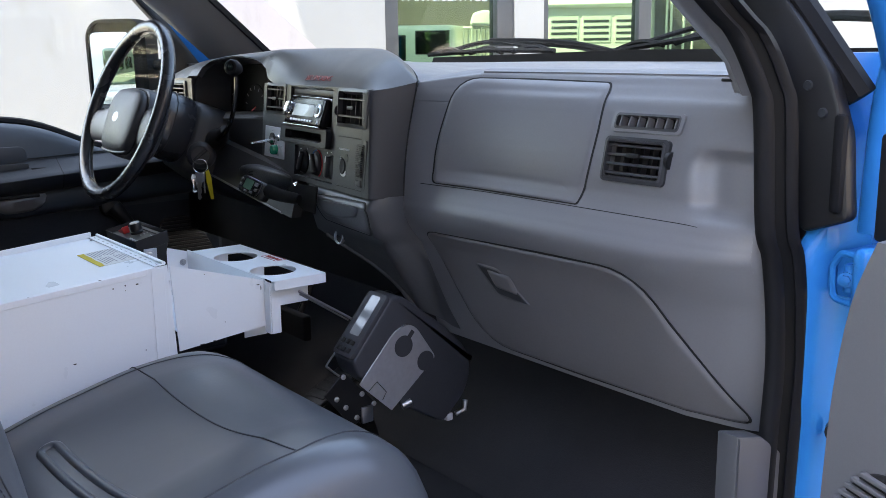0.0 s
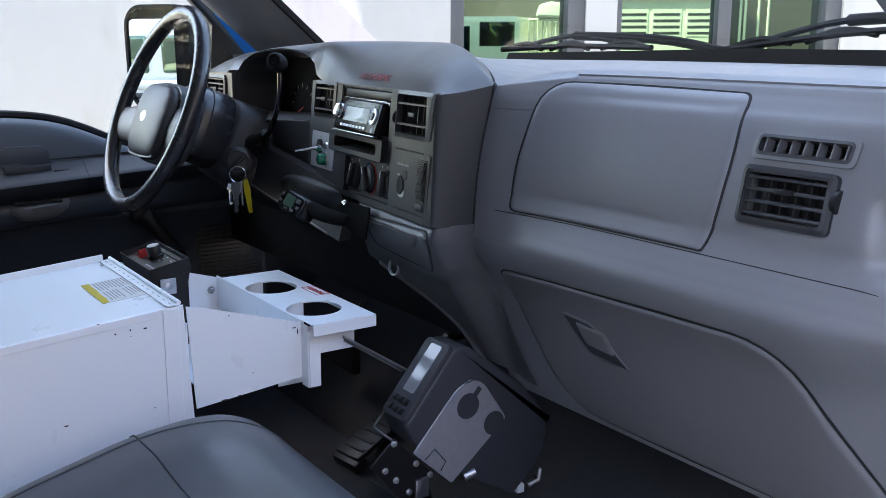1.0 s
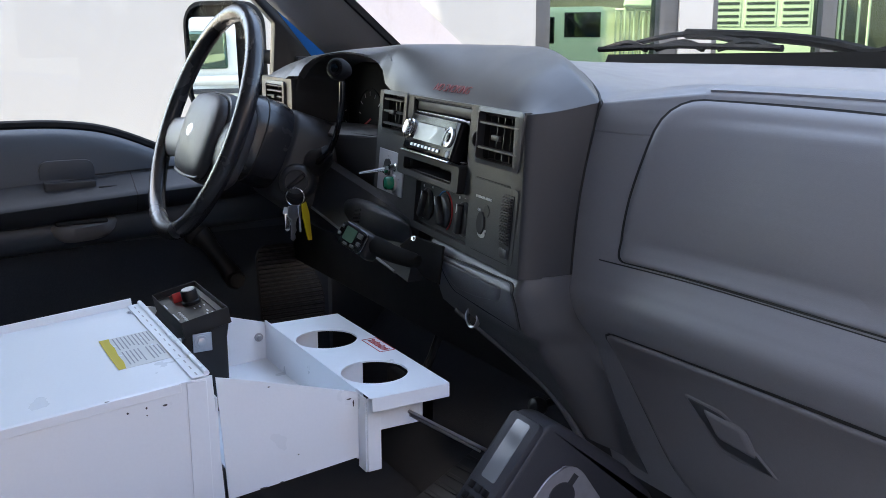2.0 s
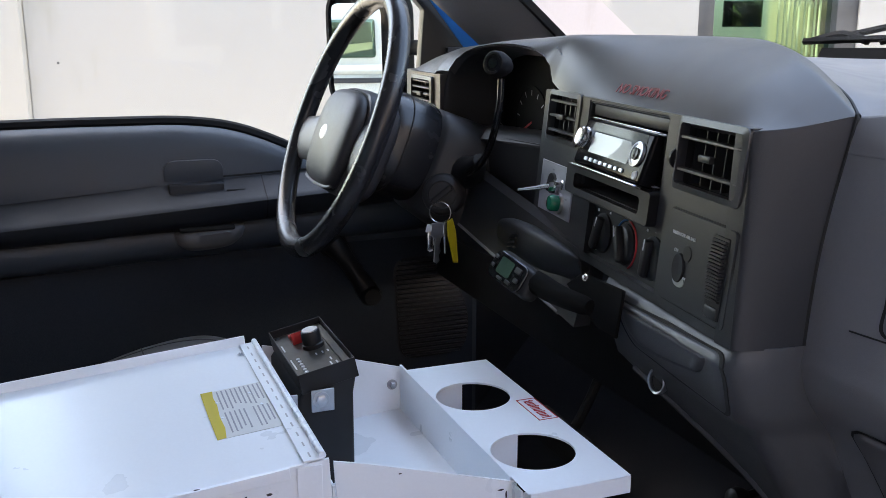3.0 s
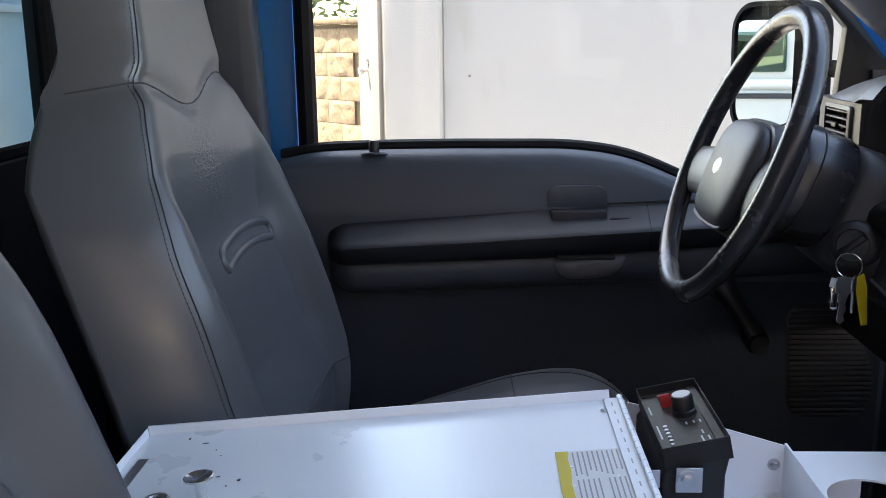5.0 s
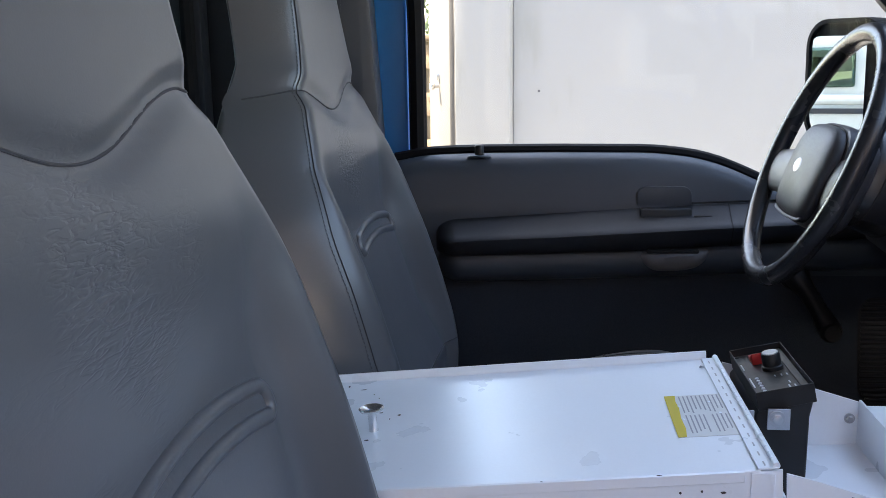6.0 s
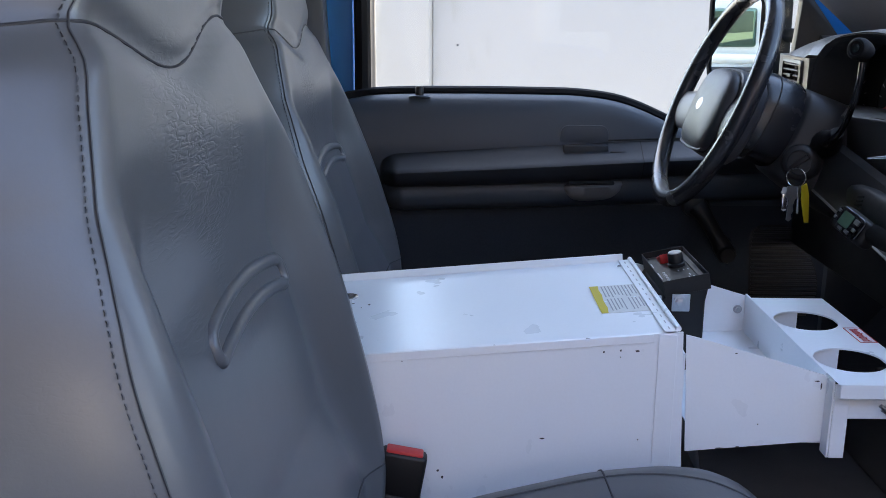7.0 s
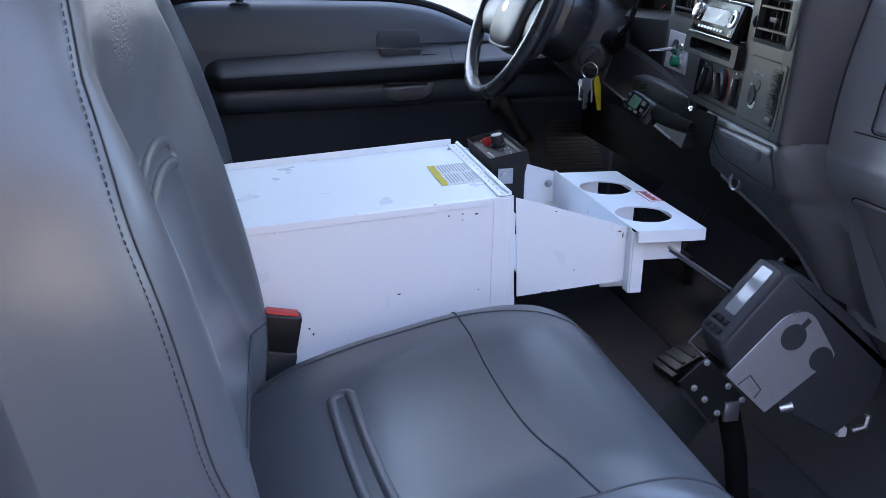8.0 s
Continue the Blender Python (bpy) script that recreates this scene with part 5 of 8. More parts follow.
# ---- steering wheel and column ----
wheel = thing("steering_wheel", (-0.475, 0.30, 0.60), "black steering wheel with grey padded hub", "steering wheel")
WT = radians(22)
WM = Matrix.Translation((-0.472, 0.181, 0.692)) @ Matrix.Rotation(radians(90) - WT, 4, "X")
# local: x to the right, y up along the wheel, z towards the driver
part("rim", tube([WM @ Vector((0.182 * math.cos(2 * math.pi * k / 72), 0.182 * math.sin(2 * math.pi * k / 72), 0)) for k in range(72)], 0.0143, 16, True), M_WHEEL, wheel)
PM = WM @ Matrix.Translation((0.0, -0.021, -0.011)) @ Matrix.Diagonal((1.32, 1.0, 1.0, 1.0))
hub = [(0.0, 0.070), (0.015, 0.0697), (0.030, 0.068), (0.042, 0.065), (0.052, 0.058), (0.059, 0.048), (0.0625, 0.036), (0.064, 0.020), (0.0635, 0.0), (0.062, -0.020), (0.059, -0.038), (0.055, -0.052), (0.049, -0.061), (0.040, -0.066), (0.020, -0.0685), (0.0, -0.069)]
hub = hub + [(-x, y) for x, y in hub[-2:0:-1]]
part("hub_base", loft([[PM @ Vector((x * sc * 1.06, y * sc * 1.04, z)) for x, y in hub] for sc, z in ((0.9, -0.050), (1.04, -0.040), (1.05, -0.012), (1.02, -0.001), (0.9, 0.002))]), M_PAD, wheel, "charcoal hub base", 60)
rings = []
for sc, z in ((0.96, -0.010), (0.985, -0.002), (0.995, 0.005), (0.985, 0.010), (0.95, 0.0145), (0.88, 0.018), (0.75, 0.0215), (0.4, 0.0255), (0.05, 0.0265)):
    rings.append([PM @ Vector((x * sc, y * sc, z)) for x, y in hub])
pad = part("hub_pad", loft(rings), M_PAD, wheel, "charcoal airbag hub pad", 60)
part("emblem", lathe([(0.0105, 0), (0.0105, 0.0015), (0.009, 0.0022), (0.0, 0.0022)], 24, PM @ Matrix.Translation((0.0, 0.002, 0.0245)) @ Matrix.Diagonal((1.05, 1.05, 1, 1))), M_ALU, pad, "oval badge with a bright rim")
part("emblem_field", lathe([(0.0088, 0), (0.0088, 0.0006), (0.0, 0.0006)], 24, PM @ Matrix.Translation((0.0, 0.002, 0.0266)) @ Matrix.Diagonal((1.05, 1.0, 1, 1))), M_STEEL, pad)
part("moulded_mark", box((-0.035, -0.045, 0.0165), (-0.023, -0.040, 0.0192), 0.0005, 1, PM), M_DASHD, pad)
part("moulded_mark", box((0.020, 0.014, 0.0230), (0.032, 0.017, 0.0240), 0.0005, 1, PM), M_DASHD, pad)
part("pad_gap", tube([PM @ Vector((x * 1.003, y * 1.003, -0.001)) for x, y in hub], 0.0022, 6, True), M_GAP, pad)
part("pad_edge", tube(smooth_path([PM @ Vector(p) for p in ((-0.050, -0.0625, 0.010), (-0.040, -0.0665, 0.012), (0.0, -0.0690, 0.013), (0.040, -0.0665, 0.012), (0.050, -0.0625, 0.010))], 4), 0.0022, 8), M_HUB, pad)
for sx in (-1, 1):
    rings = []
    for k in range(11):
        t = k / 10
        x = sx * (0.050 + 0.126 * t)
        hgt = 0.058 - 0.034 * t ** 0.7 + 0.012 * t ** 3
        yc, zc = -0.020 - 0.022 * t, -0.027 + 0.024 * t
        rings.append([WM @ Vector((x, yc + hgt * math.cos(a), zc + (0.016 - 0.006 * t) * math.sin(a))) for a in [2 * math.pi * j / 18 for j in range(18)]])
    part("spoke", loft(rings), M_HUB, wheel, "grey spoke", 60)
part("lower_cover", box((-0.060, -0.092, -0.045), (0.060, 0.02, -0.020), 0.01, 3, WM), M_WHEEL, wheel)

col = thing("steering_column", (-0.475, 0.40, 0.52), "dark grey steering column shroud with ignition lock", "steering column")
CT = radians(22)
KM = Matrix.Translation((-0.472, 0.228, 0.672)) @ Matrix.Rotation(radians(90) - CT, 4, "X")


def ring_at(z, w, ht, yc, e=0.8):
    return [KM @ Vector((w * math.copysign(abs(math.cos(a)) ** e, math.cos(a)), yc + ht * math.copysign(abs(math.sin(a)) ** e, math.sin(a)), z)) for a in [2 * math.pi * j / 40 for j in range(40)]]


part("shroud", loft([ring_at(*q) for q in ((0.004, 0.056, 0.056, 0.0), (0.0, 0.064, 0.064, 0.0), (-0.010, 0.071, 0.070, 0.0), (-0.030, 0.0735, 0.072, 0.0), (-0.066, 0.075, 0.073, -0.001), (-0.072, 0.073, 0.071, -0.001), (-0.074, 0.060, 0.060, -0.001))]), M_WHEEL, col, "black plastic shroud behind the wheel", 50)
part("shroud_seam", tube([p + (KM.to_3x3() @ Vector((0, 0, 1))) * 0.0 for p in ring_at(-0.028, 0.0738, 0.0723, 0.0)], 0.0010, 6, True), M_GAP, col)
part("shroud_rear", loft([ring_at(*q) for q in ((-0.070, 0.062, 0.062, -0.002, 0.6), (-0.0765, 0.070, 0.070, -0.004, 0.6), (-0.082, 0.075, 0.075, -0.006, 0.55), (-0.13, 0.078, 0.082, -0.012, 0.5), (-0.20, 0.080, 0.088, -0.018, 0.5), (-0.30, 0.080, 0.088, -0.018, 0.5))]), M_DASHD, col, "charcoal column shroud", 50)
part("hazard_button", lathe([(0.010, 0), (0.010, 0.008), (0.008, 0.010), (0, 0.010)], 16, Matrix.Translation((-0.463, 0.262, 0.727))), M_BLACK, col)
# ignition lock, ring, keys and yellow tag
IG = Vector((-0.388, 0.304, 0.596))
IM = plane_pose(IG, (0.85, -0.50, 0.12))
lock = part("ignition_lock", lathe([(0.030, -0.03), (0.029, 0.0), (0.025, 0.006), (0.019, 0.008), (0.018, 0.006), (0.0, 0.006)], 28, IM), M_DASHD, col)
part("key_blade_slot", box((-0.017, -0.004, 0.006), (0.017, 0.004, 0.013), 0.002, 2, IM @ Matrix.Rotation(radians(40), 4, "Z")), M_BLACK, lock)
keys = thing("key_bunch", (-0.372, 0.292, 0.50), "bunch of keys with yellow tag hanging from the ignition", "keys")
KR = Vector((-0.366, 0.292, 0.576))
part("ring", tube([KR + Vector((0.0145 * math.cos(a) * 0.55, 0.0145 * math.cos(a) * 0.84, 0.0145 * math.sin(a))) for a in [2 * math.pi * k / 32 for k in range(32)]], 0.0009, 6, True), M_CHROME, keys)


def key_piece(at, lean, turn, length, width, mat, name="key", lab=""):
    m = Matrix.Translation(at) @ Matrix.Rotation(radians(turn), 4, "Z") @ Matrix.Rotation(radians(lean), 4, "X")
    out = [(-width / 2, 0), (-width * 0.55, -length * 0.28), (-width * 0.2, -length * 0.38), (-width * 0.2, -length * 0.95), (0, -length), (width * 0.22, -length * 0.93), (width * 0.12, -length * 0.8), (width * 0.25, -length * 0.7), (width * 0.15, -length * 0.55), (width * 0.25, -length * 0.38), (width * 0.55, -length * 0.28), (width / 2, 0)]
    return part(name, prism(out, -0.001, 0.001, "x", m=m), mat, keys, lab)


KB = KR + Vector((0.0, 0.0, -0.0135))
key_piece(KB + Vector((0.004, -0.004, 0)), -4, 15, 0.056, 0.022, M_STEEL)
key_piece(KB + Vector((0.006, 0.004, 0)), 6, 60, 0.044, 0.020, M_STEEL)
key_piece(KB + Vector((-0.004, -0.008, -0.004)), -8, -20, 0.038, 0.018, M_STEEL)
tag = [(-0.006, 0), (-0.0095, -0.02), (-0.006, -0.062), (0.004, -0.066), (0.0095, -0.02), (0.006, 0)]
part("tag", prism(tag, -0.0008, 0.0008, "x", m=Matrix.Translation(KB + Vector((0.010, 0.010, 0.004))) @ Matrix.Rotation(radians(35), 4, "Z") @ Matrix.Rotation(radians(14), 4, "X")), M_YELLOW, keys, "yellow plastic key tag")
part("fob", box((-0.003, -0.004, -0.036), (0.003, 0.004, -0.012), 0.001, 2, Matrix.Translation(KB + Vector((0.002, -0.016, 0.0)))), M_CHROME, keys, "small metal fob")
# gear lever
lever = thing("gear_lever", (-0.38, 0.33, 0.63), "black column gear lever with round end button", "gear lever")
path = smooth_path([(-0.400, 0.335, 0.622), (-0.345, 0.328, 0.634), (-0.290, 0.324, 0.660), (-0.256, 0.322, 0.697), (-0.243, 0.323, 0.733), (-0.243, 0.324, 0.760)], 6)
part("rod", tube(path, [0.010 - 0.0055 * min(1, k / 12) for k in range(len(path))], 12), M_GLOSSB, lever)
part("boot", tube(smooth_path([(-0.42, 0.345, 0.618), (-0.365, 0.338, 0.632), (-0.315, 0.328, 0.652)], 4), [0.024, 0.024, 0.023, 0.021, 0.019, 0.016, 0.013, 0.011, 0.009], 14), M_BLACK, lever)
GM = plane_pose((-0.243, 0.318, 0.778), (0.55, -0.82, 0.18))
part("knob", lathe([(0.009, -0.024), (0.0135, -0.014), (0.0160, -0.002), (0.0155, 0.006), (0.013, 0.009), (0.0105, 0.0095), (0.0095, 0.0080), (0.0, 0.0080)], 24, GM), M_RUBBER, lever)
part("end_button", lathe([(0.008, 0.0), (0.0078, 0.0028), (0.0, 0.003)], 20, GM @ Matrix.Translation((0, 0, 0.0078)) @ Matrix.Scale(0.8, 4)), M_GLOSSB, lever)

# ---- fittings of the dashboard ----


def vent(name, host, m, w, h, cols, rows, label, depth=0.034, lean=0.0, frame=0.008):
    """An air vent in a recess: rim, dark well, upright vanes behind level slats, and a tab. m: x right, y up, z out."""
    v = part(name, bmesh.new(), M_BLACK, host, label)
    b = bmesh.new()
    for lo, hi in (((-w / 2, -h / 2, -depth), (-w / 2 + 0.001, h / 2, 0.0)), ((w / 2 - 0.001, -h / 2, -depth), (w / 2, h / 2, 0)), ((-w / 2, -h / 2, -depth), (w / 2, -h / 2 + 0.001, 0)), ((-w / 2, h / 2 - 0.001, -depth), (w / 2, h / 2, 0)), ((-w / 2, -h / 2, -depth - 0.002), (w / 2, h / 2, -depth))):
        box(lo, hi, 0, 1, m, b)
    part("well", b, M_GAP, v)
    o, i = rounded(w + frame, h + frame, 0.006), rounded(w - frame * 0.4, h - frame * 0.4, 0.004)
    rings = [[m @ Vector((*p, z)) for p in q] for q, z in ((o, -0.002), (o, 0.002), (i, 0.0035), (i, -0.006))]
    part("rim", loft(rings, caps=False), M_SLAT, v)
    vane = finish(box((-0.0006, -h / 2 + 0.002, -0.025), (0.0006, h / 2 - 0.002, -0.011), 0, 1, Matrix.Rotation(radians(12), 4, "Y")), "vane", M_SLAT)
    for k in range(cols):
        ob = new("vane", vane)
        ob.matrix_basis = m @ Matrix.Translation((-w / 2 + w * (k + 0.5) / cols, 0, 0))
        ob.parent = v
    slat = finish(box((-w / 2 + 0.0015, -0.0015, -0.007), (w / 2 - 0.0015, 0.0015, 0.002), 0.0009, 1, Matrix.Rotation(radians(lean), 4, "X")), "slat", M_SLAT)
    for k in range(rows):
        ob = new("slat", slat)
        ob.matrix_basis = m @ Matrix.Translation((0, -h / 2 + h * (k + 0.5) / rows, 0))
        ob.parent = v
    if rows > 1:
        part("tab", box((-0.010, -0.003, 0.0), (0.010, 0.003, 0.006), 0.001, 2, m @ Matrix.Translation((0, h * 0.5 / rows if rows == 4 else 0, 0))), M_BLACK, v)
    return v


def mid(r):
    return (r[0] + r[1]) / 2, (r[2] + r[3]) / 2


for r, lab in ((VENT_L, "black louvred air vent"), (VENT_R, "black louvred air vent")):
    vent("air_vent", dash, face_pose(*mid(r)), r[1] - r[0], r[3] - r[2], 6, 3 if r is VENT_L else 2, lab)
    # notched wheel beside each vent
x, z = 0.0995, 0.708
part("vent_wheel", lathe([(0.010, -0.002), (0.0105, 0), (0.010, 0.002)], 30, face_pose(x, z, -0.004) @ Matrix.Rotation(radians(90), 4, "Y")), M_BLACK, dash)
PN = Vector((0, -1.0, 0.22)).normalized()
px_, pz_ = mid(PVENT)
vent("air_vent", dash, plane_pose((px_, dash_y(px_, pz_) - 0.001, pz_), PN), 0.094, 0.048, 6, 4, "black louvred air vent", lean=12)
b = bmesh.new()
o, i = rounded(0.106, 0.059, 0.007), rounded(0.097, 0.050, 0.004)
m = plane_pose((px_ + 0.002, dash_y(px_, pz_) - 0.0005, pz_), PN)
part("vent_surround", loft([[m @ Vector((*p, z)) for p in q] for q, z in ((o, -0.006), (o, 0.0035), (i, 0.005), (i, -0.01))], caps=False), M_DASHD, dash)
part("vent_wheel", lathe([(0.011, -0.003), (0.0118, 0), (0.011, 0.003)], 26, plane_pose((px_ + 0.056, dash_y(px_, pz_) + 0.003, pz_ + 0.004), (1, 0, 0))), M_BLACK, dash)
px_, pz_ = mid(PSLIT)
m = plane_pose((px_, dash_y(px_, pz_) - 0.001, pz_), (0, -1, 0.42))
sv = vent("defroster_vent", dash, m, 0.104, 0.0185, 7, 0, "black demister vent with upright fins")
o, i = rounded(0.116, 0.029, 0.007), rounded(0.103, 0.0175, 0.004)
part("vent_surround", loft([[m @ Vector((*p, z)) for p in q] for q, z in ((o, -0.006), (o, 0.002), (i, 0.003), (i, -0.01))], caps=False), M_DASH, dash)
for k in range(7):
    part("fin", box((-0.0009, -0.0085, -0.012), (0.0009, 0.0085, 0.0010), 0.0003, 1, m @ Matrix.Translation((-0.045 + 0.015 * k, 0, 0))), M_DASH, sv)

# radio
radio = thing("car_radio", face_at(-0.0135, 0.676), "black car radio with silver display and round volume knob", "radio")
RM = face_pose(-0.0135, 0.709)
b = bmesh.new()
for lo, hi in (((-0.0930, -0.0345, -0.10), (-0.0915, 0.0345, -0.001)), ((0.0915, -0.0345, -0.10), (0.0930, 0.0345, -0.001)), ((-0.0930, 0.0335, -0.10), (0.0930, 0.0345, -0.001)), ((-0.0930, -0.0345, -0.10), (0.0930, -0.0335, -0.001)), ((-0.0930, -0.0345, -0.102), (0.0930, 0.0345, -0.10))):
    box(lo, hi, 0, 1, RM, b)
part("well", b, M_GAP, radio)
part("upper_blank", box((-0.090, 0.0195, -0.06), (0.090, 0.0325, -0.004), 0.002, 2, RM), M_BLACK, radio, "dark blanking strip")
part("chassis", box((-0.088, -0.033, -0.09), (0.088, 0.018, -0.002), 0.002, 2, RM), M_GLOSSB, radio)
TM = RM @ Matrix.Translation((-0.002, -0.010, 0.005)) @ Matrix.Rotation(radians(-14), 4, "X")
front = part("front_panel", box((-0.083, -0.0245, -0.012), (0.083, 0.0265, 0.006), 0.004, 3, TM), M_SATINB, radio, "black tilting front")
part("upper_lens", prism(dense([(-0.060, 0.0145), (0.072, 0.0145), (0.070, 0.0235), (-0.056, 0.0235)]), 0.0058, 0.0066, "z", m=TM), M_GLOSSB, front)
part("display", prism(dense([(-0.050, -0.009), (0.045, -0.009), (0.050, 0.006), (0.040, 0.013), (-0.048, 0.013)]), 0.0060, 0.0068, "z", m=TM), M_RADIOLCD, front, "silver display")
part("display_wave", prism(dense([(0.000, -0.0085), (0.016, 0.001), (0.022, 0.0070), (0.020, 0.0125), (0.039, 0.0125), (0.0485, 0.006), (0.044, -0.0085)]), 0.0066, 0.0071, "z", m=TM), M_SCREEN, front, "dark wave on the display")
part("volume_knob", lathe([(0.0125, 0), (0.0125, 0.002), (0.0110, 0.0025), (0.0110, 0.007), (0.0095, 0.0085), (0.0080, 0.0080), (0.0, 0.0080)], 28, TM @ Matrix.Translation((-0.069, 0.004, 0.006))), M_CHROME, front, "chrome volume knob")
part("dial", lathe([(0.0125, 0), (0.0125, 0.003), (0.010, 0.0036), (0.0098, 0.0024), (0.0, 0.0024)], 24, TM @ Matrix.Translation((0.062, 0.003, 0.006))), M_STEEL, front)
part("dial_centre", lathe([(0.0062, 0), (0.006, 0.002), (0, 0.0022)], 20, TM @ Matrix.Translation((0.062, 0.003, 0.0084))), M_GLOSSB, front)
for k in range(8):
    part("button", box((-0.052 + 0.0125 * k, -0.0185, 0.006), (-0.044 + 0.0125 * k, -0.0145, 0.0078), 0.0006, 1, TM), M_STEEL, front)
part("button", lathe([(0.0045, 0), (0.0042, 0.0016), (0.0, 0.0016)], 16, TM @ Matrix.Translation((0.070, -0.017, 0.006))), M_WPRINT, front)
part("trim_bar", box((-0.078, -0.0268, 0.0), (0.080, -0.0252, 0.0085), 0.0005, 1, TM), M_CHROME, front, "thin chrome bar")
part("trim_bar", box((-0.080, 0.0274, -0.010), (0.080, 0.0288, 0.002), 0.0005, 1, TM), M_CHROME, front)
part("trim_bar", box((-0.088, -0.0332, -0.004), (0.088, -0.0320, 0.003), 0.0004, 1, RM), M_STEEL, radio)

# storage slot under the radio
SM = face_pose(-0.022, 0.6565)
o, i = rounded(0.206, 0.034, 0.005), rounded(0.165, 0.0165, 0.005)
rings = [[SM @ Vector((p[0], p[1], z)) for p in q] for q, z in ((o, -0.004), (o, 0.008), (rounded(0.208, 0.031, 0.004), 0.0105), (i, 0.010), (i, 0.004))]
pocket = part("storage_slot", loft(rings, caps=False), M_BLACK, dash, "black storage slot")
part("slot_liner", loft([[SM @ Vector((p[0], p[1], z)) for p in q] for q, z in ((i, 0.004), (i, -0.045), (rounded(0.02, 0.004, 0.001), -0.045))], caps=False), M_GAP, pocket)

# heater controls
HM = face_pose(0.009, 0.6085)
heat = part("heater_panel", box((-0.087, -0.0285, -0.012), (0.087, 0.0285, -0.0075), 0, 1, HM), M_BLACK, dash, "gloss black heater control panel")
for k, x in enumerate((-0.057, 0.0, 0.062)):
    kn = part("heater_knob", lathe([(0.0215, 0), (0.0215, 0.002), (0.0195, 0.0035), (0.0185, 0.005), (0.017, 0.006), (0.0, 0.006)], 28, HM @ Matrix.Translation((x, 0.0, -0.0075))), M_BLACK, heat, "black rotary heater knob")
    part("grip", box((-0.0055, -0.0185, -0.004), (0.0055, 0.0185, 0.008), 0.003, 3, HM @ Matrix.Translation((x, 0, -0.003)) @ Matrix.Rotation(radians((-20, 25, -5)[k]), 4, "Z")), M_BLACK, kn)
    part("pointer", box((-0.0008, 0.008, 0.0), (0.0008, 0.019, 0.0005), 0, 1, HM @ Matrix.Translation((x, 0, 0.0050)) @ Matrix.Rotation(radians((-20, 25, -5)[k]), 4, "Z")), M_WPRINT, kn)
M_BLUEPR = material("blue_print", (0.02, 0.16, 0.42), 0.6)
for a0, a1, mt in ((95, 170, M_BLUEPR), (-60, 85, M_REDPRINT)):
    b = bmesh.new()
    tube([HM @ Vector((0.0 + 0.0250 * math.cos(radians(a)), 0.0250 * math.sin(radians(a)), -0.0070)) for a in range(a0, a1, 8)], 0.0011, 6, bm=b)
    part("scale_arc", b, mt, heat)
for x, y in ((-0.075, 0.022), (-0.045, 0.024), (-0.070, -0.02), (0.043, 0.024), (0.060, 0.0262), (0.075, 0.024), (0.080, 0.0), (0.078, -0.02)):
    part("print_mark", box((x - 0.0018, y - 0.0014, -0.0076), (x + 0.0018, y + 0.0014, -0.0072), 0, 1, HM), M_WPRINT, heat)

# airbag switch plate with thumbwheel
AM = face_pose(0.164, 0.624)
plate = part("airbag_switch_plate", prism(rounded(0.112, 0.083, 0.005), -0.001, 0.0018, "z", 0.0006, 1, AM), M_DASHD, dash, "charcoal switch plate with small white lettering")
part("plate_gap", prism(rounded(0.1145, 0.0855, 0.006), -0.002, 0.0006, "z", m=AM), M_GAP, dash)
writing("lettering", "PASSENGER AIR BAG", 0.0044, M_WPRINT, AM @ Matrix.Translation((-0.026, 0.021, 0.002)), plate)
writing("lettering", "ON", 0.0044, M_WPRINT, AM @ Matrix.Translation((-0.036, 0.006, 0.002)), plate)
writing("lettering", "OFF", 0.0044, M_WPRINT, AM @ Matrix.Translation((-0.017, -0.016, 0.002)), plate)
part("lamp", lathe([(0.0075, 0), (0.007, 0.001), (0, 0.001)], 20, AM @ Matrix.Translation((-0.016, 0.007, 0.0015))), M_BLACK, plate)
part("key_switch", lathe([(0.0100, 0), (0.0095, 0.0025), (0.006, 0.002), (0, 0.001)], 22, AM @ Matrix.Translation((-0.027, -0.008, 0.0015)) @ Matrix.Diagonal((1, 1.35, 1, 1))), M_GAP, plate)
part("key_switch_rim", lathe([(0.0100, 0), (0.0098, 0.0012), (0, 0.0012)], 22, AM @ Matrix.Translation((-0.025, -0.020, 0.0012)) @ Matrix.Diagonal((1, 0.5, 1, 1))), M_STEEL, plate)
b = bmesh.new()
for k in range(18):
    z = -0.0245 + 0.0029 * k
    box((-0.0105, z - 0.0011, -0.002), (0.0105, z + 0.0011, 0.0045 + 0.002 * math.cos((k - 9) / 9 * 1.4)), 0.0004, 1, AM @ Matrix.Translation((0.036, 0.005, 0)), b)
part("dimmer_wheel", b, M_BLACK, plate, "ribbed dimmer wheel")["kind"] = "stuff"
part("dimmer_base", box((-0.0130, -0.037, -0.001), (0.0130, 0.033, 0.0026), 0.001, 1, AM @ Matrix.Translation((0.036, 0.001, 0))), M_BLACK, plate)
part("dimmer_foot", box((-0.0100, -0.037, 0.001), (0.0100, -0.026, 0.0045), 0.002, 2, AM @ Matrix.Translation((0.036, 0.001, 0))), M_DASHD, plate)

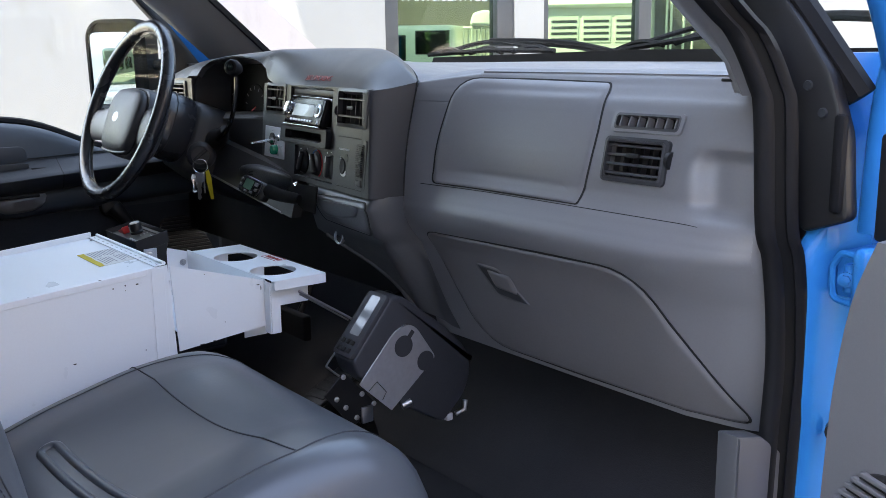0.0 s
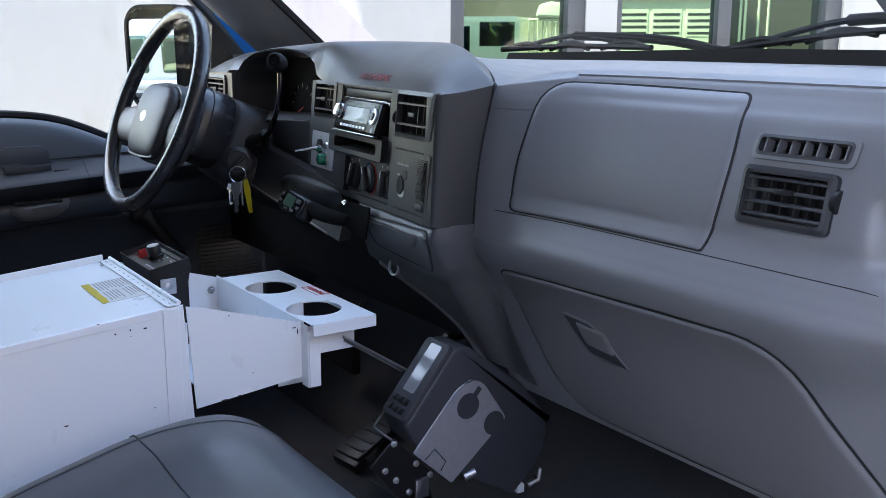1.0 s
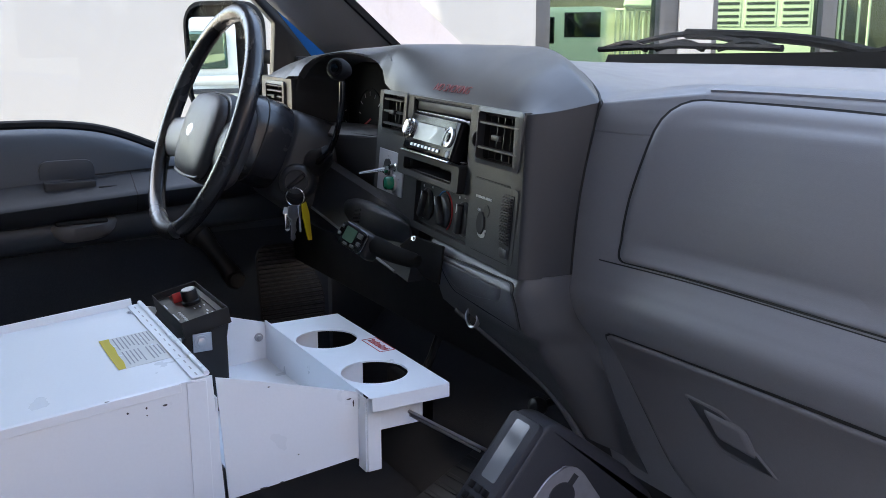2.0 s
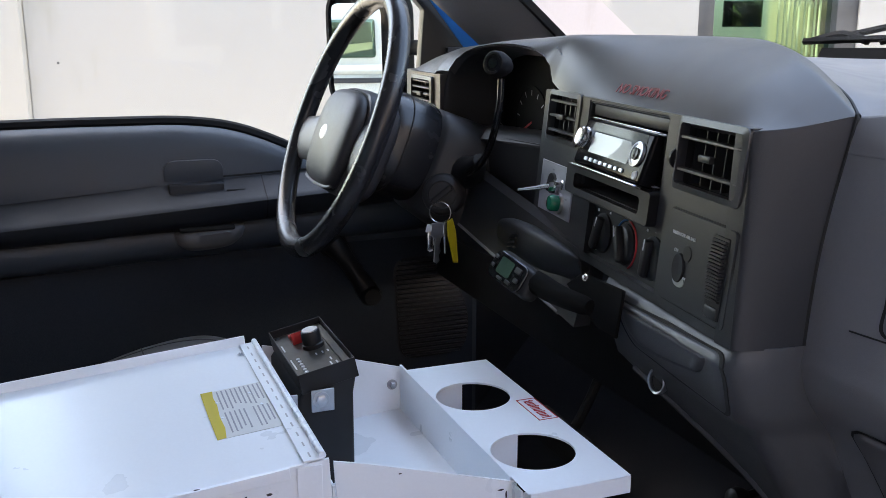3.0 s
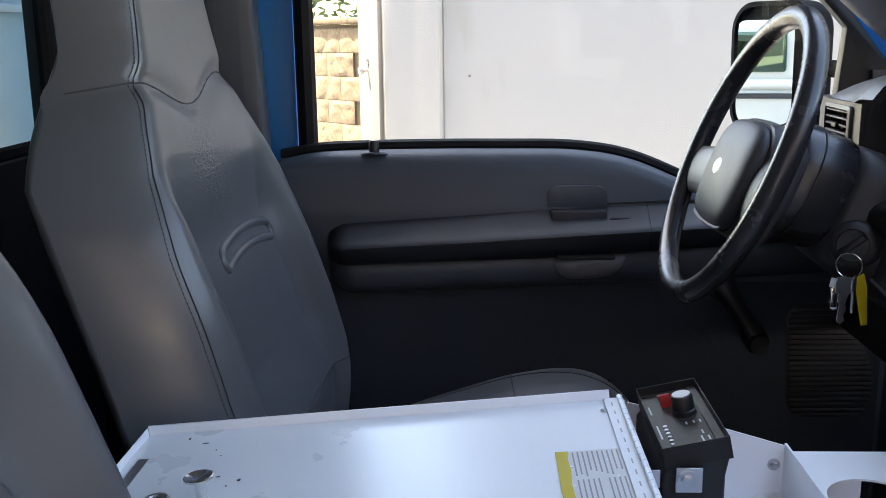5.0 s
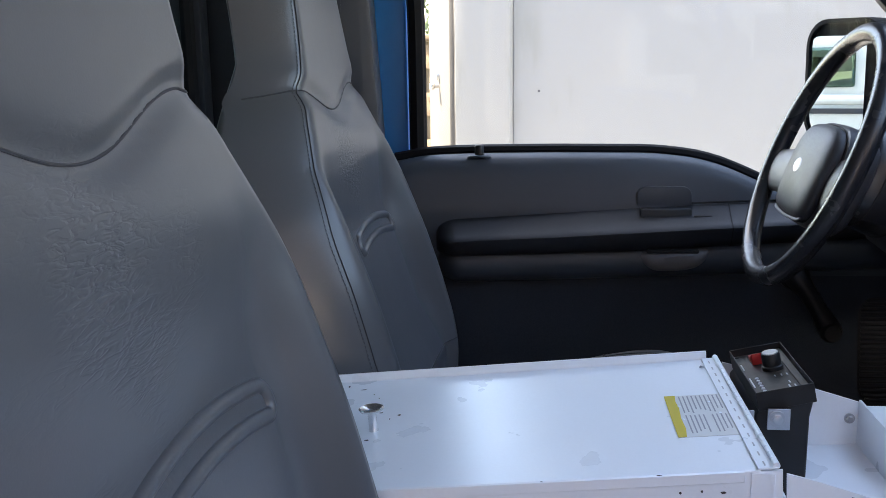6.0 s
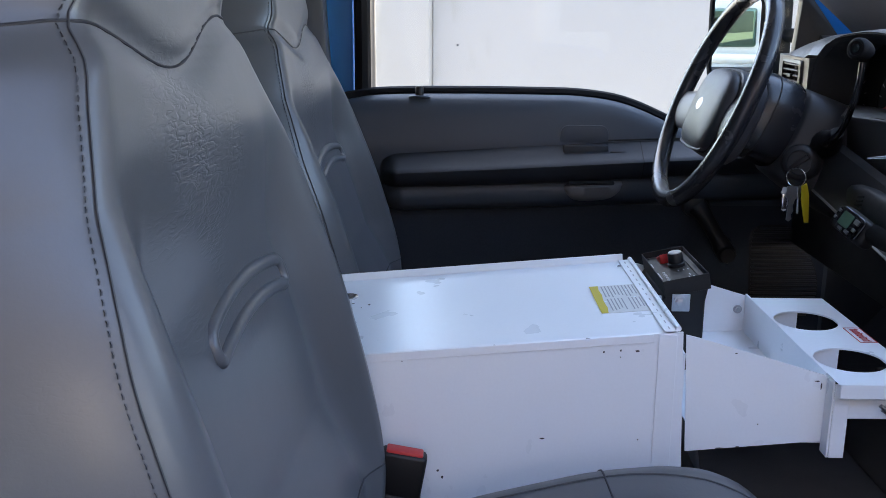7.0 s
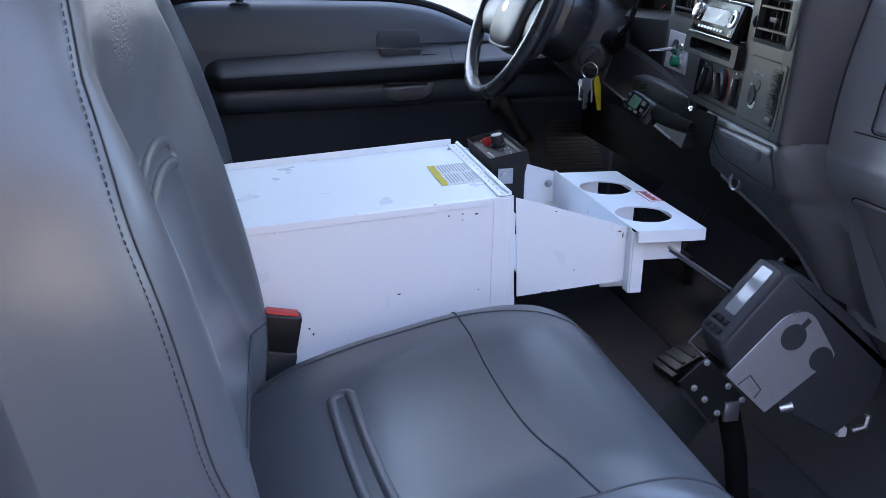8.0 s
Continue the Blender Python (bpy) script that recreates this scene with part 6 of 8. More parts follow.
# aluminium plate with toggle and green lamp
TPM = face_pose(-0.1745, 0.6335, 0.002)
tp = part("toggle_plate", box((-0.0520, -0.0300, -0.002), (0.0500, 0.0300, 0.0), 0.0004, 1, TPM), M_ALU, dash, "bare aluminium plate with toggle switch and green lamp")
part("toggle_nut", lathe([(0.009, 0), (0.009, 0.004), (0.006, 0.0045), (0.006, 0.012), (0.0, 0.012)], 6, TPM @ Matrix.Translation((0.004, 0.004, 0))), M_CHROME, tp)
part("toggle_dial", lathe([(0.0125, 0), (0.012, 0.003), (0, 0.003)], 20, TPM @ Matrix.Translation((-0.010, 0.006, 0))), M_BLACK, tp)
b = bmesh.new()
c0 = TPM @ Vector((0.004, 0.004, 0.010))
tube([c0, c0 + Vector((-0.010, -0.014, -0.003)), c0 + Vector((-0.022, -0.030, -0.006))], [0.0032, 0.0024, 0.0016], 10, bm=b)
part("toggle_lever", b, M_CHROME, tp, "long chrome toggle lever")
part("lamp_bezel", lathe([(0.0125, 0), (0.0120, 0.003), (0, 0.003)], 22, TPM @ Matrix.Translation((0.018, -0.0135, 0))), M_STEEL, tp)
part("green_lamp", lathe([(0.0095, 0.003), (0.0095, 0.011), (0.008, 0.0135), (0, 0.0145)], 22, TPM @ Matrix.Translation((0.018, -0.0135, 0))), M_GREEN, tp, "green jewel lamp")
part("hex_stud", lathe([(0.0065, 0), (0.0065, 0.005), (0.004, 0.006), (0.004, 0.013), (0, 0.013)], 6, TPM @ Matrix.Translation((0.030, 0.010, 0))), M_CHROME, tp)
for x, y in ((-0.012, 0.022), (0.030, 0.023), (0.036, -0.006), (0.004, -0.009)):
    part("print_mark", box((x - 0.003, y - 0.001, 0.0001), (x + 0.003, y + 0.001, 0.0003), 0, 1, TPM), M_PRINT, tp)
LQ = 0.012
LETTERS = plane_pose((-0.006, pod_y(-0.006, 0.745) + LQ, hood_top(-0.006, LQ) + 0.0012), (-0.10, -(hood_top(-0.006, LQ + 0.006) - hood_top(-0.006, LQ - 0.006)) / 0.012, 1.0))
writing("lettering", "NO SMOKING", 0.0165, M_WORNRED, LETTERS, dash, "worn red painted lettering")

# ashtray, lighter and lower mouldings
ASH = round_corners([(0.020, 0.557), (0.222, 0.565), (0.228, 0.545), (0.221, 0.508), (0.038, 0.511), (0.020, 0.532)], [0.006, 0.010, 0.01, 0.008, 0.012, 0.01])
part("ashtray_gap", on_dash(grown(ASH, 0.0018), 0.0012, 12, None, 0.01, low_y, 0.0), M_GAP, dash)
ash = part("ashtray_front", on_dash(ASH, 0.0030, 16, None, 0.01, low_y), M_LOWC, dash, "charcoal ashtray drawer front")
part("ashtray_pull", on_dash(round_corners([(0.032, 0.551), (0.208, 0.557), (0.190, 0.536), (0.120, 0.524), (0.060, 0.520), (0.036, 0.530)], 0.010), 0.0062, 10, None, 0.002, low_y, 0.0045), M_LOWC, ash)
LG = plane_pose((0.069, low_y(0.069, 0.481) - 0.001, 0.481), (0.05, -1, 0.1))
part("lighter_ring", lathe([(0.0125, -0.004), (0.0135, 0.002), (0.0125, 0.003), (0.0105, 0.002), (0.0105, -0.008), (0, -0.008)], 26, LG), M_STEEL, dash, "worn metal lighter socket ring")
part("lighter_well", lathe([(0.0104, -0.006), (0.0104, -0.001), (0, -0.001)], 22, LG), M_GAP, dash)
b = bmesh.new()
tube(smooth_path([(0.02, low_y(0.02, 0.478), 0.478), (0.06, low_y(0.06, 0.466), 0.466), (0.10, low_y(0.10, 0.454), 0.454), (0.15, low_y(0.15, 0.437), 0.437), (0.20, low_y(0.2, 0.405), 0.405), (0.26, 0.405, 0.350)], 6), 0.004, 8, bm=b)
part("lower_bead", b, M_LOWC, dash)

# gauges under the hood
cl = part("gauge_panel", box((-0.585, 0.432, 0.600), (-0.262, 0.440, 0.782), 0.004), M_WIPER, dash, "dark gauge cluster with red needles")
for gx, gz, r in ((-0.515, 0.690, 0.052), (-0.375, 0.690, 0.052), (-0.300, 0.715, 0.028), (-0.300, 0.660, 0.028)):
    gm = plane_pose((gx, 0.4315, gz), (0, -1, 0))
    dial = part("dial", lathe([(r, 0), (r, 0.0015), (r * 0.93, 0.002), (r * 0.92, 0.0008), (0, 0.0008)], 36, gm), M_WIPER, cl)
    for k in range(11):
        a = radians(220 - 26 * k)
        part("tick", box((r * 0.74, -0.0007, 0.0009), (r * 0.88, 0.0007, 0.0012), 0, 1, gm @ Matrix.Rotation(a, 4, "Z")), M_PRINT, dial)
    part("needle", box((-0.004, -0.0013, 0.002), (r * 0.75, 0.0013, 0.003), 0, 1, gm @ Matrix.Rotation(radians(205), 4, "Z")), M_RED, dial, "red needle")
# driver's side face with its vent, closing the cluster on the left


def left_face(x, z):
    return (x, 0.345 + 0.5 * max(0.0, -0.60 - x) ** 1.5 + 0.10 * max(0, 0.69 - z), z)


VENT_D = (-0.632, -0.536, 0.696, 0.743)
part("driver_face", holed(left_face, -0.70, -0.505, 0.560, 0.752, 10, 10, [VENT_D], (0, 0.03, 0)), M_HOOD, dash, sharp=60)
vent("air_vent", dash, plane_pose((-0.584, 0.345, 0.7195), (-0.04, -1, 0)), 0.096, 0.047, 4, 5, "black louvred air vent")
b = bmesh.new()
sheet(lambda u, v: (-0.520 + 0.272 * u, 0.352 + 0.03 * u + 0.085 * v, 0.664 + 0.012 * u + 0.012 * math.sin(math.pi * 0.5 * min(1, 4 * v))), 8, 12, b, (0, 0, -0.004))
part("cluster_shelf", b, M_DASHD, dash)
b = bmesh.new()
sheet(lambda u, v: (-0.70 + 0.452 * u, 0.352 + 0.03 * u + 0.012 * (1 - v), 0.54 + (0.126 + 0.012 * u) * v), 6, 3, b, (0, 0.01, 0))
part("column_surround", b, M_DASHD, dash)

# speaker-like grey cover, handset on its bracket under the stack
secs = []
for x, z, h in ((-0.302, 0.551, 0.008), (-0.296, 0.552, 0.018), (-0.280, 0.553, 0.025), (-0.250, 0.555, 0.029), (-0.200, 0.559, 0.028), (-0.150, 0.562, 0.024), (-0.100, 0.565, 0.018), (-0.072, 0.567, 0.012), (-0.060, 0.567, 0.005)):
    y = 0.350 - 0.08 * (x + 0.2)
    secs.append([(x, y - 0.018 * math.cos(a) * min(1.0, h / 0.022) * (1 if math.cos(a) > 0 else 0.3), z + h * math.copysign(abs(math.sin(a)) ** 0.7, math.sin(a)) + 0.010 * math.cos(a)) for a in [2 * math.pi * j / 24 for j in range(24)]])
hump = part("vented_cover", loft(secs), M_DOORD, dash, "dark grey moulded cover with slots", 60)
for k in range(4):
    part("slot", box((-0.010, -0.0012, -0.003), (0.010, 0.0012, 0.0012), 0, 1, plane_pose((-0.226 + 0.003 * k, 0.3315 + 0.0004 * k, 0.5555 + 0.0062 * k), (-0.08, -1.0, 0.30)) @ Matrix.Rotation(radians(12), 4, "Z")), M_GAP, hump)
hand = thing("handset_controller", (-0.04, 0.29, 0.53), "black handset with small green screen clipped to a bracket", "controller")
HDM = plane_pose((-0.076, 0.265, 0.564), (0.25, -0.85, 0.45)) @ Matrix.Rotation(radians(-14), 4, "Z") @ Matrix.Diagonal((0.8, 0.85, 1, 1))
part("head", box((-0.044, -0.020, -0.022), (0.040, 0.020, 0.004), 0.009, 3, HDM), M_BLACK, hand)
part("bezel", prism(rounded(0.072, 0.036, 0.010), 0.003, 0.0065, "z", 0.001, 1, HDM @ Matrix.Translation((-0.004, 0, 0))), M_GLOSSB, hand, "worn dark bezel")
part("screen", prism(rounded(0.028, 0.022, 0.003), 0.0065, 0.0075, "z", m=HDM @ Matrix.Translation((-0.010, 0.002, 0))), M_LCD, hand, "green lcd screen")
for x, y, w, h in ((-0.034, 0.008, 0.008, 0.005), (-0.034, -0.004, 0.008, 0.005), (0.016, 0.008, 0.014, 0.008), (0.020, -0.004, 0.010, 0.006), (0.008, -0.012, 0.012, 0.005), (-0.010, -0.0135, 0.012, 0.004)):
    part("key_button", box((x - w / 2, y - h / 2, 0.006), (x + w / 2, y + h / 2, 0.0085), 0.001, 1, HDM), M_BLACK, hand)
part("handle", tube(smooth_path([(-0.055, 0.280, 0.560), (-0.02, 0.290, 0.553), (0.02, 0.305, 0.549)], 4), [0.012, 0.0125, 0.0125, 0.012, 0.0115, 0.011, 0.0105, 0.010, 0.008], 14), M_WIPER, hand)
part("bracket", prism([(-0.045, 0.004), (-0.020, 0.022), (0.050, 0.020), (0.052, -0.028), (0.020, -0.026)], -0.002, 0.002, "z", 0.001, 1, plane_pose((0.0, 0.318, 0.552), (0.1, -1, 0.2))), M_WIPER, hand, "black steel bracket")
part("bracket_bolt", bolt((-0.0185, 0.299, 0.5505), (0.1, -1, 0.3), 0.0042, 0.006), M_CHROME, hand)
part("bracket_bolt", bolt((-0.005, 0.314, 0.573), (0.1, -1, 0.3), 0.0026, 0.004), M_CHROME, hand)

# ---- fittings of the driver's door ----
sw = part("switch_panel", prism(round_corners([(-0.027, 0.600), (0.071, 0.600), (0.071, 0.560), (-0.027, 0.559)], [0.020, 0.020, 0.003, 0.003]), -0.836, -0.8235, "x", 0.0015), M_DOOR, door, "grey blank switch panel")
part("switch_cover", box((-0.832, -0.022, 0.531), (-0.8035, 0.069, 0.5625), 0.003, 2), M_DOORD, sw, "dark plastic switch cover")
b = bmesh.new()
tube([(-0.8255, y, table(ARM_TOP, y) + 0.0012) for y in [-0.372 + 0.02 * k for k in range(42)]], 0.0018, 6, bm=b)
part("trim_line", b, M_GAP, door)
part("finger_slot", box((-0.810, 0.071, 0.5445), (-0.7985, 0.106, 0.5515), 0.003, 3), M_GAP, door)
cup = []
for k in range(17):
    y = -0.030 + 0.140 * k / 16
    g = (1 - abs(2 * k / 16 - 1) ** 3) ** 0.5 if 0 < k < 16 else 0.05
    zt = table(ARM_FOOT, y) - 0.001
    cup.append([(-0.832, y, zt), (-0.832 + 0.050 * g, y, zt - 0.004), (-0.832 + 0.056 * g, y, zt - 0.010), (-0.832 + 0.050 * g, y, zt - 0.030 * g), (-0.832 + 0.036 * g, y, zt - 0.040 * g), (-0.832, y, zt - 0.044 * g)])
part("pull_cup", loft(cup), M_DASH, door, "grey pull cup under the armrest", 60)
part("pull_cup_mouth", box((-0.826, -0.012, 0.4860), (-0.778, 0.080, 0.4935), 0.003, 2), M_GAP, door)
part("armrest_joint", loft([[Vector((-0.835 + (p[0] + 0.835) * 1.02, y, p[2])) for p in arm_section(y, 1.0)] for y in (0.1345, 0.1362)]), M_GAP, door)
part("lock_pin", lathe([(0.0085, 0), (0.0085, 0.018), (0.0070, 0.021), (0.0, 0.021)], 18, Matrix.Translation((-0.860, -0.314, 0.652))), M_BLACK, door, "black lock pin")
part("lock_escutcheon", lathe([(0.015, 0), (0.013, 0.003), (0.009, 0.004), (0, 0.004)], 22, Matrix.Translation((-0.860, -0.314, 0.651)) @ Matrix.Diagonal((0.9, 1.5, 1, 1))), M_DOOR, door)
crank = part("window_crank", tube(smooth_path([(-0.805, 0.255, 0.440), (-0.795, 0.270, 0.420), (-0.790, 0.295, 0.380), (-0.787, 0.312, 0.352)], 4), [0.021, 0.021, 0.020, 0.019, 0.017, 0.016, 0.016, 0.016, 0.016, 0.017, 0.019, 0.020, 0.020], 12), M_BLACK, door, "black window crank")
part("crank_knob", lathe([(0.019, 0), (0.020, 0.014), (0.015, 0.028), (0, 0.029)], 18, plane_pose((-0.790, 0.314, 0.347), (1, 0, 0))), M_BLACK, crank)
part("crank_base", lathe([(0.028, -0.03), (0.026, -0.005), (0.018, 0.0), (0, 0.0)], 22, plane_pose((-0.805, 0.255, 0.440), (1, 0, 0))), M_BLACK, door)
SPK = round_corners([(0.372, 0.398), (0.470, 0.398), (0.532, 0.280), (0.520, 0.198), (0.384, 0.196)], [0.035, 0.04, 0.045, 0.035, 0.035])
spk = part("speaker_panel", prism(SPK, -0.836, -0.828, "x", 0.002), M_BLACK, door, "dark ribbed speaker grille")


def span_at(outline, z):
    ys = []
    for (y0, z0), (y1, z1) in zip(outline, outline[1:] + outline[:1]):
        if (z0 - z) * (z1 - z) <= 0 and z0 != z1:
            ys.append(y0 + (y1 - y0) * (z - z0) / (z1 - z0))
    return min(ys), max(ys)


for k in range(21):
    z = 0.205 + 0.0093 * k
    y0, y1 = span_at(SPK, z)
    part("slat", box((-0.829, y0 + 0.004, z - 0.0022), (-0.8225, y1 - 0.004, z + 0.0022), 0.0008, 1), M_DOORD, spk)

# ---- door mirror outside the driver's window ----
mir = thing("door_mirror", (-1.10, 0.42, 0.66), "tall black door mirror on two arms", "mirror")
MM = plane_pose((-1.160, 0.422, 0.770), (0.50, -0.86, -0.02))
part("housing", prism(rounded(0.200, 0.256, 0.055), -0.060, 0.0, "z", 0.02, 4, MM), M_WIPER, mir)
o, i = rounded(0.204, 0.258, 0.056), rounded(0.186, 0.240, 0.047)
part("rim", loft([[MM @ Vector((*p, z)) for p in q_] for q_, z in ((o, -0.02), (o, 0.006), (i, 0.008), (i, 0.0))], caps=False), M_WIPER, mir)
part("glass", prism(rounded(0.150, 0.196, 0.026), 0.0, 0.003, "z", m=MM @ Matrix.Translation((-0.020, -0.004, 0))), M_MIRROR, mir, "flat mirror glass")
part("lower_glass", prism(rounded(0.150, 0.010, 0.003), 0.0, 0.003, "z", m=MM @ Matrix.Translation((-0.020, -0.110, 0))), M_MIRROR, mir, "small convex mirror glass")
for z in (0.775, 0.690):
    part("arm", tube([(-1.085, 0.502, z), (-1.0, 0.508, z), (-0.90, 0.495, z)], 0.016, 10), M_WIPER, mir)
part("sail", prism([(0.45, 0.60), (0.58, 0.60), (0.575, 0.765), (0.545, 0.775), (0.470, 0.870), (0.36, 1.005), (0.22, 1.165), (0.18, 1.165), (0.30, 1.02), (0.405, 0.905), (0.458, 0.848), (0.450, 0.745)], -0.910, -0.885, "x", 0.003), M_BLACK, mir, "black triangular mount")

# ---- wipers on the windshield ----


def wiper(a, c, lab):
    w = thing("wiper", a, lab, "wiper", "wipers")
    a, c = Vector(a), Vector(c)
    part("blade", tube([a, (a + c) / 2 + Vector((0, 0, 0.006)), c], 0.006, 6), M_WIPER, w)
    mid_ = (a + c) / 2
    part("yoke", tube(smooth_path([a + (c - a) * 0.12 + Vector((0, 0.01, 0.004)), mid_ + Vector((0, 0.012, 0.026)), a + (c - a) * 0.88 + Vector((0, 0.01, 0.004))], 5), 0.0055, 6), M_WIPER, w)
    for t0, t1 in ((0.03, 0.30), (0.36, 0.62), (0.70, 0.97)):
        part("claw", tube(smooth_path([a + (c - a) * t0, a + (c - a) * (t0 + t1) / 2 + Vector((0, 0.008, 0.012)), a + (c - a) * t1], 4), 0.006, 6), M_WIPER, w)
    part("arm", tube(smooth_path([mid_ + Vector((0, 0.012, 0.026)), mid_ + (c - a) * 0.55 + Vector((0, 0.03, 0.012)), mid_ + (c - a) * 0.95 + Vector((0, 0.05, -0.025))], 5), 0.009, 8), M_WIPER, w)
    return w


wiper((-0.46, 0.965, 0.795), (-0.02, 0.975, 0.803), "black wiper resting low on the windshield")
wiper((0.15, 0.965, 0.800), (0.62, 0.955, 0.842), "black wiper resting low on the windshield")
part("trim_hook", box((0.820, 0.425, 0.768), (0.850, 0.435, 0.772), 0.001), M_BLACK, dash)

# ---- passenger's doorway: seal, blue pillar, hinge ----
doorway = thing("doorway_seal", (0.91, 0.46, 0.05), "black rubber door seal round the open doorway", "door seal", kind="structure")
spine = smooth_path([(0.852, -0.165, 1.19), (0.876, 0.065, 1.02), (0.899, 0.281, 0.8551), (0.903, 0.332, 0.8188), (0.909, 0.365, 0.7676), (0.912, 0.374, 0.735), (0.913, 0.387, 0.610), (0.913, 0.404, 0.570), (0.913, 0.417, 0.505), (0.913, 0.423, 0.435), (0.913, 0.419, 0.360), (0.913, 0.416, 0.28), (0.912, 0.412, 0.10), (0.91, 0.40, -0.02)], 6)


def swept(spine, sect):
    """A strip of constant section (across, ahead) along a line."""
    return loft([[p + Vector((a, c, 0)) for a, c in sect] for p in spine])


part("bulb", swept(spine, [(-0.012, 0.014), (-0.014, 0.004), (-0.008, -0.004), (0.002, -0.004), (0.008, 0.004), (0.006, 0.014)]), M_RUBBER, doorway, "", 60)
part("flange", swept(spine, [(-0.010, 0.012), (0.002, 0.012), (0.009, 0.034), (0.009, 0.046), (-0.010, 0.060)]), M_WIPER, doorway)
part("outer_lip", swept(spine, [(0.004, 0.034), (0.010, 0.030), (0.016, 0.036), (0.015, 0.046), (0.004, 0.050)]), M_RUBBER, doorway, "", 60)
part("scuff_plate", prism([(0.352, 0.02), (0.352, 0.3745), (0.400, 0.362), (0.442, 0.331), (0.440, 0.02)], 0.890, 0.919, "x", 0.004, 2), M_LOWC, doorway, "grey plastic kick trim")
part("trim_plug", lathe([(0.013, 0), (0.012, 0.003), (0, 0.0035)], 20, plane_pose((0.876, dash_y(0.876, 0.655) - 0.001, 0.655), (0.2, -1, 0.1))), M_DASH, doorway)
hp = thing("hinge_pillar", (0.95, 0.55, -0.05), "blue painted hinge pillar of the open doorway", "pillar", kind="structure")
b = bmesh.new()
secs = []
for k in range(24):
    z = -0.05 + 0.85 * k / 23
    g = 0.012 * math.exp(-((z - 0.33) / 0.035) ** 2)
    q_ = 0.034 * min(1.0, max(0.0, (z - 0.585) / 0.02))
    secs.append([(0.917, 0.452 + g + q_, z), (0.930, 0.462 + g + 0.6 * q_, z), (0.938, 0.476 + g, z), (0.941, 0.500 + g, z), (0.944, 0.565, z), (1.03, 0.60, z), (1.03, 0.64, z), (0.90, 0.62, z), (0.90, 0.48, z)])
part("skin", loft(secs), M_BLUE, hp, "", 45)
part("upper_skin", tube(smooth_path([(0.985, 0.545, 0.70), (0.995, 0.50, 0.80), (0.990, 0.40, 0.95), (0.97, 0.25, 1.12)], 5), 0.022, 10), M_BLUE, hp)


def hinge_at(z):
    ring = [(0.988, 0.462, z + 0.024), (0.966, 0.466, z + 0.026), (0.956, 0.468, z + 0.016), (0.952, 0.469, z + 0.006), (0.953, 0.469, z - 0.016), (0.960, 0.467, z - 0.028), (0.988, 0.462, z - 0.030)]
    h = part("door_hinge", tube(smooth_path(ring, 4), 0.0042, 8), M_BLUE, hp, "blue painted looped door hinge")
    part("leaf", box((0.950, 0.478, z - 0.028), (1.000, 0.570, z + 0.024), 0.004, 2), M_BLUE, h)
    part("pin", tube([(0.972, 0.470, z - 0.018), (0.972, 0.470, z + 0.014)], 0.006, 12), M_BLUE, h)
    part("bolt", bolt((0.972, 0.463, z - 0.003), (0.3, -1, 0), 0.006, 0.006), M_BLUE, h)


hinge_at(0.553)
hinge_at(0.15)
part("rubber_stop", lathe([(0.014, 0), (0.012, 0.012), (0, 0.012)], 16, plane_pose((0.955, 0.500, 0.355), (0.3, -1, 0))), M_BLACK, hp)

# ---- the passenger's door, swung open ----
pdoor = thing("passenger_door", (0.98, 0.50, 0.0), "open passenger door, blue outside with grey inner trim", "door")
OPEN = Matrix.Translation((0.985, 0.462, 0.0)) @ Matrix.Rotation(radians(-24), 4, "Z")
# local: x out along the door, -y its inner side
PB = [(0.0, 0.615), (0.10, 0.622), (0.20, 0.63), (0.30, 0.655), (1.0, 0.662)]
b = bmesh.new()
sheet(lambda u, v: OPEN @ Vector((eased([(0.0, 0.046), (0.30, 0.048), (0.45, 0.052), (0.53, 0.060), (0.58, 0.072), (0.62, 0.095), (0.70, 0.11)], 0.02 + 0.60 * v) * (1 - u) + 0.98 * u, -0.050 - 0.012 * math.sin(math.pi * v), 0.02 + v * (eased(PB, 0.95 * u) - 0.02))), 40, 24, b, (0, 0.03, 0))
part("trim_panel", b, M_DASH, pdoor, "grey moulded door trim", 60)
b = bmesh.new()
sheet(lambda u, v: OPEN @ Vector((0.02 + 1.0 * u, 0.0 + 0.02 * (2 * v - 1) ** 2, -0.05 + v * (eased(PB, u) + 0.06))), 20, 10, b, (0.0, 0.03, 0))
part("outer_skin", b, M_BLUE, pdoor)
part("front_edge", box((0.038, -0.040, -0.05), (0.062, 0.02, 0.60), 0.01, 3, OPEN), M_BLUE, pdoor)
SP2 = round_corners([(0.066, 0.150), (0.066, 0.300), (0.085, 0.345), (0.120, 0.385), (0.180, 0.400), (0.240, 0.385), (0.260, 0.190), (0.200, 0.150)], 0.02)
g2 = part("speaker_panel", prism(SP2, -0.066, -0.060, "y", 0.002, 2, OPEN), M_GAP, pdoor, "grey ribbed speaker grille")
for k in range(22):
    z = 0.160 + 0.0106 * k
    y0, y1 = span_at(SP2, z)
    part("slat", box((y0 - 0.002, -0.071, z - 0.0026), (y1 + 0.002, -0.064, z + 0.0026), 0.0012, 2, OPEN), M_DASH, g2)
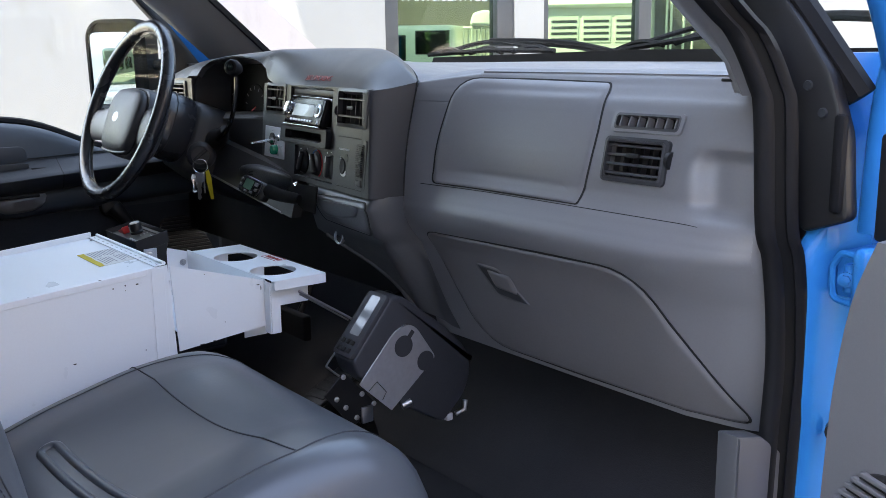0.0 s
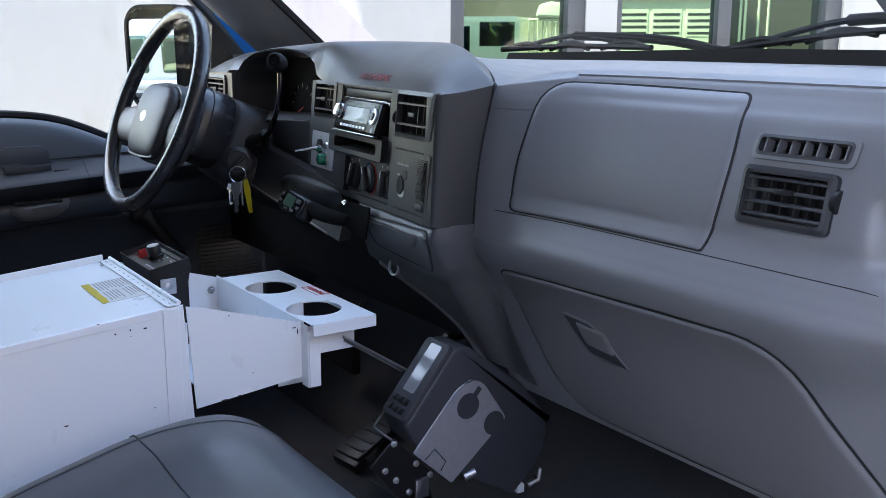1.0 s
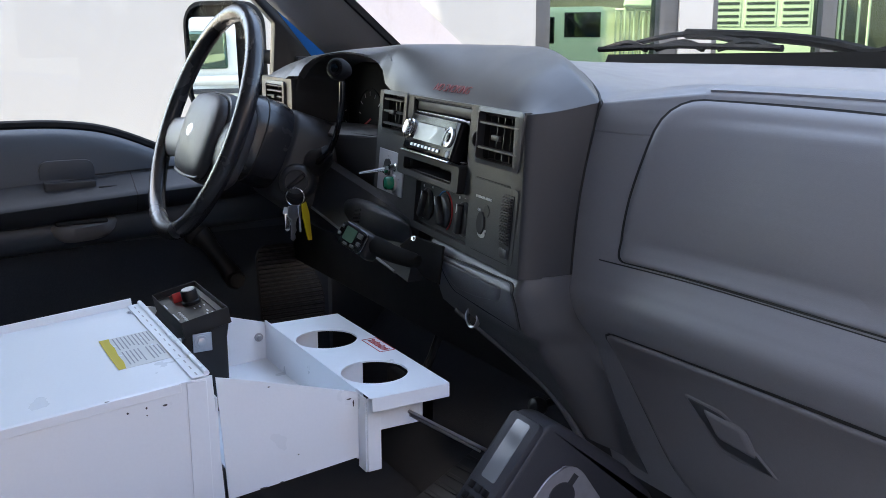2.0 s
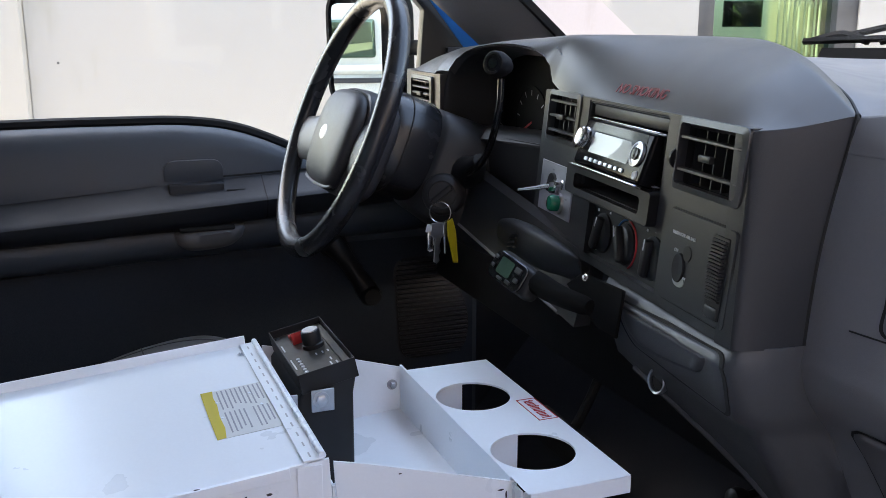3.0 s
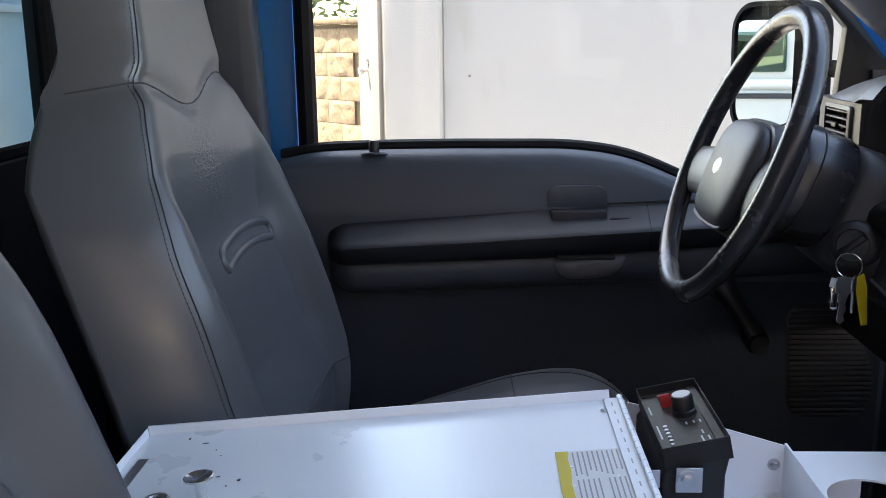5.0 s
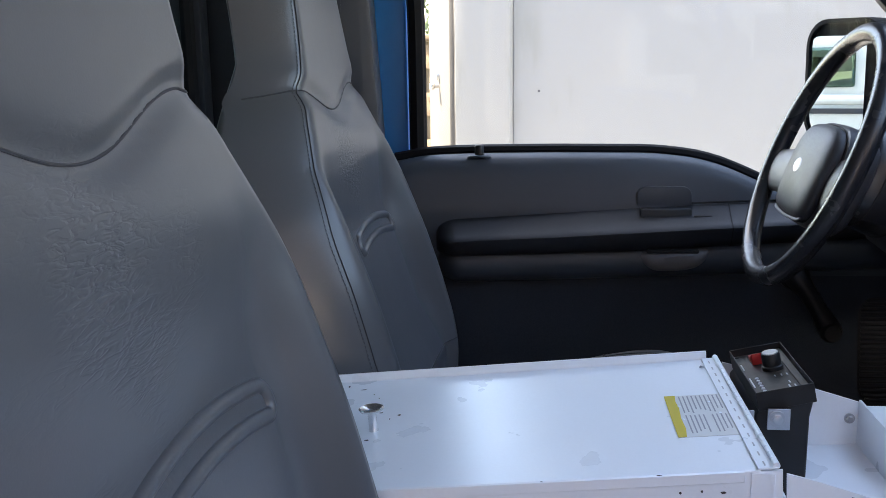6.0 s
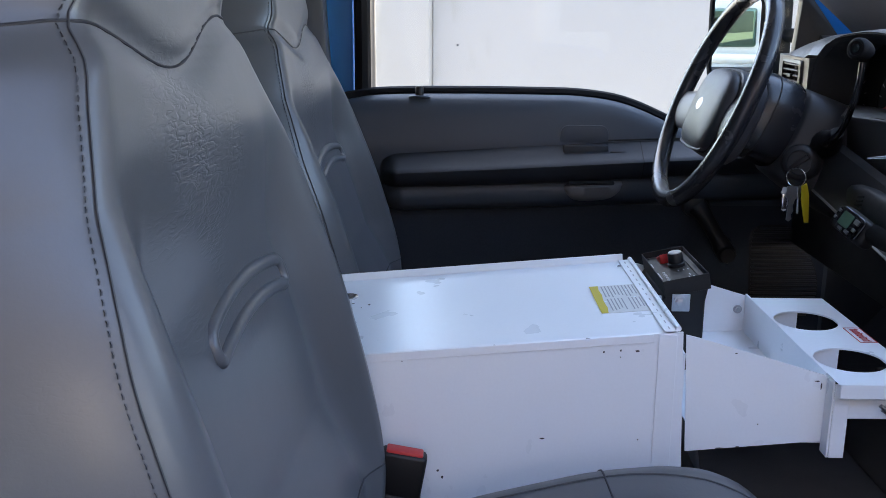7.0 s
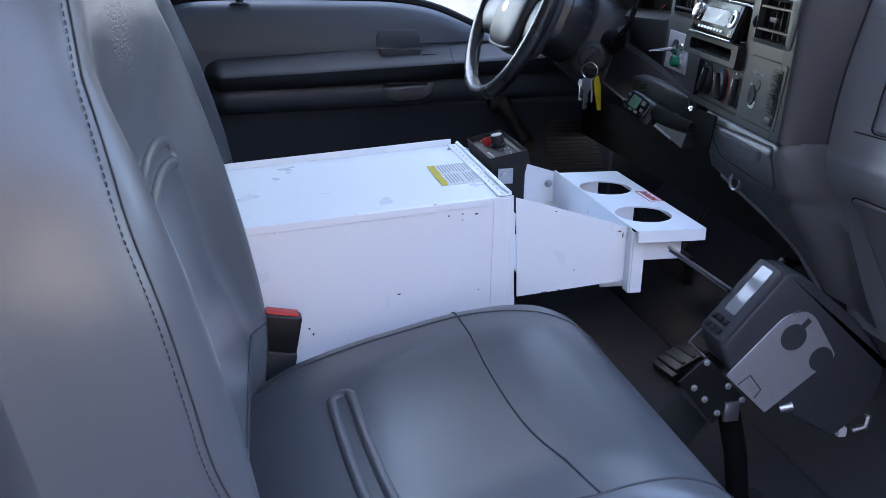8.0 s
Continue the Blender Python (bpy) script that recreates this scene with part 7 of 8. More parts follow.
# black sail and front of the window frame
sail = part("window_sail", prism(round_corners([(0.905, 0.610), (0.872, 0.74), (0.836, 0.83), (0.755, 0.92), (0.835, 0.92), (0.905, 0.83), (0.941, 0.779), (0.964, 0.712), (0.973, 0.617), (0.919, 0.597)], 0.008), 0.455, 0.480, "y", 0.006, 2), M_BLACK, pdoor, "black plastic sail behind the door mirror")
part("sail_rib", box((0.952, 0.447, 0.625), (0.966, 0.460, 0.735), 0.005, 2), M_RUBBER, sail)
part("sail_screw", lathe([(0.006, 0), (0.005, 0.003), (0, 0.003)], 14, plane_pose((0.935, 0.455, 0.735), (0, -1, 0))), M_DOORD, sail)
part("sail_screw", lathe([(0.006, 0), (0.005, 0.003), (0, 0.003)], 14, plane_pose((0.915, 0.455, 0.765), (0, -1, 0))), M_DOORD, sail)
part("window_frame", tube(smooth_path([(0.958, 0.495, 0.752), (0.925, 0.485, 0.800), (0.880, 0.475, 0.862), (0.80, 0.45, 0.965)], 5), [0.017] * 16, 8), M_RUBBER, pdoor)
part("outer_frame", tube(smooth_path([(0.985, 0.50, 0.60), (0.985, 0.51, 0.74), (1.01, 0.50, 0.85), (1.05, 0.47, 1.00)], 5), 0.022, 10), M_BLUE, pdoor)
part("check_bracket", box((1.018, 0.425, 0.605), (1.045, 0.445, 0.72), 0.006, 2), M_BLACK, pdoor)

# ---- terminal on its floor bracket ----
dev = thing("data_terminal", (0.20, 0.33, 0.10), "grey data terminal tilted on a black steel floor stand", "terminal")
BODY = round_corners([(0.252, 0.318), (0.331, 0.413), (0.352, 0.411), (0.414, 0.364), (0.456, 0.332), (0.490, 0.292), (0.501, 0.258), (0.486, 0.212), (0.436, 0.168), (0.345, 0.222), (0.262, 0.290)], [0.006, 0.008, 0.012, 0.02, 0.02, 0.02, 0.02, 0.02, 0.012, 0.02, 0.01])
part("case", prism(BODY, 0.206, 0.266, "x", 0.006, 3), M_DEVICE, dev)
fd = (Vector((0, 0.331, 0.413)) - Vector((0, 0.252, 0.318))).normalized()
FM = plane_pose((0.236, 0.2915, 0.3655), (0, -fd.z, fd.y), (0, fd.y, fd.z))
part("front_frame", prism(rounded(0.056, 0.120, 0.007), -0.004, 0.006, "z", 0.002, 2, FM), M_DEVICE, dev, "grey bezel")
part("screen", prism(rounded(0.026, 0.074, 0.003), 0.004, 0.0068, "z", m=FM @ Matrix.Translation((0.002, 0.016, 0))), M_SCREEN, dev, "pale grey screen")
for k in range(3):
    for j in range(2):
        part("key_button", box((-0.020 + 0.014 * k, -0.053 + 0.014 * j, 0.006), (-0.010 + 0.014 * k, -0.044 + 0.014 * j, 0.009), 0.002, 2, FM), M_BLACK, dev)
PLATE = round_corners([(0.262, 0.278), (0.338, 0.360), (0.372, 0.362), (0.418, 0.294), (0.392, 0.273), (0.3245, 0.219)], [0.003, 0.020, 0.020, 0.008, 0.010, 0.003])
pl = part("side_plate", prism(PLATE, 0.2665, 0.2690, "x", 0.0005, 1), M_ALU, dev, "brushed aluminium side plate with cut-outs")
part("cutout", lathe([(0.0185, 0), (0.0180, 0.0008), (0, 0.0008)], 28, plane_pose((0.2690, 0.351, 0.3255), (1, 0, 0))), M_DEVICE, pl)
part("cutout", lathe([(0.0175, 0), (0.0170, 0.0008), (0, 0.0008)], 28, plane_pose((0.2690, 0.396, 0.291), (1, 0, 0))), M_DEVICE, pl)
part("cutout_slot", box((0.2690, -0.004, 0.0), (0.2697, 0.004, 0.028), 0.0, 1, Matrix.Translation((0, 0.352, 0.328)) @ Matrix.Rotation(radians(-42), 4, "X")), M_DEVICE, pl)
b = bmesh.new()
c = Vector((0.2691, 0.300, 0.252))
tube([c + Vector((0, -0.020, 0.012)), c + Vector((0, -0.004, 0.024)), c + Vector((0, 0.014, 0.002)), c + Vector((0, 0.006, -0.010))], 0.0008, 5, bm=b)
part("scribed_notch", b, M_GAP, pl)
stand = part("stand_plate", prism([(0.238, 0.302), (0.201, 0.270), (0.254, 0.204), (0.296, 0.240)], 0.2570, 0.2605, "x", 0.0006, 1), M_BLACK, dev, "black steel stand plate")
part("stand_fold", box((0.170, -0.004, -0.058), (0.258, 0.0, 0.0), 0.0006, 1, Matrix.Translation((0, 0.254, 0.204)) @ Matrix.Rotation(radians(-40), 4, "X")), M_BLACK, stand)
for y, z in ((0.2368, 0.2949), (0.2229, 0.2601), (0.2396, 0.2424), (0.2600, 0.2205), (0.2713, 0.2585), (0.2938, 0.2366)):
    part("bolt", bolt((0.2605, y, z), (1, -0.1, 0.2), 0.0030, 0.005), M_STEEL, stand)
part("stand_tube", tube([(0.205, 0.35, 0.0), (0.205, 0.33, 0.12), (0.205, 0.31, 0.19)], 0.016, 12), M_WIPER, dev)
part("stand_base", box((0.13, 0.28, 0.0), (0.28, 0.42, 0.008), 0.002), M_BLACK, dev)
part("clamp", box((0.2600, 0.268, 0.208), (0.2660, 0.290, 0.236), 0.002, 2), M_STEEL, dev, "bent steel clamp")
part("cable_plug", tube([(0.262, 0.350, 0.219), (0.266, 0.366, 0.224)], 0.007, 12), M_STEEL, dev, "silver cable plug")
part("connector", box((0.252, 0.444, 0.168), (0.266, 0.457, 0.182), 0.002), M_WPRINT, dev, "white connector")
part("connector_clip", tube([(0.262, 0.466, 0.176), (0.266, 0.482, 0.182), (0.264, 0.486, 0.198)], 0.005, 8), M_STEEL, dev)
part("loop_wire", tube(smooth_path([(0.200, 0.296, 0.366), (0.200, 0.290, 0.346), (0.200, 0.246, 0.302), (0.200, 0.247, 0.291), (0.205, 0.275, 0.266)], 5), 0.0018, 6), M_STEEL, dev)
part("red_wire", tube(smooth_path([(0.20, 0.478, 0.330), (0.24, 0.50, 0.322), (0.27, 0.53, 0.325)], 4), 0.003, 6), M_RED, dev)
rod = thing("brace_rod", (0.18, 0.25, 0.39), "bright steel brace rod from tray to terminal", "rod")
part("bar", tube([(0.185, 0.205, 0.428), (0.200, 0.298, 0.366)], 0.0022, 8), M_STEEL, rod)
part("bar", tube([(0.182, 0.208, 0.422), (0.196, 0.290, 0.366)], 0.0015, 8), M_STEEL, rod)
part("end_ball", lathe([(0.001, -0.005), (0.0045, -0.003), (0.0055, 0), (0.0045, 0.003), (0.001, 0.005)], 14, Matrix.Translation((0.201, 0.302, 0.363)) @ Matrix.Scale(0.8, 4)), M_CHROME, rod)

# pedals and loose cables in the footwell
p = thing("brake_pedal", (-0.42, 0.52, 0.0), "black rubber foot pedal on a steel arm", "pedal")
part("pad", box((-0.495, 0.51, 0.155), (-0.345, 0.53, 0.215), 0.006, 3), M_RUBBER, p)
part("arm", tube(smooth_path([(-0.42, 0.53, 0.185), (-0.42, 0.58, 0.28), (-0.42, 0.62, 0.44)], 4), 0.008, 8), M_BLACK, p)
p = thing("accelerator_pedal", (-0.27, 0.50, 0.0), "long dark foot pedal hinged at the floor", "pedal")
AP = Matrix.Translation((-0.270, 0.455, 0.020)) @ Matrix.Rotation(radians(24), 4, "X") @ Matrix.Rotation(radians(6), 4, "Z")
part("pad", box((-0.038, 0.0, 0.0), (0.038, 0.19, 0.010), 0.004, 3, AP), M_BLACK, p)
for k in range(7):
    part("tread_bar", box((-0.032, 0.018 + 0.025 * k, 0.010), (0.032, 0.026 + 0.025 * k, 0.0125), 0.001, 1, AP), M_BLACK, p)
part("hinge", box((-0.040, -0.012, -0.018), (0.040, 0.012, 0.004), 0.004, 2, AP), M_BLACK, p)
knobthing = thing("footwell_knob", (0.13, 0.42, 0.375), "small round black knob under the dashboard", "knob")
part("ball", lathe([(0.002, -0.012), (0.010, -0.008), (0.0125, 0), (0.010, 0.008), (0.002, 0.012)], 18, plane_pose((0.13, 0.415, 0.372), (0, -1, 0.2))), M_BLACK, knobthing)
part("stem", tube([(0.13, 0.42, 0.372), (0.13, 0.48, 0.38)], 0.005, 8), M_BLACK, knobthing)

# ---- outside: side door ajar, block wall, tree ----
od = thing("side_door", (-6.2, -0.8, GROUND), "grey steel side door standing ajar", "door")
LEAF_A, LEAF_B = Vector((-6.19, -0.817, 0)), Vector((-7.08, -1.10, 0))
ld = (LEAF_B - LEAF_A).normalized()
LM = Matrix((ld, Vector((0, 0, 1)), ld.cross(Vector((0, 0, 1))))).transposed().to_4x4()
LM.translation = LEAF_A
part("leaf", box((0.0, GROUND + 0.02, 0.0), (0.93, 1.25, 0.045), 0.004, 2, LM), M_GREYDOOR, od)
part("jamb", wall_box(-0.60, -0.545, GROUND, 1.30, -0.20, 0.02, 0.006), M_GREYDOOR, od)
kn = LM @ Matrix.Translation((0.56, 0.575, 0.0)) @ Matrix.Rotation(math.pi, 4, "Y")
part("knob", lathe([(0.012, 0), (0.012, 0.03), (0.030, 0.045), (0.032, 0.06), (0.022, 0.075), (0, 0.078)], 20, kn), M_CHROME, od, "bright door knob")
part("deadbolt", lathe([(0.032, 0), (0.030, 0.022), (0, 0.024)], 20, LM @ Matrix.Translation((0.56, 0.655, 0.0)) @ Matrix.Rotation(math.pi, 4, "Y")), M_STEEL, od)

bw = thing("wall_block", (-7.6, -1.6, GROUND), "sunlit tan split-face block wall", "wall", kind="structure")
BWM = Matrix.Translation((-7.60, -1.35, 0)) @ Matrix.Rotation(radians(-48), 4, "Z")
part("core", box((-0.24, -3.4, GROUND), (-0.015, 0.45, 0.93), 0.004, 2, BWM), M_MORTAR, bw)
part("coping", box((-0.28, -3.4, 0.935), (0.05, 0.45, 0.985), 0.008, 2, BWM), M_STONE, bw)


def rough_block(seed):
    r = random.Random(seed)
    one = bmesh.new()
    bmesh.ops.create_grid(one, x_segments=9, y_segments=6, size=0.5)
    for v in one.verts:
        e = abs(v.co.x) > 0.49 or abs(v.co.y) > 0.49
        v.co = Vector((0.005 if e else 0.011 + 0.012 * noise.noise(Vector((v.co.x * 8, v.co.y * 5, seed * 3.7))) + r.uniform(-0.004, 0.004), v.co.x * 0.396, v.co.y * 0.196))
    back = bmesh.ops.extrude_edge_only(one, edges=[e for e in one.edges if len(e.link_faces) == 1])
    for v in back["geom"]:
        if isinstance(v, bmesh.types.BMVert):
            v.co.x = -0.02
    return finish(one, "block", M_STONE, 25)


blocks = [rough_block(k) for k in range(6)]
rnd = random.Random(2)
for row in range(9):
    for k in range(9):
        ob = new("block", rnd.choice(blocks))
        ob.parent = bw
        ob.matrix_parent_inverse = bw.matrix_basis.inverted()
        ob.matrix_basis = BWM @ Matrix.Translation((0.0, 0.25 - 0.4 * k - 0.2 * (row % 2), GROUND + 0.12 + 0.2 * row + 0.03))

tree = thing("tree", (-10.5, -3.0, GROUND), "leafy green tree behind the block wall", "tree")
b = bmesh.new()
tube([(-10.5, -3.0, GROUND), (-10.45, -2.95, 0.6), (-10.4, -2.9, 1.6), (-10.4, -2.8, 2.6)], [0.16, 0.13, 0.10, 0.05], 12, bm=b)
for k in range(7):
    a = k * 2.4
    tube([(-10.42, -2.92, 0.7 + 0.22 * k), (-10.42 + 0.6 * math.cos(a), -2.92 + 0.7 * math.sin(a), 1.2 + 0.25 * k), (-10.42 + 1.2 * math.cos(a), -2.92 + 1.3 * math.sin(a), 1.5 + 0.28 * k)], [0.06, 0.04, 0.015], 8, bm=b)
part("trunk", b, M_BARK, tree)
rnd = random.Random(7)
vs, fs = [], []
for k in range(5200):
    a, r = rnd.uniform(0, 6.283), 1.75 * rnd.random() ** 0.45
    el = rnd.uniform(-1, 1)
    c = Vector((-10.4 + r * math.cos(a) * (1 - 0.3 * abs(el)), -2.9 + 1.2 * r * math.sin(a) * (1 - 0.3 * abs(el)), 2.0 + 1.25 * el + 0.25 * math.sin(5 * a)))
    if noise.noise(c * 1.6) < -0.12:
        continue
    d = Vector((rnd.gauss(0, 1), rnd.gauss(0, 1), rnd.gauss(0, 1))).normalized()
    e = d.orthogonal().normalized()
    s_ = rnd.uniform(0.045, 0.085)
    n0 = len(vs)
    vs += [c - d * s_, c + e * s_ * 0.4, c + d * s_, c - e * s_ * 0.4]
    fs.append((n0, n0 + 1, n0 + 2, n0 + 3))
me = bpy.data.meshes.new("crown")
me.from_pydata([tuple(v) for v in vs], [], fs)
me.materials.append(M_LEAF)
crown = new("crown", me)
crown.parent = tree
crown.matrix_parent_inverse = tree.matrix_basis.inverted()
crown["kind"] = "stuff"
ys = thing("yellow_sign_post", (-8.3, -1.9, GROUND), "yellow painted post behind the block wall", "post")
part("post", tube([(-8.3, -1.86, GROUND), (-8.3, -1.86, 1.2), (-8.28, -1.80, 1.8)], 0.06, 12), M_YELLOW, ys)

# ---- utility body behind the cab ----
M_TEAL = material("pale_teal_paint", (0.15, 0.29, 0.34), 0.4, tone=0.06, coat=0.3)
ub = thing("utility_body", (0.0, -2.2, -0.3), "pale teal utility body behind the cab", "truck body")
part("bulkhead", box((-1.25, -1.06, -0.1), (1.25, -1.00, 1.40), 0.01), M_TEAL, ub)
part("post", box((-1.235, -1.00, 0.2), (-1.150, -0.975, 1.40), 0.012), M_TEAL, ub)
part("deck", box((-1.25, -4.2, -0.2), (1.25, -1.06, 0.3), 0.02), M_TEAL, ub)
for k in range(9):
    part("louvre", prism([(-1.00, 0.0), (-0.945, 0.010), (-0.940, 0.030), (-1.00, 0.044)], -0.46, -0.10, "x", 0.006, 2, Matrix.Translation((0, 0, 0.55 + 0.075 * k))), M_TEAL, ub)
part("rail", box((-1.15, -1.002, 0.892), (1.20, -0.985, 0.908), 0.004), M_TEAL, ub)

# ---- parked vehicles that the glass mirrors ----
M_VAN = material("cream_vehicle_paint", (0.74, 0.72, 0.62), 0.35, tone=0.04, coat=0.4)
M_TYRE = material("tyre_rubber", (0.02, 0.02, 0.02), 0.8, tone=0.1)


def coach(at, turn, length, height, lab, louvres, glass=M_GLOSSB):
    """A boxy coach: body, windows, louvred vents, bumper and wheels; local y runs along it, -x is the side seen."""
    m = Matrix.Translation(at) @ Matrix.Rotation(radians(turn), 4, "Z")
    c = thing("coach", at, lab, "coach", "parked coaches")
    h0, h1 = 0.45, height
    part("body", box((0, -length / 2, h0), (2.3, length / 2, h1), 0.12, 4, m), M_VAN, c)
    n = int(length / 1.3)
    for k in range(n):
        y = -length / 2 + length * (k + 0.5) / n
        if louvres and k % 3 != 2:
            for j in range(5):
                part("louvre", box((-0.03, y - 0.5, 1.35 + 0.13 * j), (0.02, y + 0.42, 1.42 + 0.13 * j), 0.01, 1, m), M_FRAMED, c)
        else:
            part("window", box((-0.012, y - 0.48, 1.45), (0.02, y + 0.48, 2.15), 0.008, 1, m), glass, c)
    part("skirt", box((-0.02, -length / 2 + 0.1, h0 + 0.15), (0.02, length / 2 - 0.1, h0 + 0.22), 0.005, 1, m), M_STEEL, c)
    for y in (-length * 0.32, length * 0.3):
        w = part("wheel", lathe([(0.30, -0.12), (0.44, -0.12), (0.46, -0.08), (0.46, 0.08), (0.44, 0.12), (0.30, 0.12)], 28, m @ Matrix.Translation((0.14, y, 0.46)) @ Matrix.Rotation(radians(90), 4, "Y")), M_TYRE, c)
        part("rim", lathe([(0.29, -0.10), (0.28, -0.02), (0.12, -0.05), (0, -0.05)], 24, m @ Matrix.Translation((0.14, y, 0.46)) @ Matrix.Rotation(radians(-90), 4, "Y")), M_STEEL, w)
    return c


YARD = Matrix.Translation((6.5, 4.2, GROUND)) @ Matrix.Rotation(radians(4), 4, "Z")
# rear end of a motorhome with three groups of vent slots
home = thing("motorhome", YARD @ Vector((2.6, 0.9, 0)), "cream motorhome with slotted vents across its rear, parked", "motorhome")
part("body", box((0.0, -0.22, 0.45), (5.2, 1.90, 3.05), 0.10, 4, YARD), M_VAN, home)
part("roof_cap", prism([(-0.10, 2.52), (0.30, 2.86), (5.0, 2.90), (5.0, 2.60), (0.25, 2.56), (-0.06, 2.44)], -0.20, 1.88, "y", 0.03, 3, YARD), M_VAN, home)
for y0, y1 in ((0.10, 0.62), (0.68, 1.19), (1.26, 1.72)):
    part("vent_panel", box((-0.012, y0, 1.84), (0.02, y1, 2.32), 0.006, 1, YARD), M_VAN, home)
    for j in range(4):
        part("vent_slot", box((-0.020, y0 + 0.03, 1.88 + 0.105 * j), (0.0, y1 - 0.03, 1.925 + 0.105 * j), 0.006, 1, YARD), M_FRAMED, home)
part("bumper", box((-0.14, -0.18, 0.50), (0.0, 1.86, 0.72), 0.04, 3, YARD), M_VAN, home)
for y in (0.15, 1.55):
    w = part("wheel", lathe([(0.24, -0.11), (0.36, -0.11), (0.38, -0.07), (0.38, 0.07), (0.36, 0.11), (0.24, 0.11)], 28, YARD @ Matrix.Translation((1.1, y, 0.38)) @ Matrix.Rotation(radians(90), 4, "X")), M_TYRE, home)
    part("rim", lathe([(0.23, -0.09), (0.22, -0.02), (0.10, -0.05), (0, -0.05)], 24, YARD @ Matrix.Translation((1.1, y, 0.38)) @ Matrix.Rotation(radians(90), 4, "X")), M_STEEL, w)
# low cream van beside it
van = thing("van", YARD @ Vector((2.2, -2.6, 0)), "cream van with a dark side window, parked", "van")
part("body", box((0.0, -3.60, 0.40), (4.6, -1.66, 2.20), 0.14, 4, YARD), M_VAN, van)
part("window", box((-0.014, -2.12, 1.72), (0.03, -1.80, 2.04), 0.01, 1, YARD), M_GLOSSB, van)
part("window_trim", box((-0.010, -2.42, 1.66), (0.03, -1.76, 2.10), 0.01, 1, YARD), M_SHOP, van)
part("window", box((-0.014, -3.40, 1.55), (0.03, -2.60, 2.02), 0.01, 1, YARD), M_SHOP, van)
for y in (-3.25, -2.0):
    w = part("wheel", lathe([(0.22, -0.10), (0.33, -0.10), (0.35, -0.06), (0.35, 0.06), (0.33, 0.10), (0.22, 0.10)], 28, YARD @ Matrix.Translation((0.9, y, 0.35)) @ Matrix.Rotation(radians(90), 4, "X")), M_TYRE, van)
    part("rim", lathe([(0.21, -0.08), (0.20, -0.02), (0.10, -0.05), (0, -0.05)], 24, YARD @ Matrix.Translation((0.9, y, 0.35)) @ Matrix.Rotation(radians(90), 4, "X")), M_STEEL, w)
# white tubular rack and a cream tank on it
rack = thing("pipe_rack", YARD @ Vector((0.3, -1.2, 0)), "white upright pipe rack with a cream tank on top", "rack")
for k in range(9):
    part("upright", tube([YARD @ Vector((0.25 + 0.05 * (k % 2), -1.54 + 0.082 * k, 0.0)), YARD @ Vector((0.25 + 0.05 * (k % 2), -1.54 + 0.082 * k, 2.10 + 0.06 * (k % 3)))], 0.020, 8), M_VAN, rack)
part("tank", prism([(-1.42, 2.18), (-1.36, 2.40), (-1.15, 2.46), (-0.86, 2.42), (-0.84, 2.16)], 0.15, 0.9, "x", 0.05, 3, YARD), M_VAN, rack)
part("cross_bar", tube([YARD @ Vector((0.27, -1.56, 2.14)), YARD @ Vector((0.27, -0.84, 2.14))], 0.025, 8), M_VAN, rack)
# teal box truck behind and tall pale posts
M_TEALBOX = material("dark_teal_paint", (0.10, 0.34, 0.36), 0.5, tone=0.12, tone_scale=1.5)
truck = thing("box_truck", YARD @ Vector((4.6, -1.2, 0)), "dark teal box truck parked behind the van", "truck")
part("body", box((3.6, -4.6, 0.7), (7.0, 6.4, 4.6), 0.06, 3, YARD @ Matrix.Translation((1.8, 0, 0))), M_TEALBOX, truck)
for y, h in ((2.16, 2.95), (2.24, 2.80), (2.46, 2.60), (2.62, 2.75)):
    p = thing("post", YARD @ Vector((0.4, y, 0)), "slim pale steel post standing in the yard", "post", "yard posts")
    part("pole", tube([YARD @ Vector((0.4, y, 0.0)), YARD @ Vector((0.4, y, h))], 0.022, 10), M_VAN, p)
    part("cap", lathe([(0.03, 0.0), (0.03, 0.02), (0.0, 0.03)], 14, YARD @ Matrix.Translation((0.4, y, h))), M_VAN, p)
coach((7.5, -3.6, GROUND), 2, 6.0, 2.9, "cream coach with dark side windows, parked", False)
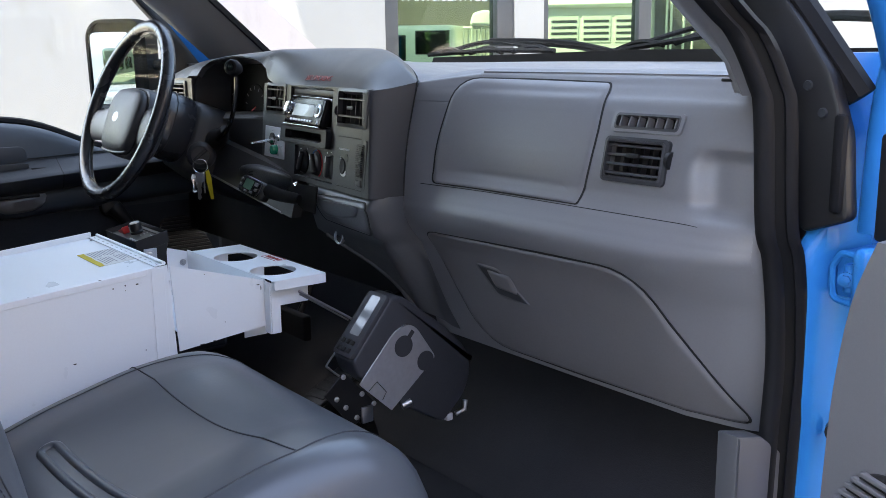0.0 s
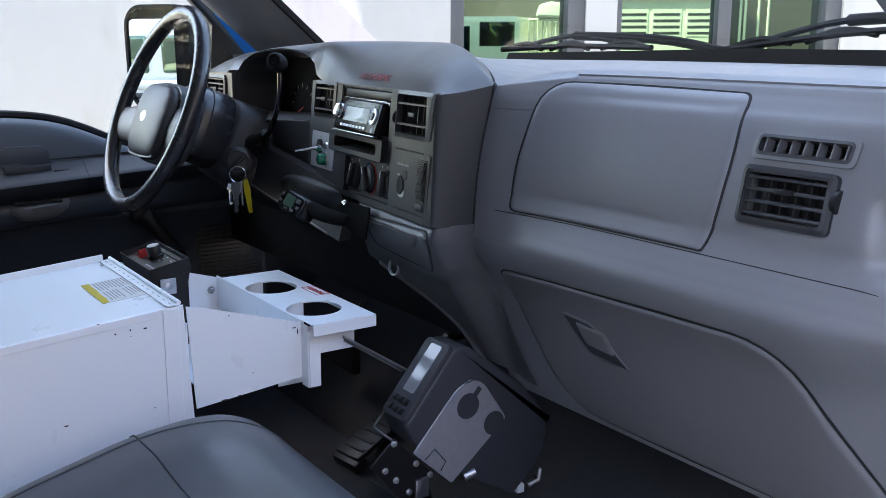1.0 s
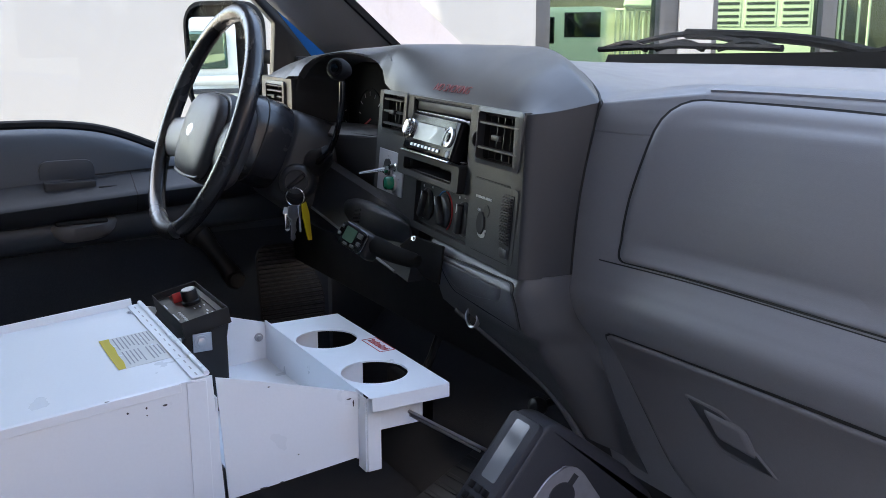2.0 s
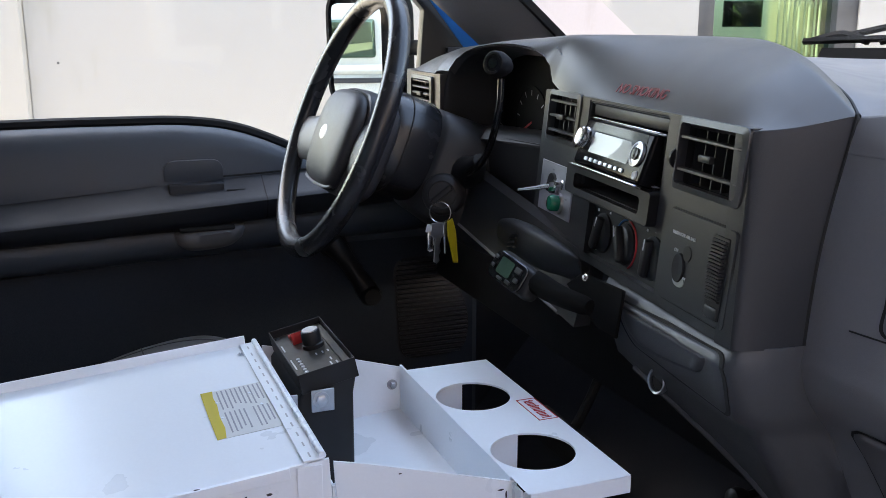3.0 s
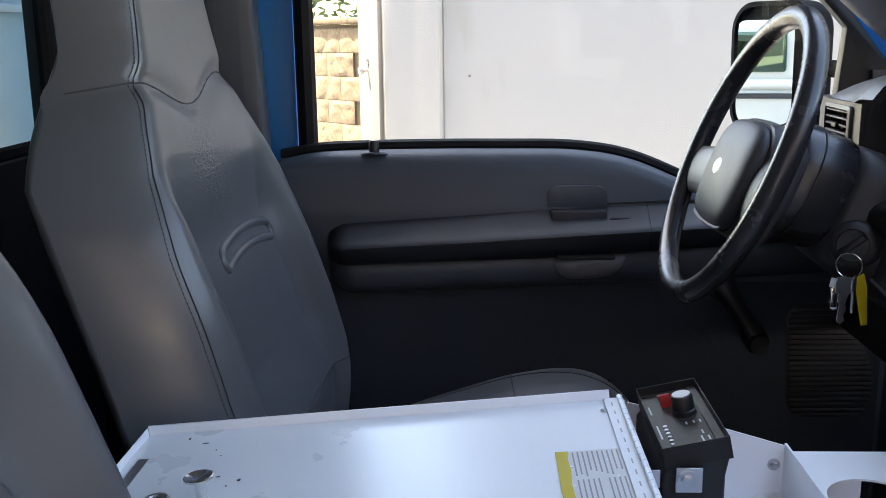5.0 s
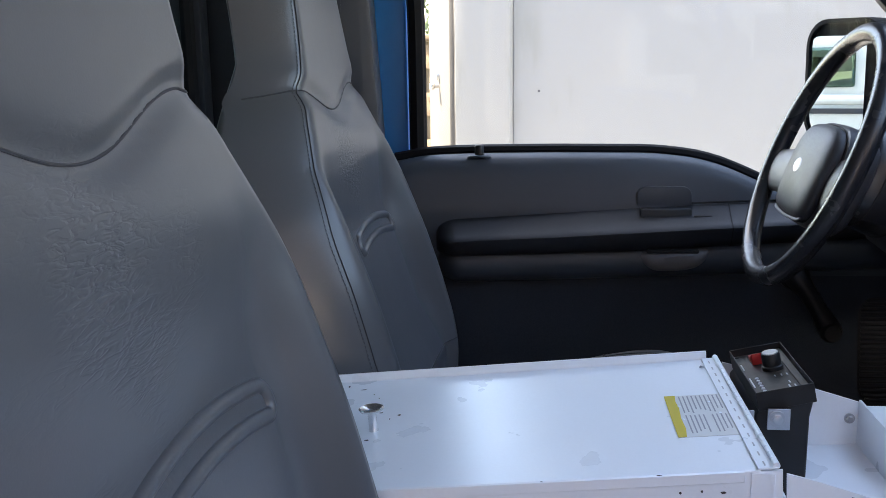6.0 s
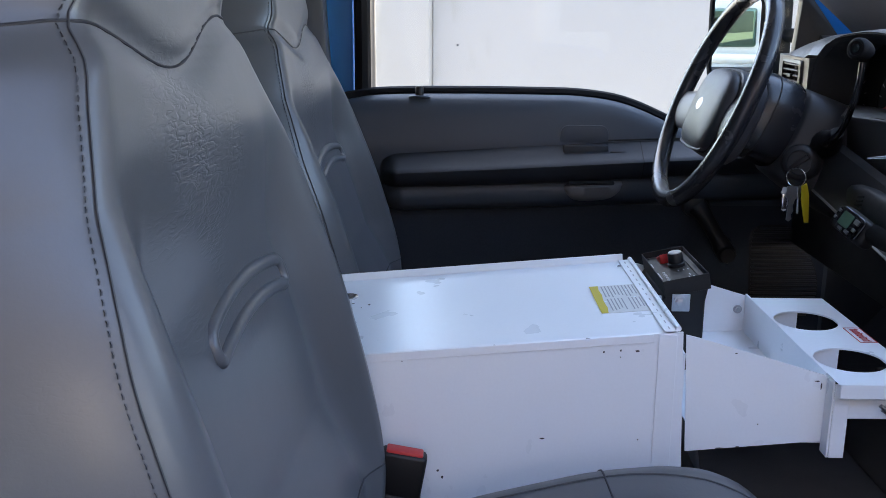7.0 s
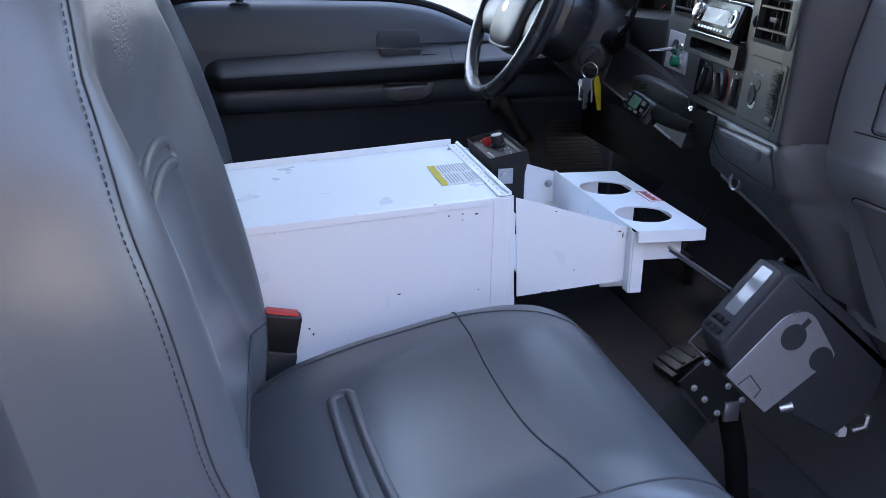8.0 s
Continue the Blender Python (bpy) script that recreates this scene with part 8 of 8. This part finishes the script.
pv = thing("parked_van", (-2.6, -5.4, GROUND), "cream van with a wide windscreen parked behind the truck", "van")
part("body", box((-3.7, -6.6, GROUND + 0.42), (-1.55, -4.42, 0.30), 0.05, 3), M_VAN, pv)
part("cab", prism([(-6.6, 0.28), (-6.6, 1.20), (-4.9, 1.20), (-4.50, 0.78), (-4.46, 0.36)], -3.6, -1.65, "x", 0.04, 3), M_VAN, pv)
part("windscreen", box((-3.45, -4.475, 0.42), (-2.22, -4.44, 0.69), 0.02, 3), M_SHOP, pv)
part("windscreen", box((-2.12, -4.475, 0.42), (-1.75, -4.44, 0.69), 0.02, 3), M_SHOP, pv)
part("bonnet_lip", tube([(-3.6, -4.42, 0.335), (-2.6, -4.36, 0.345), (-1.6, -4.42, 0.335)], 0.035, 12), M_VAN, pv)
part("grille", box((-3.3, -4.43, 0.245), (-1.9, -4.405, 0.280), 0.006, 2), M_FRAMED, pv)
part("headlamp", box((-2.12, -4.43, 0.05), (-1.80, -4.40, 0.22), 0.02, 3), M_STEEL, pv)
part("bumper", box((-3.65, -4.46, GROUND + 0.50), (-1.60, -4.34, -0.14), 0.03, 3), M_STEEL, pv)
for x in (-3.35, -1.90):
    part("wheel", lathe([(0.20, -0.11), (0.35, -0.11), (0.37, -0.06), (0.37, 0.06), (0.35, 0.11), (0.20, 0.11)], 26, Matrix.Translation((x, -5.0, GROUND + 0.37)) @ Matrix.Rotation(radians(90), 4, "Y")), M_TYRE, pv)


# unseen tall plain wall added behind the truck, closing the yard and shading it
single("wall_yard", box((-6.6, -8.0, GROUND), (3.0, -7.5, 15.0), 0.02), M_STUCCO, "unseen plain pale plaster wall added to shade the truck", "wall", kind="structure")
single("wall_far", box((11.0, -14.0, GROUND), (11.5, 18.0, 8.0), 0.02), material("dark_plaster_wall", (0.13, 0.11, 0.10), 0.85, grain=0.15, tone=0.15, tone_scale=2), "plain dark wall closing the far side of the yard", "wall", kind="structure")
single("wall_near", box((4.3, -7.0, GROUND), (4.5, -0.6, 2.5), 0.02), M_STUCCO, "plain pale wall beside the open passenger door", "wall", kind="structure")
